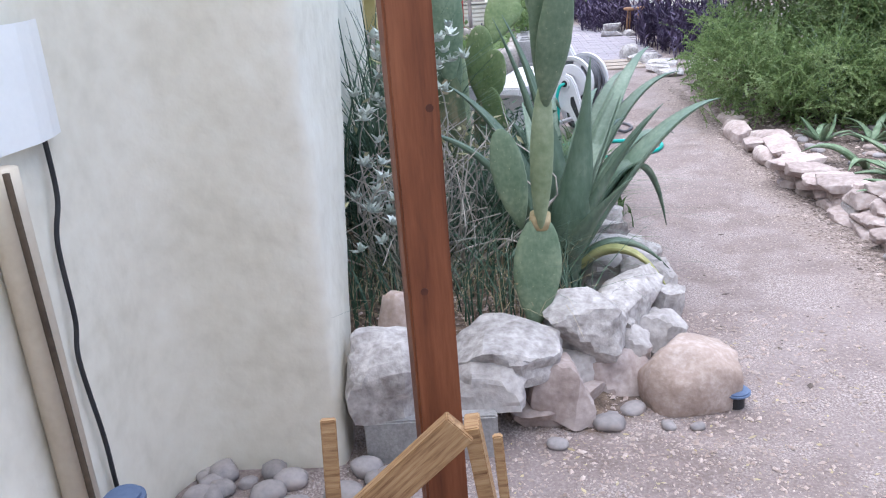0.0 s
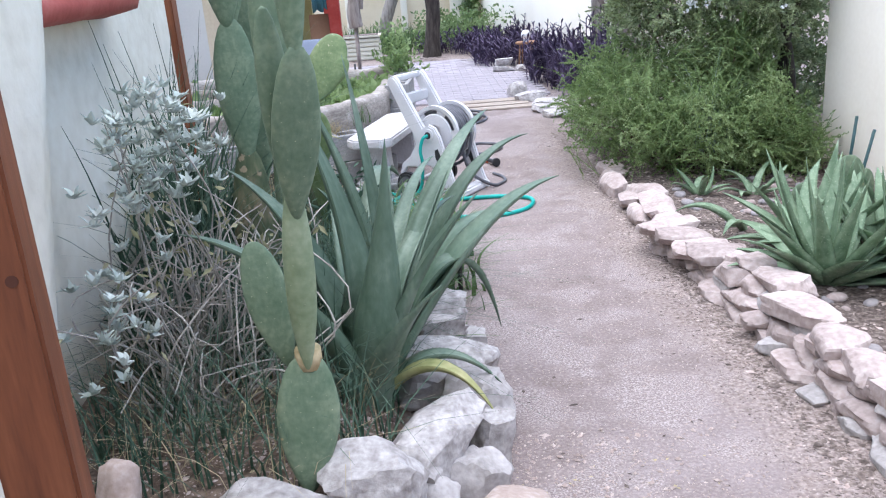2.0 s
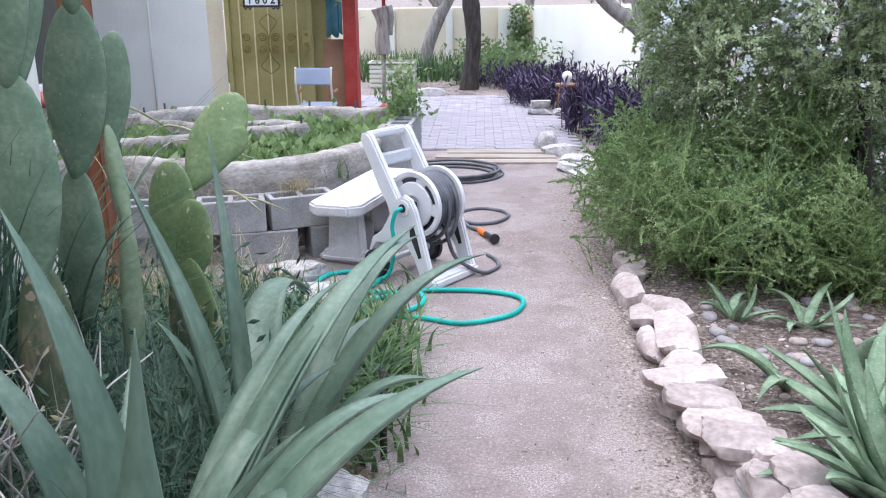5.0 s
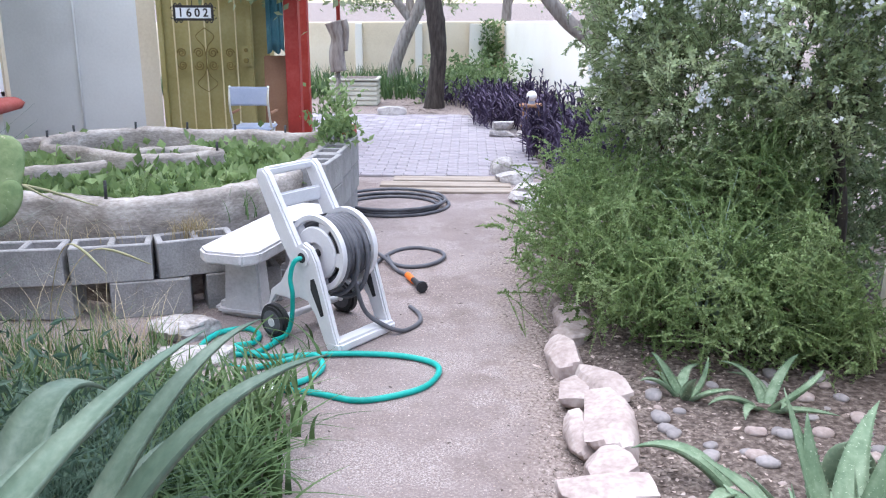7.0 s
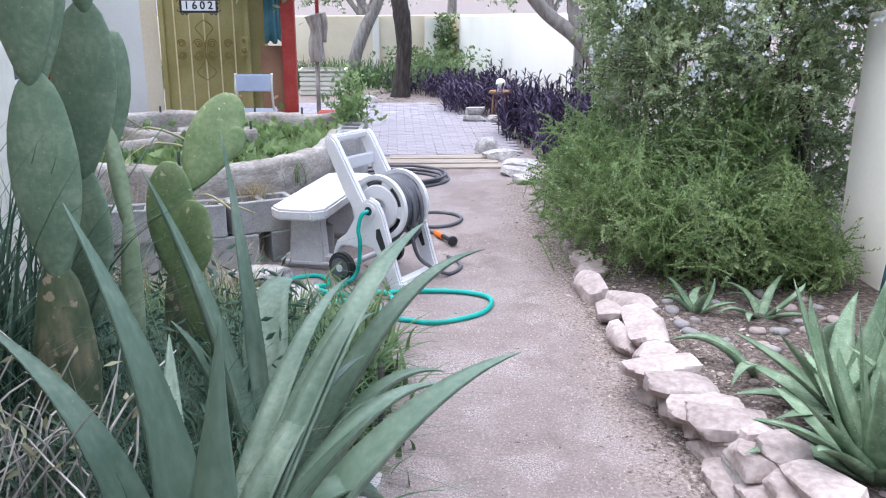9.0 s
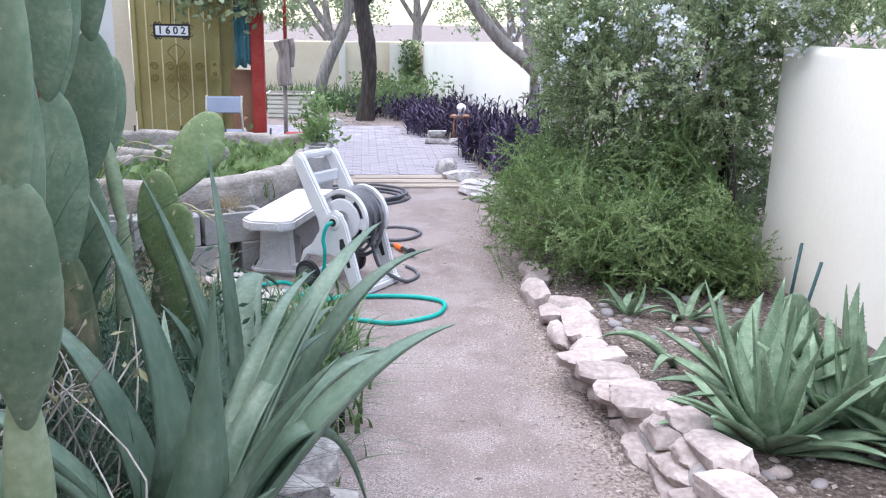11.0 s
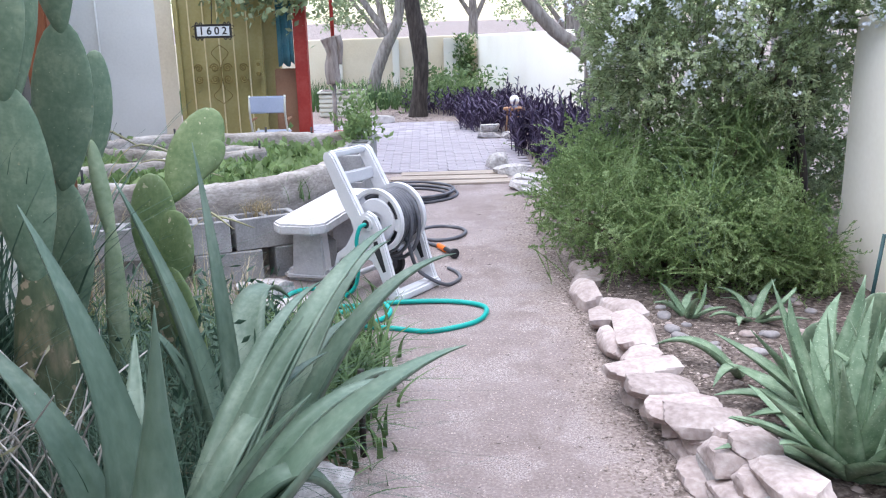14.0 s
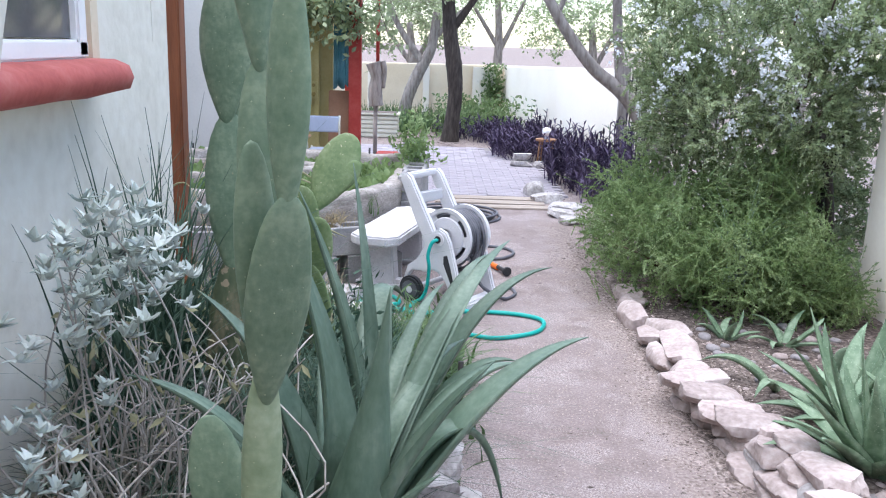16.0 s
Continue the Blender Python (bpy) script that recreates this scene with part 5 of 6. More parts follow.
stone("flagstone", (0.86, 6.55, 0.0), (0.36, 0.28, 0.10), STONE_PALE, 62, "pale flat stone in the weeds", -20, group=ROCKS)
stone("flagstone", (1.05, 6.42, 0.0), (0.26, 0.2, 0.06), STONE, 63, "flat stone under the hose", 10, group=ROCKS)
stone("stump", (0.47, 2.98, 0.22), (0.10, 0.09, 0.22), BOULDER, 64, "short weathered stump at the foot of the wall", 0, (-12, 8), "", 0.6, 0.05, "stump")
valve = thing("valve_cap", (1.565, 2.985, 0.0), "round blue-grey irrigation cap in the dirt", "valve cap")
part("stem", cyl_bm(0.028, 0.05, 20, (0, 0, 0.02), "Z", 0.004), BLACK, valve)
part("disc", cyl_bm(0.046, 0.014, 28, (0, 0, 0.05), "Z", 0.005), BLUE, valve)
part("nub", cyl_bm(0.014, 0.012, 14, (0, 0, 0.062), "Z", 0.003), BLACK, valve)
for i, (x, y, s) in enumerate(((1.15, 2.88, 0.075), (1.235, 2.965, 0.065), (1.16, 2.93, 0.05), (1.33, 2.87, 0.04), (0.98, 2.78, 0.05), (1.42, 2.86, 0.035))):
    stone("pebble", (x, y, -0.006), (s * 1.3, s, s * 0.6), PEBBLE, 70 + i, "smooth grey pebble on the dirt", 40 * i, round_=0.9, rough=0.03, cuts=3, group="pebbles by the boulder")
rnd = random.Random(77)
for i in range(26):
    x, y = rnd.uniform(-0.1, 0.5), rnd.uniform(2.45, 2.68)
    s = rnd.uniform(0.04, 0.085)
    stone("river_stone", (x, y, -0.008), (s * 1.3, s, s * 0.7), PEBBLE, 100 + i, "smooth river stone at the foot of the buttress", rnd.uniform(0, 180), round_=0.9, rough=0.03, cuts=3, group="river stones by the wall")

# ---- stone edging along the path ----
EDGE = "dry-laid stones edging the bed"
rnd = random.Random(202)
for course in range(4):
    y = 3.05 + 0.07 * course
    while y < 4.95 - 0.05 * course:
        top = course == 3
        ln = rnd.uniform(0.16, 0.36) if top or rnd.random() < 0.4 else rnd.uniform(0.11, 0.22)
        dp, ht = rnd.uniform(0.14, 0.2), rnd.uniform(0.05, 0.075)
        x = 2.60 + 0.04 * max(0, 3.9 - y) + 0.03 * course + rnd.uniform(-0.03, 0.03)
        if not (top and rnd.random() < 0.15):
            stone("edging_stone", (x + 0.03, y + ln / 2, -0.015 + 0.05 * course), (dp, ln * 1.06, ht), STONE if rnd.random() < 0.8 else STONE_GREY, 200 + int(y * 100) + course, "pinkish flat slab in the dry-laid edging", rnd.uniform(-18, 18) if top else rnd.uniform(-9, 9), (rnd.uniform(-4, 4), rnd.uniform(-7, 4)), EDGE, round_=0.12, rough=0.07)
        y += ln * rnd.uniform(0.95, 1.05)
for i, (x, y, z, t) in enumerate(((2.53, 5.42, 0.11, 4), (2.56, 5.24, 0.105, -5), (2.60, 5.08, 0.09, 8), (2.63, 4.95, 0.11, -14))):
    stone("edging_stone", (x, y, z), (0.29 - 0.02 * (i % 2), 0.19, 0.062), STONE, 250 + i, "flat slab laid crosswise on the edging", t, (rnd.uniform(-4, 4), rnd.uniform(-5, 5)), EDGE, round_=0.05, rough=0.04)
    for low in (0.0, 0.055):
        stone("edging_stone", (x + rnd.uniform(0.0, 0.04), y, low - 0.008), (0.2, 0.19, 0.062), STONE, 270 + 2 * i + int(low * 100), "pinkish slab under a crosswise one", rnd.uniform(-15, 15), (0, 0), EDGE, round_=0.05, rough=0.05)
far_stones = [(2.60, 5.66, 0.16, 0.26, 0.13, 4), (2.66, 5.98, 0.18, 0.42, 0.14, -8), (2.54, 5.95, 0.12, 0.3, 0.10, 6), (2.66, 6.34, 0.17, 0.36, 0.12, 14), (2.55, 6.32, 0.12, 0.26, 0.08, -8), (2.54, 6.66, 0.15, 0.3, 0.12, 6), (2.60, 6.95, 0.2, 0.18, 0.09, 25), (2.64, 7.2, 0.18, 0.25, 0.07, 0)]
for i, (x, y, sx, sy, sz, t) in enumerate(far_stones):
    stone("edging_stone", (x, y, -0.005), (sx, sy, sz), STONE, 260 + i, "pale pinkish edging stone leaning in the mulch", t, (rnd.uniform(-6, 6), rnd.uniform(-22, 4)), EDGE, round_=0.08, rough=0.06)
for i, (x, y, sx, sy, sz, t, lab) in enumerate(((2.50, 13.35, 0.30, 0.18, 0.10, 0, "pale brick-like stone by the patio"), (2.51, 13.37, 0.26, 0.16, 0.10, 8, "pale stone stacked on another"), (2.75, 13.3, 0.16, 0.14, 0.1, 20, "small pale stone by the patio"), (2.42, 11.05, 0.22, 0.2, 0.18, 10, "upright stone by the patio edge"), (2.52, 10.72, 0.34, 0.24, 0.10, -8, "flat stone by the patio edge"), (2.66, 10.35, 0.40, 0.26, 0.08, 12, "flat stone at the path's end"), (2.58, 9.95, 0.3, 0.24, 0.08, -10, "flat stone at the path's end"), (2.64, 9.6, 0.24, 0.2, 0.08, 30, "flat stone at the path's end"), (1.02, 15.3, 0.4, 0.26, 0.14, 0, "dark rock at the patio's back edge"))):
    stone("garden_stone", (x, y, 0.095 if i == 1 else -0.004), (sx, sy, sz), STONE_PALE if i < 8 else STONE_GREY, 300 + i, lab, t, group="stones by the patio", round_=0.25, rough=0.08)

# loose pebbles, chips and gravel
for i in range(120):
    x, y = rnd.uniform(2.78, 3.7), rnd.uniform(3.4, 6.5)
    s = rnd.uniform(0.022, 0.065)
    stone("river_stone", (x, y, ground_z(x, y) - 0.008), (s * 1.35, s, s * 0.6), PEBBLE if i % 3 else STONE, 340 + i, "smooth river stone in the mulch", rnd.uniform(0, 180), round_=0.9, rough=0.03, cuts=2, group="river stones in the mulch")


def scatter(name, count, region, lo, hi, mat, label, flat=0.6, seed=1):
    rnd = random.Random(seed)
    v, f = [], []
    for _ in range(count):
        x, y = region(rnd)
        s = rnd.uniform(lo, hi) * (0.5 + rnd.random() ** 3)
        z, a = ground_z(x, y) + s * flat * 0.2, rnd.uniform(0, 6.28)
        c, q = math.cos(a), math.sin(a)
        b = len(v)
        e = rnd.uniform(1, 2.2) if flat < 0.5 else rnd.uniform(1, 1.5)
        for dx, dy, dz in ((e, 0.1, 0), (0.1, 0.8, 0.1), (-e, -0.1, 0), (-0.1, -0.8, 0), (0, 0.1, flat)):
            v.append((x + s * (dx * c - dy * q), y + s * (dx * q + dy * c), z + s * dz))
        f.extend([(b, b + 1, b + 4), (b + 1, b + 2, b + 4), (b + 2, b + 3, b + 4), (b + 3, b, b + 4)])
    return tagged(mesh_object(name, v, f, mat), label, name.replace("_", " "), kind="stuff")


scatter("gravel", 42000, lambda r: (1.3 + 1.25 * r.random() if r.random() < 0.7 else r.uniform(0.4, 2.5), r.uniform(1.6, 8.5)), 0.0012, 0.0038, GRAVEL, "fine gravel on the dirt path", 0.7, 2)
scatter("straw_bits", 500, lambda r: (r.uniform(0.75, 2.1), r.uniform(2.2, 3.5)), 0.003, 0.008, STRAW, "dry straw bits scattered on the dirt", 0.15, 11)
scatter("gravel", 9000, lambda r: (r.gauss(1.2, 0.5), r.uniform(2.0, 3.7)), 0.002, 0.009, GRAVEL, "coarse gravel by the boulder", 0.7, 3)
scatter("gravel", 1700, lambda r: (2.4 + abs(r.gauss(0.2, 0.6)), r.uniform(3.0, 7.2)), 0.003, 0.012, GRAVEL, "pale chips among the mulch", 0.4, 8)
scatter("mulch", 20000, lambda r: (2.45 + abs(r.gauss(0.2, 0.6)), r.uniform(3.0, 8.8)), 0.005, 0.014, CHIPS, "bark mulch in the bed", 0.25, 4)
scatter("leaf_litter", 9000, lambda r: (2.54 - abs(r.gauss(0, 0.13)), r.uniform(3.0, 9.5)), 0.0015, 0.0055, CHIPS, "dry leaf litter along the edging", 0.25, 5)
scatter("leaf_litter", 260, lambda r: (r.uniform(1.3, 2.5), r.uniform(3.0, 10.0)), 0.004, 0.010, CHIPS, "dry leaves scattered on the path", 0.3, 6)
scatter("leaf_litter", 900, lambda r: (r.gauss(1.2, 0.5), r.uniform(14.8, 18.0)), 0.01, 0.03, CHIPS, "dry leaves under the tree", 0.3, 7)


# ---- prickly pears ----
def prickly_pear(name, label, pads, skin=PEAR):
    """pads: base, tip, width, thickness, degrees by which its face turns from the path's start, and 0 plain, 1 corky, 2 pale stem."""
    first = Vector(pads[0][0])
    c = thing(name, tuple(first), label, "cactus")
    for i, (a, b, w, th, face, old) in enumerate(pads):
        a, b = Vector(a), Vector(b)
        d = (b - a)
        h = d.length
        zax = d.normalized()
        yax = Matrix.Rotation(radians(face), 3, zax) @ Vector((0, -1, 0))
        yax = (yax - zax * yax.dot(zax)).normalized()
        xax = yax.cross(zax)
        m = Matrix((xax, yax, zax)).transposed().to_4x4()
        m.translation = a - first
        p = part("pad", pad_bm(h * 1.03, w, th, i + len(pads), 0.6 if old else 0.4), (skin, PEAR_OLD, PEAR_STEM)[old], c, ("", "brown corky lower stem", "pale yellow-green narrow stem")[old], True)
        p.matrix_local = m
        if old != 1:
            vv, ff = dots_on_pad(h, w, th, i)
            tagged(mesh_object("areoles", vv, ff, SPINE, p), kind="stuff")
    return c


prickly_pear("prickly_pear", "tall narrow-padded prickly pear cactus", [
    ((0.935, 3.10, 0.24), (0.965, 3.15, 0.61), 0.165, 0.055, 8, 0),
    ((0.965, 3.14, 0.57), (0.99, 3.11, 1.05), 0.078, 0.06, 20, 2),
    ((0.99, 3.11, 0.97), (1.05, 3.02, 1.37), 0.115, 0.045, 24, 0),
    ((0.985, 3.13, 1.0), (0.985, 3.05, 1.45), 0.085, 0.04, 40, 0),
    ((1.045, 3.03, 1.33), (1.055, 3.02, 1.72), 0.085, 0.045, -30, 0),
    ((0.99, 3.16, 1.15), (0.97, 3.22, 1.58), 0.10, 0.045, 10, 0),
    ((0.97, 3.22, 1.54), (0.94, 3.22, 1.98), 0.09, 0.045, 25, 0),
    ((1.055, 3.02, 1.69), (1.075, 3.02, 2.1), 0.095, 0.045, 10, 0),
    ((0.91, 3.20, 0.56), (0.85, 3.24, 0.885), 0.118, 0.04, 15, 0),
])
prickly_pear("prickly_pear", "old tall prickly pear with a corky trunk", [
    ((0.60, 4.44, 0.10), (0.635, 4.40, 0.90), 0.17, 0.14, 10, 1),
    ((0.635, 4.40, 0.84), (0.635, 4.40, 1.375), 0.165, 0.06, 12, 0),
    ((0.625, 4.40, 1.34), (0.635, 4.39, 1.80), 0.17, 0.06, -6, 0),
    ((0.64, 4.42, 1.34), (0.69, 4.46, 1.74), 0.10, 0.06, 40, 0),
    ((0.635, 4.39, 1.76), (0.64, 4.38, 2.25), 0.17, 0.06, 10, 0),
    ((0.60, 4.68, 0.62), (0.617, 4.70, 1.09), 0.155, 0.055, -10, 0),
    ((0.617, 4.70, 1.05), (0.668, 4.70, 1.535), 0.175, 0.055, 8, 0),
    ((0.668, 4.70, 1.50), (0.65, 4.70, 2.0), 0.165, 0.055, 0, 0),
    ((0.62, 4.93, 1.08), (0.65, 4.98, 1.45), 0.11, 0.045, 30, 0),
    ((0.66, 4.82, 0.25), (0.68, 4.85, 0.92), 0.07, 0.05, 30, 2),
    ((0.68, 4.85, 0.86), (0.63, 4.91, 1.18), 0.06, 0.045, 60, 2),
])
prickly_pear("prickly_pear", "broad-padded prickly pear with pale scars", [
    ((0.80, 5.06, 0.05), (0.765, 5.02, 0.70), 0.14, 0.1, 0, 1),
    ((0.755, 5.02, 0.66), (0.77, 5.01, 1.05), 0.165, 0.05, 0, 0),
    ((0.78, 5.02, 0.62), (0.845, 4.99, 0.93), 0.16, 0.05, -12, 0),
    ((0.815, 5.04, 0.95), (0.945, 5.2, 1.24), 0.18, 0.05, -8, 0),
    ((0.88, 5.1, 1.02), (0.98, 5.14, 1.14), 0.09, 0.04, 0, 0),
    ((0.86, 5.03, 0.20), (0.80, 4.99, 0.74), 0.17, 0.05, -20, 0),
], PEAR_LIGHT)


joint = part("cactus_joint", cyl_bm(0.036, 0.075, 20, (0, 0, 0), "Z", 0.014, 0.033), material("tan cork", [(0.22, 0.19, 0.09), (0.38, 0.30, 0.17), (0.50, 0.41, 0.26)], 14, 0.85, 0.5, 60), smooth=True)
joint.matrix_world = pose(0.967, 3.16, 0.605, 8, 3, 0)
tagged(joint, "tan corky joint between two cactus pads", "cactus joint")


# ---- agaves and aloes ----
def rosette(name, at, label, leaves, mat, category, teeth, thick=0.022, n=18):
    r = thing(name, at, label, category)
    o = Vector(at)
    for tip, lift, width, dry in leaves:
        t = Vector(tip) - o
        flat = Vector((t.x, t.y, 0))
        lift = (lift[0], lift[1], lift[2] + 0.2 * flat.length)
        out = flat.normalized() * 0.035 if flat.length > 0.01 else Vector((0, 0, 0))
        v, f = blade_data(out, t, lift, width, thick, n=n, teeth=0.004 if not dry else 0, fat=0.5, gutter=0.56)
        mesh_object("leaf", v, f, AGAVE_DRY if dry else mat, r, "yellowing leaf" if dry else "", True)
    return r


big_agave = rosette("agave", (1.05, 3.74, 0.17), "large blue-green agave with long arching leaves", [
    ((1.76, 4.08, 0.79), (0.02, -0.06, 0.17), 0.13, False),
    ((1.57, 4.69, 0.94), (0.02, -0.05, 0.15), 0.112, False),
    ((0.88, 3.85, 1.20), (0.17, -0.02, -0.02), 0.145, False),
    ((0.64, 3.95, 0.94), (0.14, 0, 0.10), 0.116, False),
    ((0.55, 3.62, 0.82), (0.10, -0.05, 0.17), 0.104, False),
        ((1.452, 3.68, 0.86), (-0.06, -0.06, 0.05), 0.13, False),
    ((1.40, 4.34, 0.68), (-0.04, -0.12, 0.16), 0.096, False),
    ((1.52, 3.94, 0.30), (0.10, 0.02, 0.60), 0.096, False),
    ((1.32, 3.50, 0.64), (-0.05, -0.08, 0.02), 0.13, False),
    ((0.80, 3.48, 0.76), (0.06, -0.02, 0.02), 0.12, False),
    ((1.46, 3.56, 0.17), (0.03, 0, 0.20), 0.068, True),
    ((1.50, 3.74, 0.18), (0, 0, 0.18), 0.064, False),
    ((0.86, 3.35, 0.40), (0, 0, 0.08), 0.076, False),
    ((1.62, 4.32, 0.60), (0, 0, 0.24), 0.088, False),
    ((1.46, 4.48, 0.86), (0.02, -0.05, 0.12), 0.084, False),
    ((1.34, 4.80, 0.74), (0, -0.1, 0.15), 0.08, False),
    ((0.95, 4.2, 0.8), (0, 0, 0.08), 0.08, False),
], AGAVE, "agave", 0.006)
bud = spline([(0.02, -0.02, -0.05), (0.05, -0.04, 0.22), (0.09, -0.062, 0.45), (0.115, -0.075, 0.66), (0.138, -0.087, 0.88)], 6)
tube("furled_leaf", bud, [(0.052 + 0.026 * math.sin(min(1, i / 8) * math.pi / 2) if i < 8 else 0.078 * (1 - (i - 8) / (len(bud) - 9)) ** 1.25) + 0.001 for i in range(len(bud))], AGAVE, big_agave, 14, label="tightly furled pale central leaf")
rosette("agave", (1.12, 4.45, 0.06), "second blue-green agave behind the first", [
    ((1.77, 4.97, 0.77), (-0.04, -0.02, 0.22), 0.104, False), ((1.54, 5.25, 0.75), (0, 0, 0.2), 0.088, False), ((1.0, 4.70, 1.2), (0.04, 0, 0.0), 0.068, False), ((0.84, 4.48, 1.14), (0.10, 0, 0.0), 0.128, False),
    ((1.62, 4.62, 0.50), (0, 0, 0.22), 0.088, False), ((0.86, 4.55, 0.70), (0.05, 0, 0.12), 0.088, False), ((1.46, 4.36, 0.55), (0, 0, 0.15), 0.08, False), ((1.40, 5.12, 0.5), (0, 0, 0.15), 0.08, False), ((1.18, 5.12, 0.58), (-0.14, 0.12, 0.42), 0.168, False)], AGAVE, "agave", 0.006)

def aloe(at, count, length, label, seed, mat=None, spread=(6, 80), width=0.118):
    rnd = random.Random(seed)
    leaves = []
    for i in range(count):
        a = i * 2.39996 + rnd.uniform(-0.25, 0.25)
        el = radians(spread[1] + (spread[0] - spread[1]) * (i / count) ** 0.9 + rnd.uniform(-14, 10))
        ln = length * rnd.uniform(0.8, 1.15)
        d = Vector((math.cos(a) * math.cos(el), math.sin(a) * math.cos(el), math.sin(el)))
        tip = Vector(at) + d * ln
        tip.z = max(tip.z, at[2] + 0.02)
        lift = Vector((0, 0, -0.03 if el > 0.9 else 0.07)) + Vector((d.x, d.y, 0)) * (0.07 if el > 0.7 else 0) + Vector((-d.y, d.x, 0)) * rnd.uniform(-0.13, 0.13)
        leaves.append((tuple(tip), tuple(lift), width * rnd.uniform(0.8, 1.15), False))
    r = thing("aloe", at, label, "aloe", "aloes in the bed by the wall")
    for tip, lift, w, _ in leaves:
        v, f = blade_data((0, 0, 0), Vector(tip) - Vector(at), lift, w, 0.016, n=14, teeth=0.006, gutter=0.26, fat=0.25)
        mesh_object("leaf", v, f, mat or ALOE, r, "", True)
    return r


aloe((3.04, 4.70, 0.03), 28, 0.55, "toothed green aloe rosette spotted with white", 1)
aloe((3.42, 4.80, 0.03), 24, 0.55, "toothed green aloe rosette among others", 2)
aloe((3.16, 5.12, 0.03), 18, 0.52, "toothed green aloe rosette behind others", 3)
aloe((3.62, 5.15, 0.03), 16, 0.48, "toothed green aloe rosette by the wall", 4)
aloe((3.55, 4.45, 0.03), 16, 0.45, "toothed green aloe rosette by the wall", 5)
aloe((2.98, 6.28, 0.02), 7, 0.22, "small green aloe under the bush", 6, spread=(8, 60), width=0.05)
aloe((3.28, 6.2, 0.02), 8, 0.27, "small green aloe under the bush", 7, spread=(8, 55), width=0.05)
rosette("aloe", (3.0, 5.55, 0.04), "single long green leaf lying over the mulch", [((2.66, 5.72, 0.12), (0, 0, 0.08), 0.075, False), ((2.78, 5.3, 0.1), (0, 0, 0.06), 0.06, False)], ALOE, "aloe", 0.0)
prickly_pear("prickly_pear", "low round-padded prickly pear among the aloes", [((3.42, 5.36, 0.03), (3.44, 5.37, 0.44), 0.24, 0.04, 10, False), ((3.30, 5.42, 0.03), (3.24, 5.44, 0.30), 0.18, 0.04, -5, False), ((3.55, 5.5, 0.03), (3.6, 5.5, 0.33), 0.18, 0.04, 20, False)])
for (x, y), top, tilt in (((3.80, 6.07), 0.50, 3), ((3.72, 5.77), 0.48, 7)):
    s = tube("plant_stake", [(x - 0.02 * tilt / 3, y, 0.0), (x + 0.03 * tilt / 4, y, top)], 0.009, STAKE, sides=10)
    tagged(s, "thin dark green plant stake in the bed", "stake", "plant stakes")
small_stake = tube("plant_stake", [(1.42, 5.02, 0.0), (1.425, 5.02, 0.34)], 0.013, IRON, sides=6)
tagged(small_stake, "short dark metal stake at the path's edge", "stake")


# ---- silvery sage, grasses and the tangle by the wall ----
def sage_bush():
    rnd = random.Random(4)
    s = thing("sage_bush", (0.5, 3.9, 0.2), "silvery-leaved sage bush with bare grey twigs", "shrub")
    o = Vector((0.5, 3.9, 0.2))
    tv, tf, ends, mids = [], [], [], []
    for k in range(200):
        a, rr = rnd.uniform(0, 6.28), rnd.uniform(0, 0.22)
        b = Vector((0.5 + rr * math.cos(a), 3.85 + 1.8 * rr * math.sin(a), 0.18))
        tall = rnd.random() < 0.055
        h = rnd.uniform(0.7, 1.05) if tall else rnd.uniform(0.2, 0.65)
        e = Vector((b.x + rnd.gauss(0.06, 0.15), b.y + rnd.gauss(0.0, 0.2), 0.18 + h))
        e.x = min(max(e.x, 0.22), 0.92)
        if tall:
            e = Vector((rnd.uniform(0.42, 0.68), rnd.uniform(3.42, 3.8), rnd.uniform(0.95, 1.22)))
        m = (b + e) / 2 + Vector((rnd.gauss(0, 0.11), rnd.gauss(0, 0.11), rnd.gauss(0.05, 0.08)))
        pts = spline([b - o, m - o, e - o], 5)
        tube_data(pts, [0.0045 - 0.003 * i / len(pts) for i in range(len(pts))], 5, False, tv, tf)
        mids.extend(pts[4:])
        if tall:
            ends.append(e - o)
    tagged(mesh_object("twig_tangle", tv, tf, TWIG, s), kind="stuff")
    lv, lf = [], []
    for e in ends + [Vector((0.60, 3.80, 1.16)) - o, Vector((0.42, 3.40, 0.66)) - o, Vector((0.40, 3.34, 0.58)) - o, Vector((0.44, 3.42, 0.74)) - o, Vector((0.40, 3.5, 0.95)) - o, Vector((0.5, 3.75, 1.05)) - o, Vector((0.66, 3.62, 1.2)) - o, Vector((0.72, 3.5, 1.12)) - o, Vector((0.49, 3.9, 0.99)) - o, Vector((0.62, 3.82, 1.03)) - o, Vector((0.36, 3.6, 0.62)) - o, Vector((0.34, 3.7, 0.5)) - o, Vector((0.56, 3.86, 1.12)) - o, Vector((0.5, 3.7, 0.9)) - o]:
        for q in range(5):
            c = e + Vector((rnd.gauss(0, 0.05), rnd.gauss(0, 0.05), rnd.gauss(-0.02, 0.06)))
            for k in range(9):
                a, el = k * 2.4 + rnd.random(), rnd.uniform(0.1, 1.1)
                d = Vector((math.cos(a) * math.cos(el), math.sin(a) * math.cos(el), math.sin(el)))
                blade_data(c, c + d * rnd.uniform(0.024, 0.046), (d.y * 0.01, -d.x * 0.01, rnd.uniform(-0.016, 0.012)), rnd.uniform(0.015, 0.024), 0.0012, n=6, verts=lv, faces=lf, fat=0.5, gutter=0.2)
    mesh_object("silver_leaves", lv, lf, SAGE, s)
    v, f = leaf_cloud(rnd, [p for p in mids if p.z > 0.45], 130, 0.045, 0.016, up=-0.6)
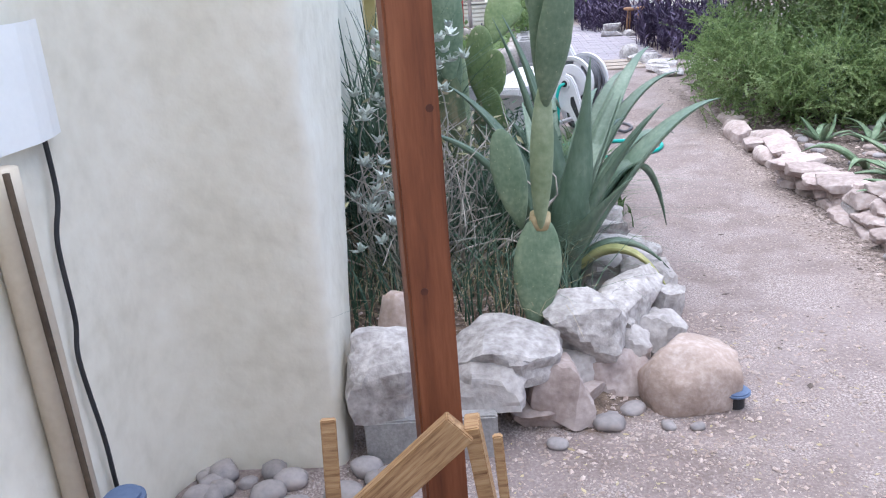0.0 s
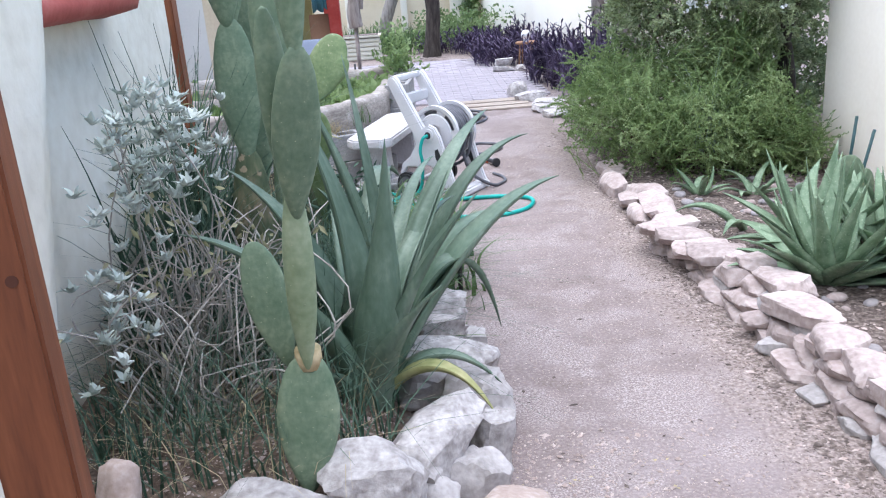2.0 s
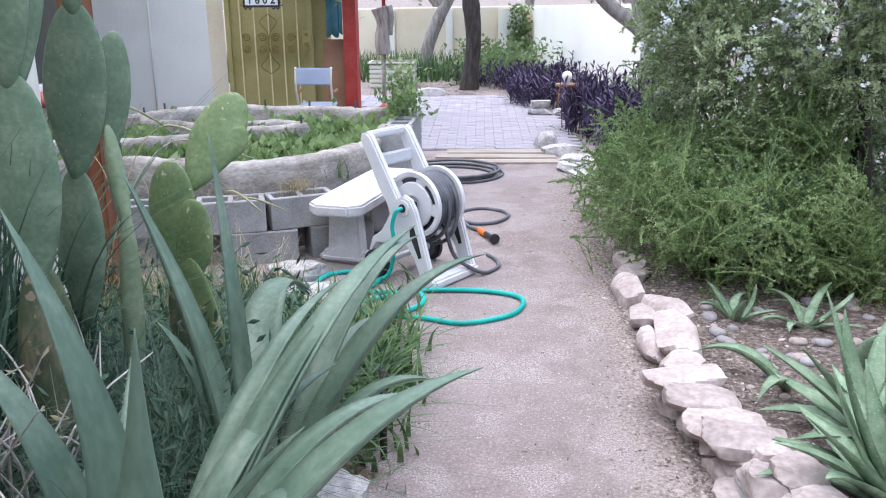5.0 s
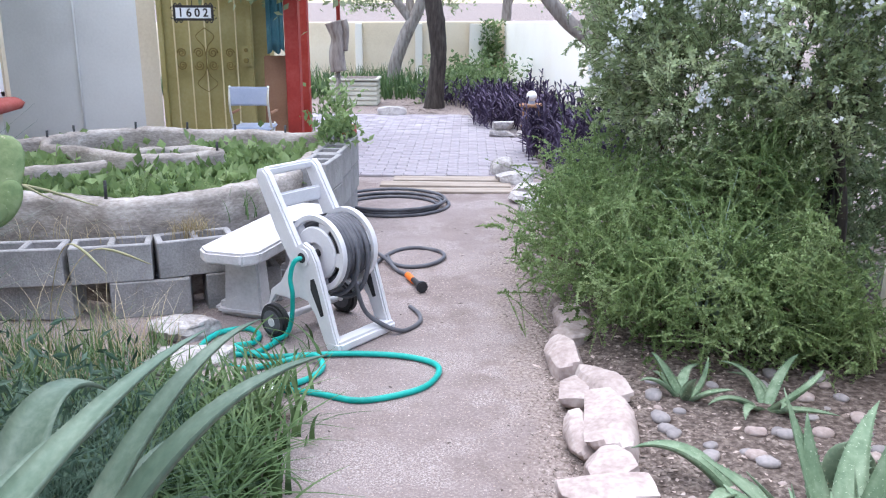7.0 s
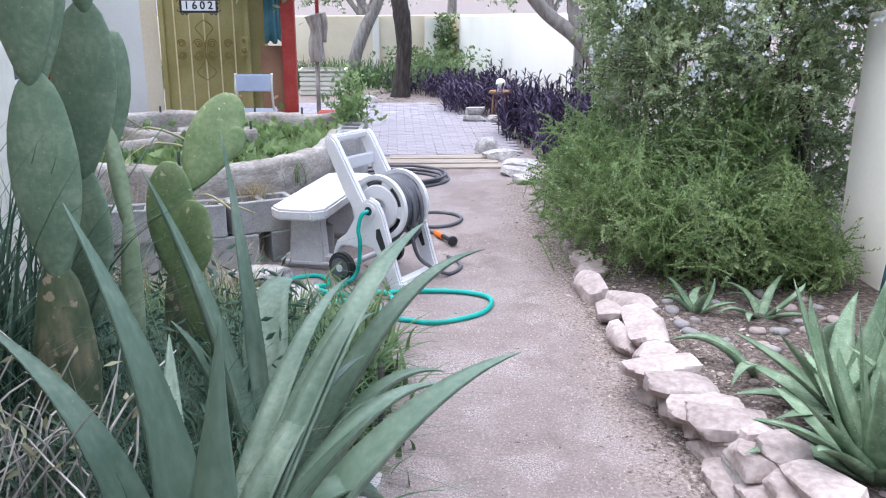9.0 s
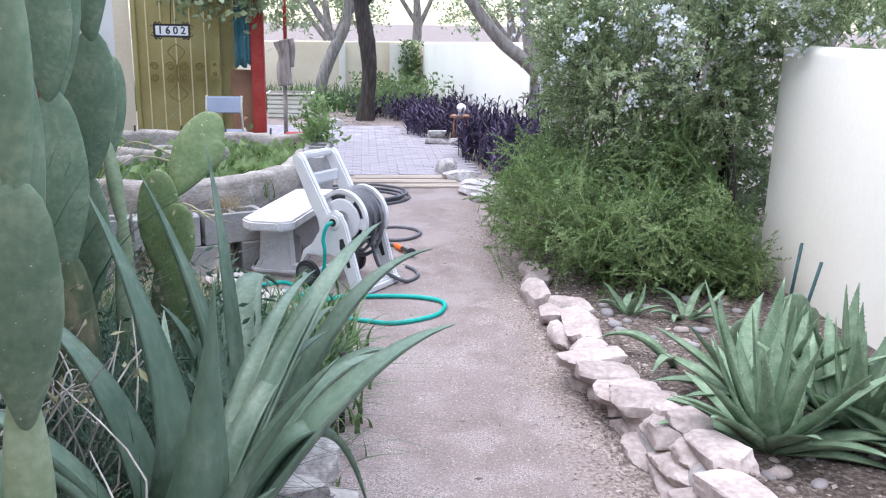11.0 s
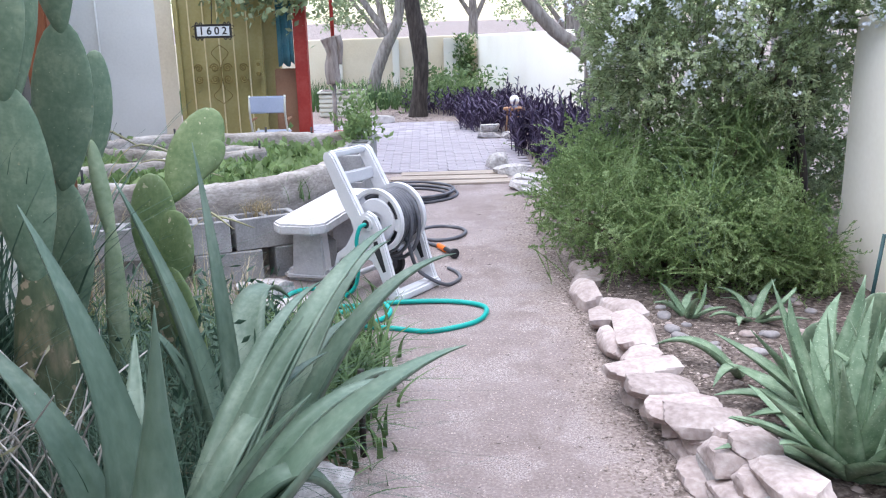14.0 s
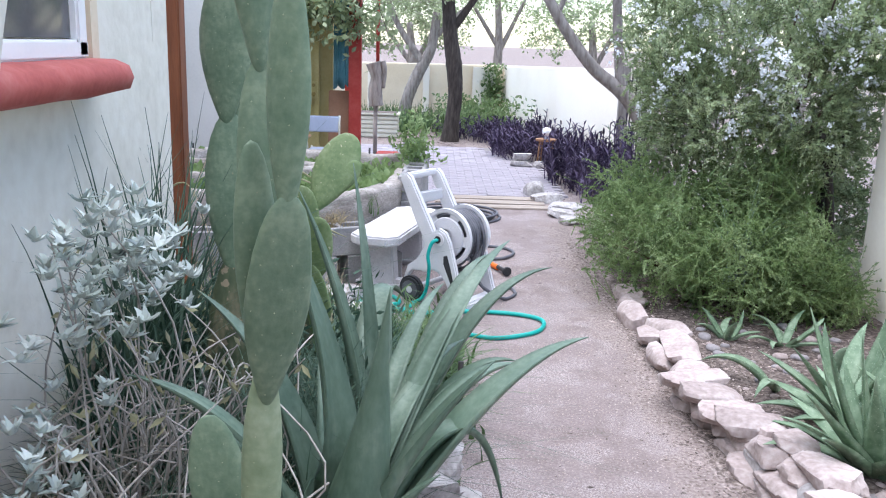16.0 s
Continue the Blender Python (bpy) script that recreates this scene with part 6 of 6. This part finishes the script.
    mesh_object("dry_leaves", v, f, SAGE_OLD, s, "tan dry leaves")
    return s


sage_bush()
rnd = random.Random(12)
spots = [(rnd.uniform(0.2, 1.15), rnd.uniform(3.1, 5.9), 0) for _ in range(4600)]
spots = [(x, y, ground_z(x, y)) for x, y, _ in spots if y > 3.95 or rnd.random() < 0.28]
v, f = grass_data(rnd, spots, 0.40, 0.008, 0.9)
tagged(mesh_object("grass", v, f, UNDER), "unkempt dark green grass in the planted bed", "grass", kind="stuff")
spots = [(rnd.uniform(0.25, 1.1), rnd.uniform(3.1, 4.8), 0) for _ in range(420)]
v, f = grass_data(rnd, [(x, y, ground_z(x, y)) for x, y, _ in spots], 0.3, 0.004, 1.2)
tagged(mesh_object("dry_grass", v, f, STRAW), "dry straw grass tangled in the bed", "grass", kind="stuff")
curls = [(rnd.uniform(0.3, 1.1), rnd.uniform(3.85, 4.9)) for _ in range(1200)]
v, f = grass_data(rnd, [(x, y, ground_z(x, y)) for x, y in curls], 0.55, 0.006, 1.5, seg=8)
tagged(mesh_object("curled_grass", v, f, UNDER), "long dark blue-green curling blades round the agave", "grass", kind="stuff")
v, f = grass_data(rnd, [(0.26 + rnd.gauss(0, 0.09), 4.7 + rnd.gauss(0, 0.22), 0.15) for _ in range(420)], 1.15, 0.016, 0.75, seg=9)
tagged(mesh_object("tall_grass", v, f, UNDER), "tall dark ornamental grass against the wall", "grass", kind="stuff")
v, f = grass_data(rnd, [(1.3 + rnd.gauss(0, 0.09), 5.6 + rnd.gauss(0, 0.4), 0.0) for _ in range(620)] + [(rnd.uniform(0.3, 1.2), rnd.uniform(5.3, 6.3), 0.0) for _ in range(900)], 0.27, 0.024, 1.1, seg=6)
tagged(mesh_object("leafy_weeds", v, f, GRASS), "broad-bladed weeds spilling on the path's edge", "weeds", kind="stuff")
v, f = grass_data(rnd, [(rnd.uniform(-0.3, 0.8), rnd.uniform(6.0, 6.9), 0.0) for _ in range(260)], 0.45, 0.005, 0.8, seg=5)
tagged(mesh_object("feather_grass", v, f, STRAW), "dry feathery grass before the block wall", "grass", kind="stuff")
v, f = grass_data(rnd, [(rnd.uniform(-0.6, 0.75), rnd.uniform(5.7, 6.75), 0.0) for _ in range(1500)], 0.26, 0.010, 0.8, seg=5)
tagged(mesh_object("green_grass", v, f, GRASS), "green grass before the block wall", "grass", kind="stuff")
v, f = leaf_cloud(rnd, [(rnd.uniform(0.2, 1.1), rnd.uniform(3.95, 5.6), 0.2 + rnd.random() * 0.36) for _ in range(600)], 2400, 0.06, 0.014, up=0.4)
tagged(mesh_object("undergrowth", v, f, UNDER), "dark leafy undergrowth in the planted bed", "undergrowth", kind="stuff")


for i, (x, y, z, dx, dy) in enumerate(((0.32, 5.7, 1.05, 0.42, 0.1), (0.25, 5.9, 0.95, 0.5, 0.2), (0.2, 5.5, 1.15, 0.3, 0.3), (0.5, 6.2, 0.7, 0.3, -0.2), (0.45, 6.4, 0.6, 0.36, 0.0), (0.1, 6.1, 0.85, -0.3, 0.2))):
    pl = thing("grass_plume", (x - dx * 0.4, y - dy * 0.4, 0.0), "thin arching pinkish grass plume", "grass", "grass plumes")
    line = spline([(0, 0, 0), (dx * 0.3, dy * 0.3, z * 0.65), (dx * 0.75, dy * 0.75, z), (dx * 1.4, dy * 1.4, z * 0.9)], 6)
    tube("stalk", line[:13], 0.002, STRAW, pl, 5)
    tube("seed_head", line[12:], [0.002, 0.0045, 0.0055, 0.0055, 0.0045, 0.003, 0.0015], SAGE_OLD, pl, 7)


# ---- bushes by the wall ----
def bush(name, at, label, lobes, sprays, leaves, leaf_len, leaf_w, mat, wood, seed, reach=(0.16, 0.34), stray=150, clusters=0, low=0.02, stems=()):
    """Arching sprays stand out of rounded, uneven lobes; small leaves sit along each spray, and stray shoots break the outline."""
    rnd = random.Random(seed)
    o = Vector(at)
    s = thing(name, at, label, "bush")
    bv, bf, tips, lv, lf = [], [], [], [], []
    total = sum(l[3] for l in lobes)

    def spray(lobe, far):
        cx, cy, cz, _, rx, ry, rz = lobe
        u = Vector((rnd.gauss(0, 1), rnd.gauss(0, 1), rnd.gauss(0.2, 1))).normalized()
        q = Vector((u.x * 2.4 + cx, u.y * 2.4 + cy, u.z * 2.4 + seed))
        shell = (0.9 + 0.5 * noise.noise(q) + 0.3 * noise.noise(q * 2.7)) * (1 - 0.3 * rnd.random() ** 2.5)
        e = Vector((cx + u.x * rx * shell, cy + u.y * ry * shell, max(low, cz + u.z * rz * shell)))
        ln = rnd.uniform(*reach) * (1.5 if far else 1)
        d = (Vector((u.x / rx, u.y / ry, u.z / rz)).normalized() * 0.8 + Vector((rnd.gauss(0, 0.6), rnd.gauss(0, 0.6), rnd.gauss(0.25, 0.5)))).normalized()
        st = e - d * ln * 0.75
        st.z = max(st.z, low)
        e = e + d * ln * (0.5 if far else 0.12)
        sag = rnd.uniform(0.0, 0.16) * ln
        pts = [st - o, st.lerp(e, 0.35) - o + Vector((0, 0, 0.25 * sag)), st.lerp(e, 0.7) - o + Vector((0, 0, 0.1 * sag)), e - o - Vector((0, 0, sag))]
        pts[3].z = max(pts[3].z, low)
        tube_data(pts, [0.0026, 0.002, 0.0015, 0.0009], 3, False, bv, bf, cap=False)
        stem_leaves(rnd, pts, int(leaves / sprays * (0.6 if far else 1)), leaf_len, leaf_w, lv, lf, 1.1)
        tips.append((pts[3], d))

    for lobe in lobes:
        for _ in range(int(sprays * lobe[3] / total)):
            spray(lobe, False)
    for _ in range(stray):
        spray(rnd.choice(lobes), True)
    tagged(mesh_object("branching", bv, bf, wood, s), kind="stuff")
    tagged(mesh_object("leaves", lv, lf, mat, s), kind="stuff")
    for k in range(14):
        lob = rnd.choice(lobes)
        e = Vector(lob[:3]) + Vector((rnd.gauss(0, 0.4) * lob[4], rnd.gauss(0, 0.4) * lob[5], rnd.gauss(0, 0.3) * lob[6])) - o
        pts = spline([(rnd.gauss(0, 0.08), rnd.gauss(0, 0.08), 0), e * 0.5 + Vector((rnd.gauss(0, 0.08), rnd.gauss(0, 0.08), 0.08)), e], 4)
        tube("limb", pts, [0.016 - 0.012 * i / len(pts) for i in range(len(pts))], STEM, s, 6)
    for foot, bend, top in stems:
        tube("stem", [p - o for p in spline([foot, bend, top], 6)], 0.028, BARK, s, 8)
    if clusters:
        outer = [t for t, d in tips if t.z > 1.15 and (d.y < 0.1 or d.x < -0.3)]
        fv, ff = [], []
        for _ in range(clusters):
            c = rnd.choice(outer)
            for _ in range(rnd.choice((1, 2, 3, 6, 11))):
                leaf_cloud(rnd, [c + Vector((rnd.gauss(0, 0.035), rnd.gauss(0, 0.035), rnd.gauss(0, 0.045)))], 8, 0.022, 0.022, fv, ff, up=0.2)
        tagged(mesh_object("blossom", fv, ff, PETAL, s, "clusters of pale lilac flowers"), kind="stuff")
    return s


bush("low_bush", (3.05, 7.2, 0.03), "spreading fine-leaved green bush over the path's edge", [
    (2.75, 7.35, 0.42, 5, 0.44, 0.72, 0.42), (3.15, 6.75, 0.34, 5, 0.48, 0.42, 0.34), (3.55, 6.75, 0.32, 4, 0.34, 0.40, 0.32), (2.9, 8.1, 0.45, 4, 0.45, 0.6, 0.45), (3.35, 7.4, 0.55, 4, 0.48, 0.48, 0.4), (3.76, 6.6, 0.2, 1, 0.2, 0.22, 0.2), (3.5, 7.2, 0.72, 3, 0.3, 0.33, 0.32), (3.62, 7.0, 0.42, 2, 0.22, 0.3, 0.32)],
    3600, 190000, 0.017, 0.0105, LEAF, SHOOT, 51, (0.16, 0.36), 200)
bush("rosemary_bush", (3.55, 7.9, 0.03), "tall grey-green bush with pale lilac flowers", [
    (3.3, 7.7, 1.15, 7, 0.53, 0.58, 0.55), (3.72, 7.25, 1.3, 7, 0.40, 0.48, 0.55), (3.2, 8.3, 1.2, 5, 0.45, 0.6, 0.55), (3.85, 7.7, 2.05, 5, 0.6, 0.7, 0.45), (3.4, 8.0, 2.1, 5, 0.55, 0.7, 0.45), (3.1, 8.6, 1.75, 4, 0.4, 0.5, 0.5), (4.0, 7.0, 1.75, 5, 0.4, 0.4, 0.4), (3.0, 7.9, 1.4, 4, 0.3, 0.4, 0.4), (4.3, 7.6, 1.6, 3, 0.5, 0.5, 0.5), (4.3, 7.8, 0.7, 4, 0.5, 0.3, 0.7), (4.0, 7.55, 0.95, 4, 0.26, 0.25, 0.55), (4.2, 7.7, 0.4, 3, 0.25, 0.25, 0.4), (4.4, 6.6, 1.85, 3, 0.5, 0.5, 0.3), (3.55, 7.6, 0.85, 3, 0.36, 0.4, 0.4)],
    6400, 200000, 0.026, 0.0115, LEAF_ROSE, GREENTWIG, 52, (0.10, 0.2), 160, 210,
    stems=(((3.86, 7.25, 0.0), (3.93, 7.22, 0.5), (3.84, 7.3, 1.15)), ((3.95, 7.3, 0.0), (3.9, 7.35, 0.6), (4.0, 7.3, 1.2))))


rnd = random.Random(58)
v, f = grass_data(rnd, [(3.2 + rnd.gauss(0, 0.05), 6.82 + rnd.gauss(0, 0.05), 0.2) for _ in range(34)], 0.62, 0.014, 0.6, seg=7)
tagged(mesh_object("strap_grass", v, f, material("blue-grey strap leaf", [(0.13, 0.19, 0.13), (0.20, 0.27, 0.20), (0.28, 0.35, 0.27)], 4, 0.6, 0.0, 8, vary=0.2)), "blue-grey strap-leaved tuft growing through the low bush", "grass", kind="stuff")


# ---- purple plants, tree and the back of the garden ----
def purple_patch():
    rnd = random.Random(61)
    v, f = [], []
    for _ in range(800):
        while True:
            y = rnd.uniform(10.7, 17.0)
            lo = 2.75 + 0.3 * math.sin(y * 2.1) - (0.95 * max(0, (y - 13.4) / 3.0)) if y > 12.9 else 2.78 + 0.15 * math.sin(y * 3)
            hi = 3.62 - 0.11 * (y - 12.5)
            x = rnd.uniform(lo, max(lo + 0.3, hi))
            if not (2.2 < x < 3.12 and 12.6 < y < 13.85):
                break
        h = rnd.uniform(0.1, 0.5) * (1.15 if y < 12.6 else 0.8) * (1.5 if x > hi - 0.3 and rnd.random() < 0.4 else 1.0)
        top = Vector((x + rnd.gauss(0, 0.06), y + rnd.gauss(0, 0.06), h))
        tube_data([(x, y, 0), tuple(Vector((x, y, 0)).lerp(top, 0.5)), tuple(top)], 0.006, 4, False, v, f, cap=False)
        for k in range(8):
            c = Vector((x, y, 0)).lerp(top, 0.35 + 0.65 * k / 7)
            a, el = k * 2.4 + rnd.random(), rnd.uniform(0.2, 1.0)
            d = Vector((math.cos(a) * math.cos(el), math.sin(a) * math.cos(el), math.sin(el)))
            blade_data(c, c + d * rnd.uniform(0.09, 0.15), (0, 0, 0.02), rnd.uniform(0.022, 0.034), 0.002, n=4, verts=v, faces=f, gutter=0.5, fat=0.4)
    return tagged(mesh_object("purple_groundcover", v, f, PURPLE), "dense purple-leaved plants before the cream wall", "groundcover", kind="stuff")


purple_patch()
lampset = thing("garden_ornament", (2.86, 13.6, 0.0), "pale glass ball on a small rust-brown stand", "ornament")
part("tray", cyl_bm(0.15, 0.03, 24, (0, 0, 0.36), "Z", 0.006), CARD, lampset)
for k in range(4):
    a = k * math.pi / 2 + 0.4
    tube("leg", [(0.13 * math.cos(a), 0.13 * math.sin(a), 0.0), (0.10 * math.cos(a), 0.10 * math.sin(a), 0.36)], 0.012, CARD, lampset, 6)
bm = bmesh.new()
bmesh.ops.create_uvsphere(bm, u_segments=20, v_segments=12, radius=0.065)
bmesh.ops.translate(bm, vec=(0, 0, 0.47), verts=bm.verts)
part("ball", bm, WHITE, lampset, "", True)
part("neck", cyl_bm(0.04, 0.05, 16, (0, 0, 0.395), "Z", 0.005), BLUEGREY, lampset)


def tree(name, at, label, trunk, limbs, bark, crown=None, mat=None, seed=1, leaves=0, leaf=(0.06, 0.025)):
    """trunk and limbs: lists of (x, y, z, radius) in the tree's own place; crown: lobes of leaves."""
    rnd = random.Random(seed)
    t = thing(name, at, label, "tree")

    def limb(nm, pts):
        line = spline([p[:3] for p in pts], 6)
        rad = [p[3] for p in pts]
        rr = []
        for i in range(len(line)):
            q = i / (len(line) - 1) * (len(rad) - 1)
            k = min(int(q), len(rad) - 2)
            rr.append((rad[k] + (rad[k + 1] - rad[k]) * (q - k)) * (1 + 0.09 * noise.noise(Vector((i * 0.7, seed, 0)))))
        return tube(nm, line, rr, bark, t, 12)
    limb("trunk", trunk)
    for l in limbs:
        limb("limb", l)
    if crown:
        tips = []
        bv, bf = [], []
        for cx, cy, cz, rx, ry, rz, n in crown:
            for _ in range(n):
                u = Vector((rnd.gauss(0, 1), rnd.gauss(0, 1), rnd.gauss(0, 1))).normalized() * rnd.random() ** 0.4
                e = Vector((cx + u.x * rx, cy + u.y * ry, cz + u.z * rz))
                s = Vector((cx, cy, cz)).lerp(e, 0.5) + Vector((rnd.gauss(0, 0.08), rnd.gauss(0, 0.08), rnd.gauss(0, 0.08)))
                tube_data([s, e], [0.007, 0.003], 3, False, bv, bf, cap=False)
                tips.extend([s.lerp(e, q) for q in (0.3, 0.6, 0.9, 1.1)])
        tagged(mesh_object("twig_tangle", bv, bf, bark, t), kind="stuff")
        v, f = leaf_cloud(rnd, tips, leaves, leaf[0], leaf[1], up=-0.1)
        mesh_object("crown", v, f, mat, t)
    return t


tree("garden_tree", (1.57, 16.3, -0.02), "dark slender tree trunk leaning a little", [(0, 0, 0, 0.17), (0.03, 0, 0.35, 0.125), (0.07, 0, 0.8, 0.12), (0.03, 0, 1.3, 0.135), (-0.05, 0, 1.8, 0.12), (-0.12, 0, 2.6, 0.10)], [[(-0.05, 0, 1.8, 0.07), (0.5, 0.1, 2.6, 0.05), (0.9, 0.2, 3.2, 0.03)], [(-0.1, 0, 2.5, 0.08), (-0.6, 0.2, 3.3, 0.04)]], BARK, [(-0.3, 0, 3.5, 1.3, 1.2, 0.6, 120), (0.9, 0.2, 3.6, 1.0, 1.0, 0.6, 90), (-0.1, -0.2, 2.55, 0.7, 0.5, 0.25, 30)], LEAF_ROSE, 2, 5000, (0.07, 0.03))
tree("wall_tree", (3.72, 10.8, 0.0), "grey forked tree leaning over the gate", [(0.15, 0, 0, 0.10), (0.0, 0, 0.5, 0.09), (-0.22, 0, 0.86, 0.085), (-0.45, 0, 1.16, 0.075), (-0.82, 0, 1.45, 0.065), (-1.2, 0, 1.94, 0.055), (-1.5, 0.1, 2.5, 0.045)], [[(-0.47, 0, 1.15, 0.06), (-0.52, 0.02, 1.5, 0.055), (-0.58, 0.02, 2.0, 0.05), (-0.62, 0.05, 2.7, 0.04)], [(-1.2, 0, 1.94, 0.03), (-1.0, 0.1, 2.4, 0.02)]], BARK_GREY, [(-1.4, 0.2, 2.9, 0.9, 0.8, 0.45, 80), (-0.5, 0.1, 3.0, 0.9, 0.8, 0.5, 80)], LEAF_ROSE, 3, 3600, (0.06, 0.025))
tree("back_tree", (0.75, 19.3, 0.0), "pale grey tree leaning before the back wall", [(-0.1, 0, 0, 0.13), (0.0, 0, 0.5, 0.12), (0.2, 0, 1.0, 0.12), (0.45, 0, 1.5, 0.10), (0.55, 0, 2.2, 0.08)], [[(0.3, 0, 1.2, 0.08), (-0.2, 0.1, 1.9, 0.06), (-0.5, 0.1, 2.6, 0.04)], [(0.5, 0, 1.7, 0.06), (1.1, 0, 2.3, 0.04)]], BARK_GREY, [(0, 0, 2.6, 1.2, 1.0, 0.6, 120), (1.2, 0.2, 2.8, 0.9, 0.9, 0.5, 80)], LEAF_ROSE, 4, 4200, (0.08, 0.035))

planter = thing("metal_planter", (-0.05, 16.45, 0.0), "cream corrugated metal garden planter", "planter", turn=0)
for k in range(5):
    part("slat", box_bm(0.74, 0.5, 0.068, (0.37, 0.25, 0.04 + k * 0.074), 0.014), GALV, planter)
part("rim", box_bm(0.78, 0.54, 0.03, (0.37, 0.25, 0.40), 0.008), GALV, planter)
part("soil", box_bm(0.68, 0.44, 0.03, (0.37, 0.25, 0.405), 0.002), CHIPS, planter, "dark soil")
log = tree("hanging_log", (0.45, 14.0, 0.72), "weathered hollow log hung from a red pole", [(0.02, 0, 0, 0.10), (0.0, 0, 0.2, 0.10), (0.02, 0, 0.4, 0.085), (-0.03, 0, 0.6, 0.11)], [[(0.1, 0, 0.25, 0.04), (0.12, 0, 0.5, 0.045), (0.09, 0, 0.62, 0.05)]], BARK_GREY)
log["category"] = "log"
hang = tube("red_pole", [(0.48, 14.02, 1.28), (0.47, 14.02, 3.2)], 0.025, RED)
tagged(hang, "thin red-painted pole above the log", "pole")
logstand = tube("log_stand", [(0.46, 14.0, 0.0), (0.46, 14.0, 0.75)], 0.03, BARK_GREY)
tagged(logstand, "thin weathered stake under the log", "stake")
rnd = random.Random(71)
v, f = grass_data(rnd, [(rnd.uniform(-3.5, 1.5), rnd.uniform(17.3, 20.0), 0) for _ in range(2600)], 0.42, 0.03, 0.5)
tagged(mesh_object("strap_leaf_plants", v, f, GRASS), "green strap-leaved plants along the back wall", "groundcover", kind="stuff")
v, f = leaf_cloud(rnd, [(rnd.gauss(2.2, 0.45), rnd.uniform(16.8, 20.0), abs(rnd.gauss(0.1, 0.22))) for _ in range(700)], 3600, 0.1, 0.05, up=0.6)
tagged(mesh_object("green_groundcover", v, f, LEAF), "light green leafy plants by the corner of the walls", "groundcover", kind="stuff")
v, f = leaf_cloud(rnd, [(2.55 + rnd.gauss(0, 0.12), 20.3, 0.3 + 0.9 * rnd.random()) for _ in range(120)], 700, 0.08, 0.05)
tagged(mesh_object("ivy", v, f, LEAF), "green ivy up the corner of the walls", "ivy", kind="stuff")

# trees and hedges beyond the walls
for i, (x, y, h, s) in enumerate(((-6.5, 25, 3.4, 1.6), (-2.8, 27, 4.2, 1.7), (0.6, 24.5, 3.0, 1.4), (3.0, 27, 4.4, 1.8), (5.2, 24, 3.2, 1.5), (7.2, 20, 3.6, 1.6), (7.0, 15.5, 3.2, 1.4), (6.6, 11.5, 3.4, 1.4), (6.4, 8.2, 3.0, 1.2), (10, 26, 4.6, 2.0))):
    tree("street_tree", (x, y, 0), "leafy desert tree beyond the garden wall", [(0, 0, 0, 0.16), (0.1, 0, h * 0.35, 0.12), (0, 0, h * 0.7, 0.07)], [[(0.08, 0, h * 0.3, 0.08), (0.5 * s, 0.2, h * 0.7, 0.04)], [(0.08, 0, h * 0.35, 0.07), (-0.55 * s, 0, h * 0.72, 0.04)]], BARK_GREY, [(0, 0, h * 0.8, s, s, s * 0.55, 110), (0.6 * s, 0, h * 0.62, s * 0.7, s * 0.7, s * 0.45, 60), (-0.6 * s, 0.1, h * 0.6, s * 0.7, s * 0.7, s * 0.45, 60)], LEAF_ROSE, 80 + i, 3200, (0.11, 0.05))
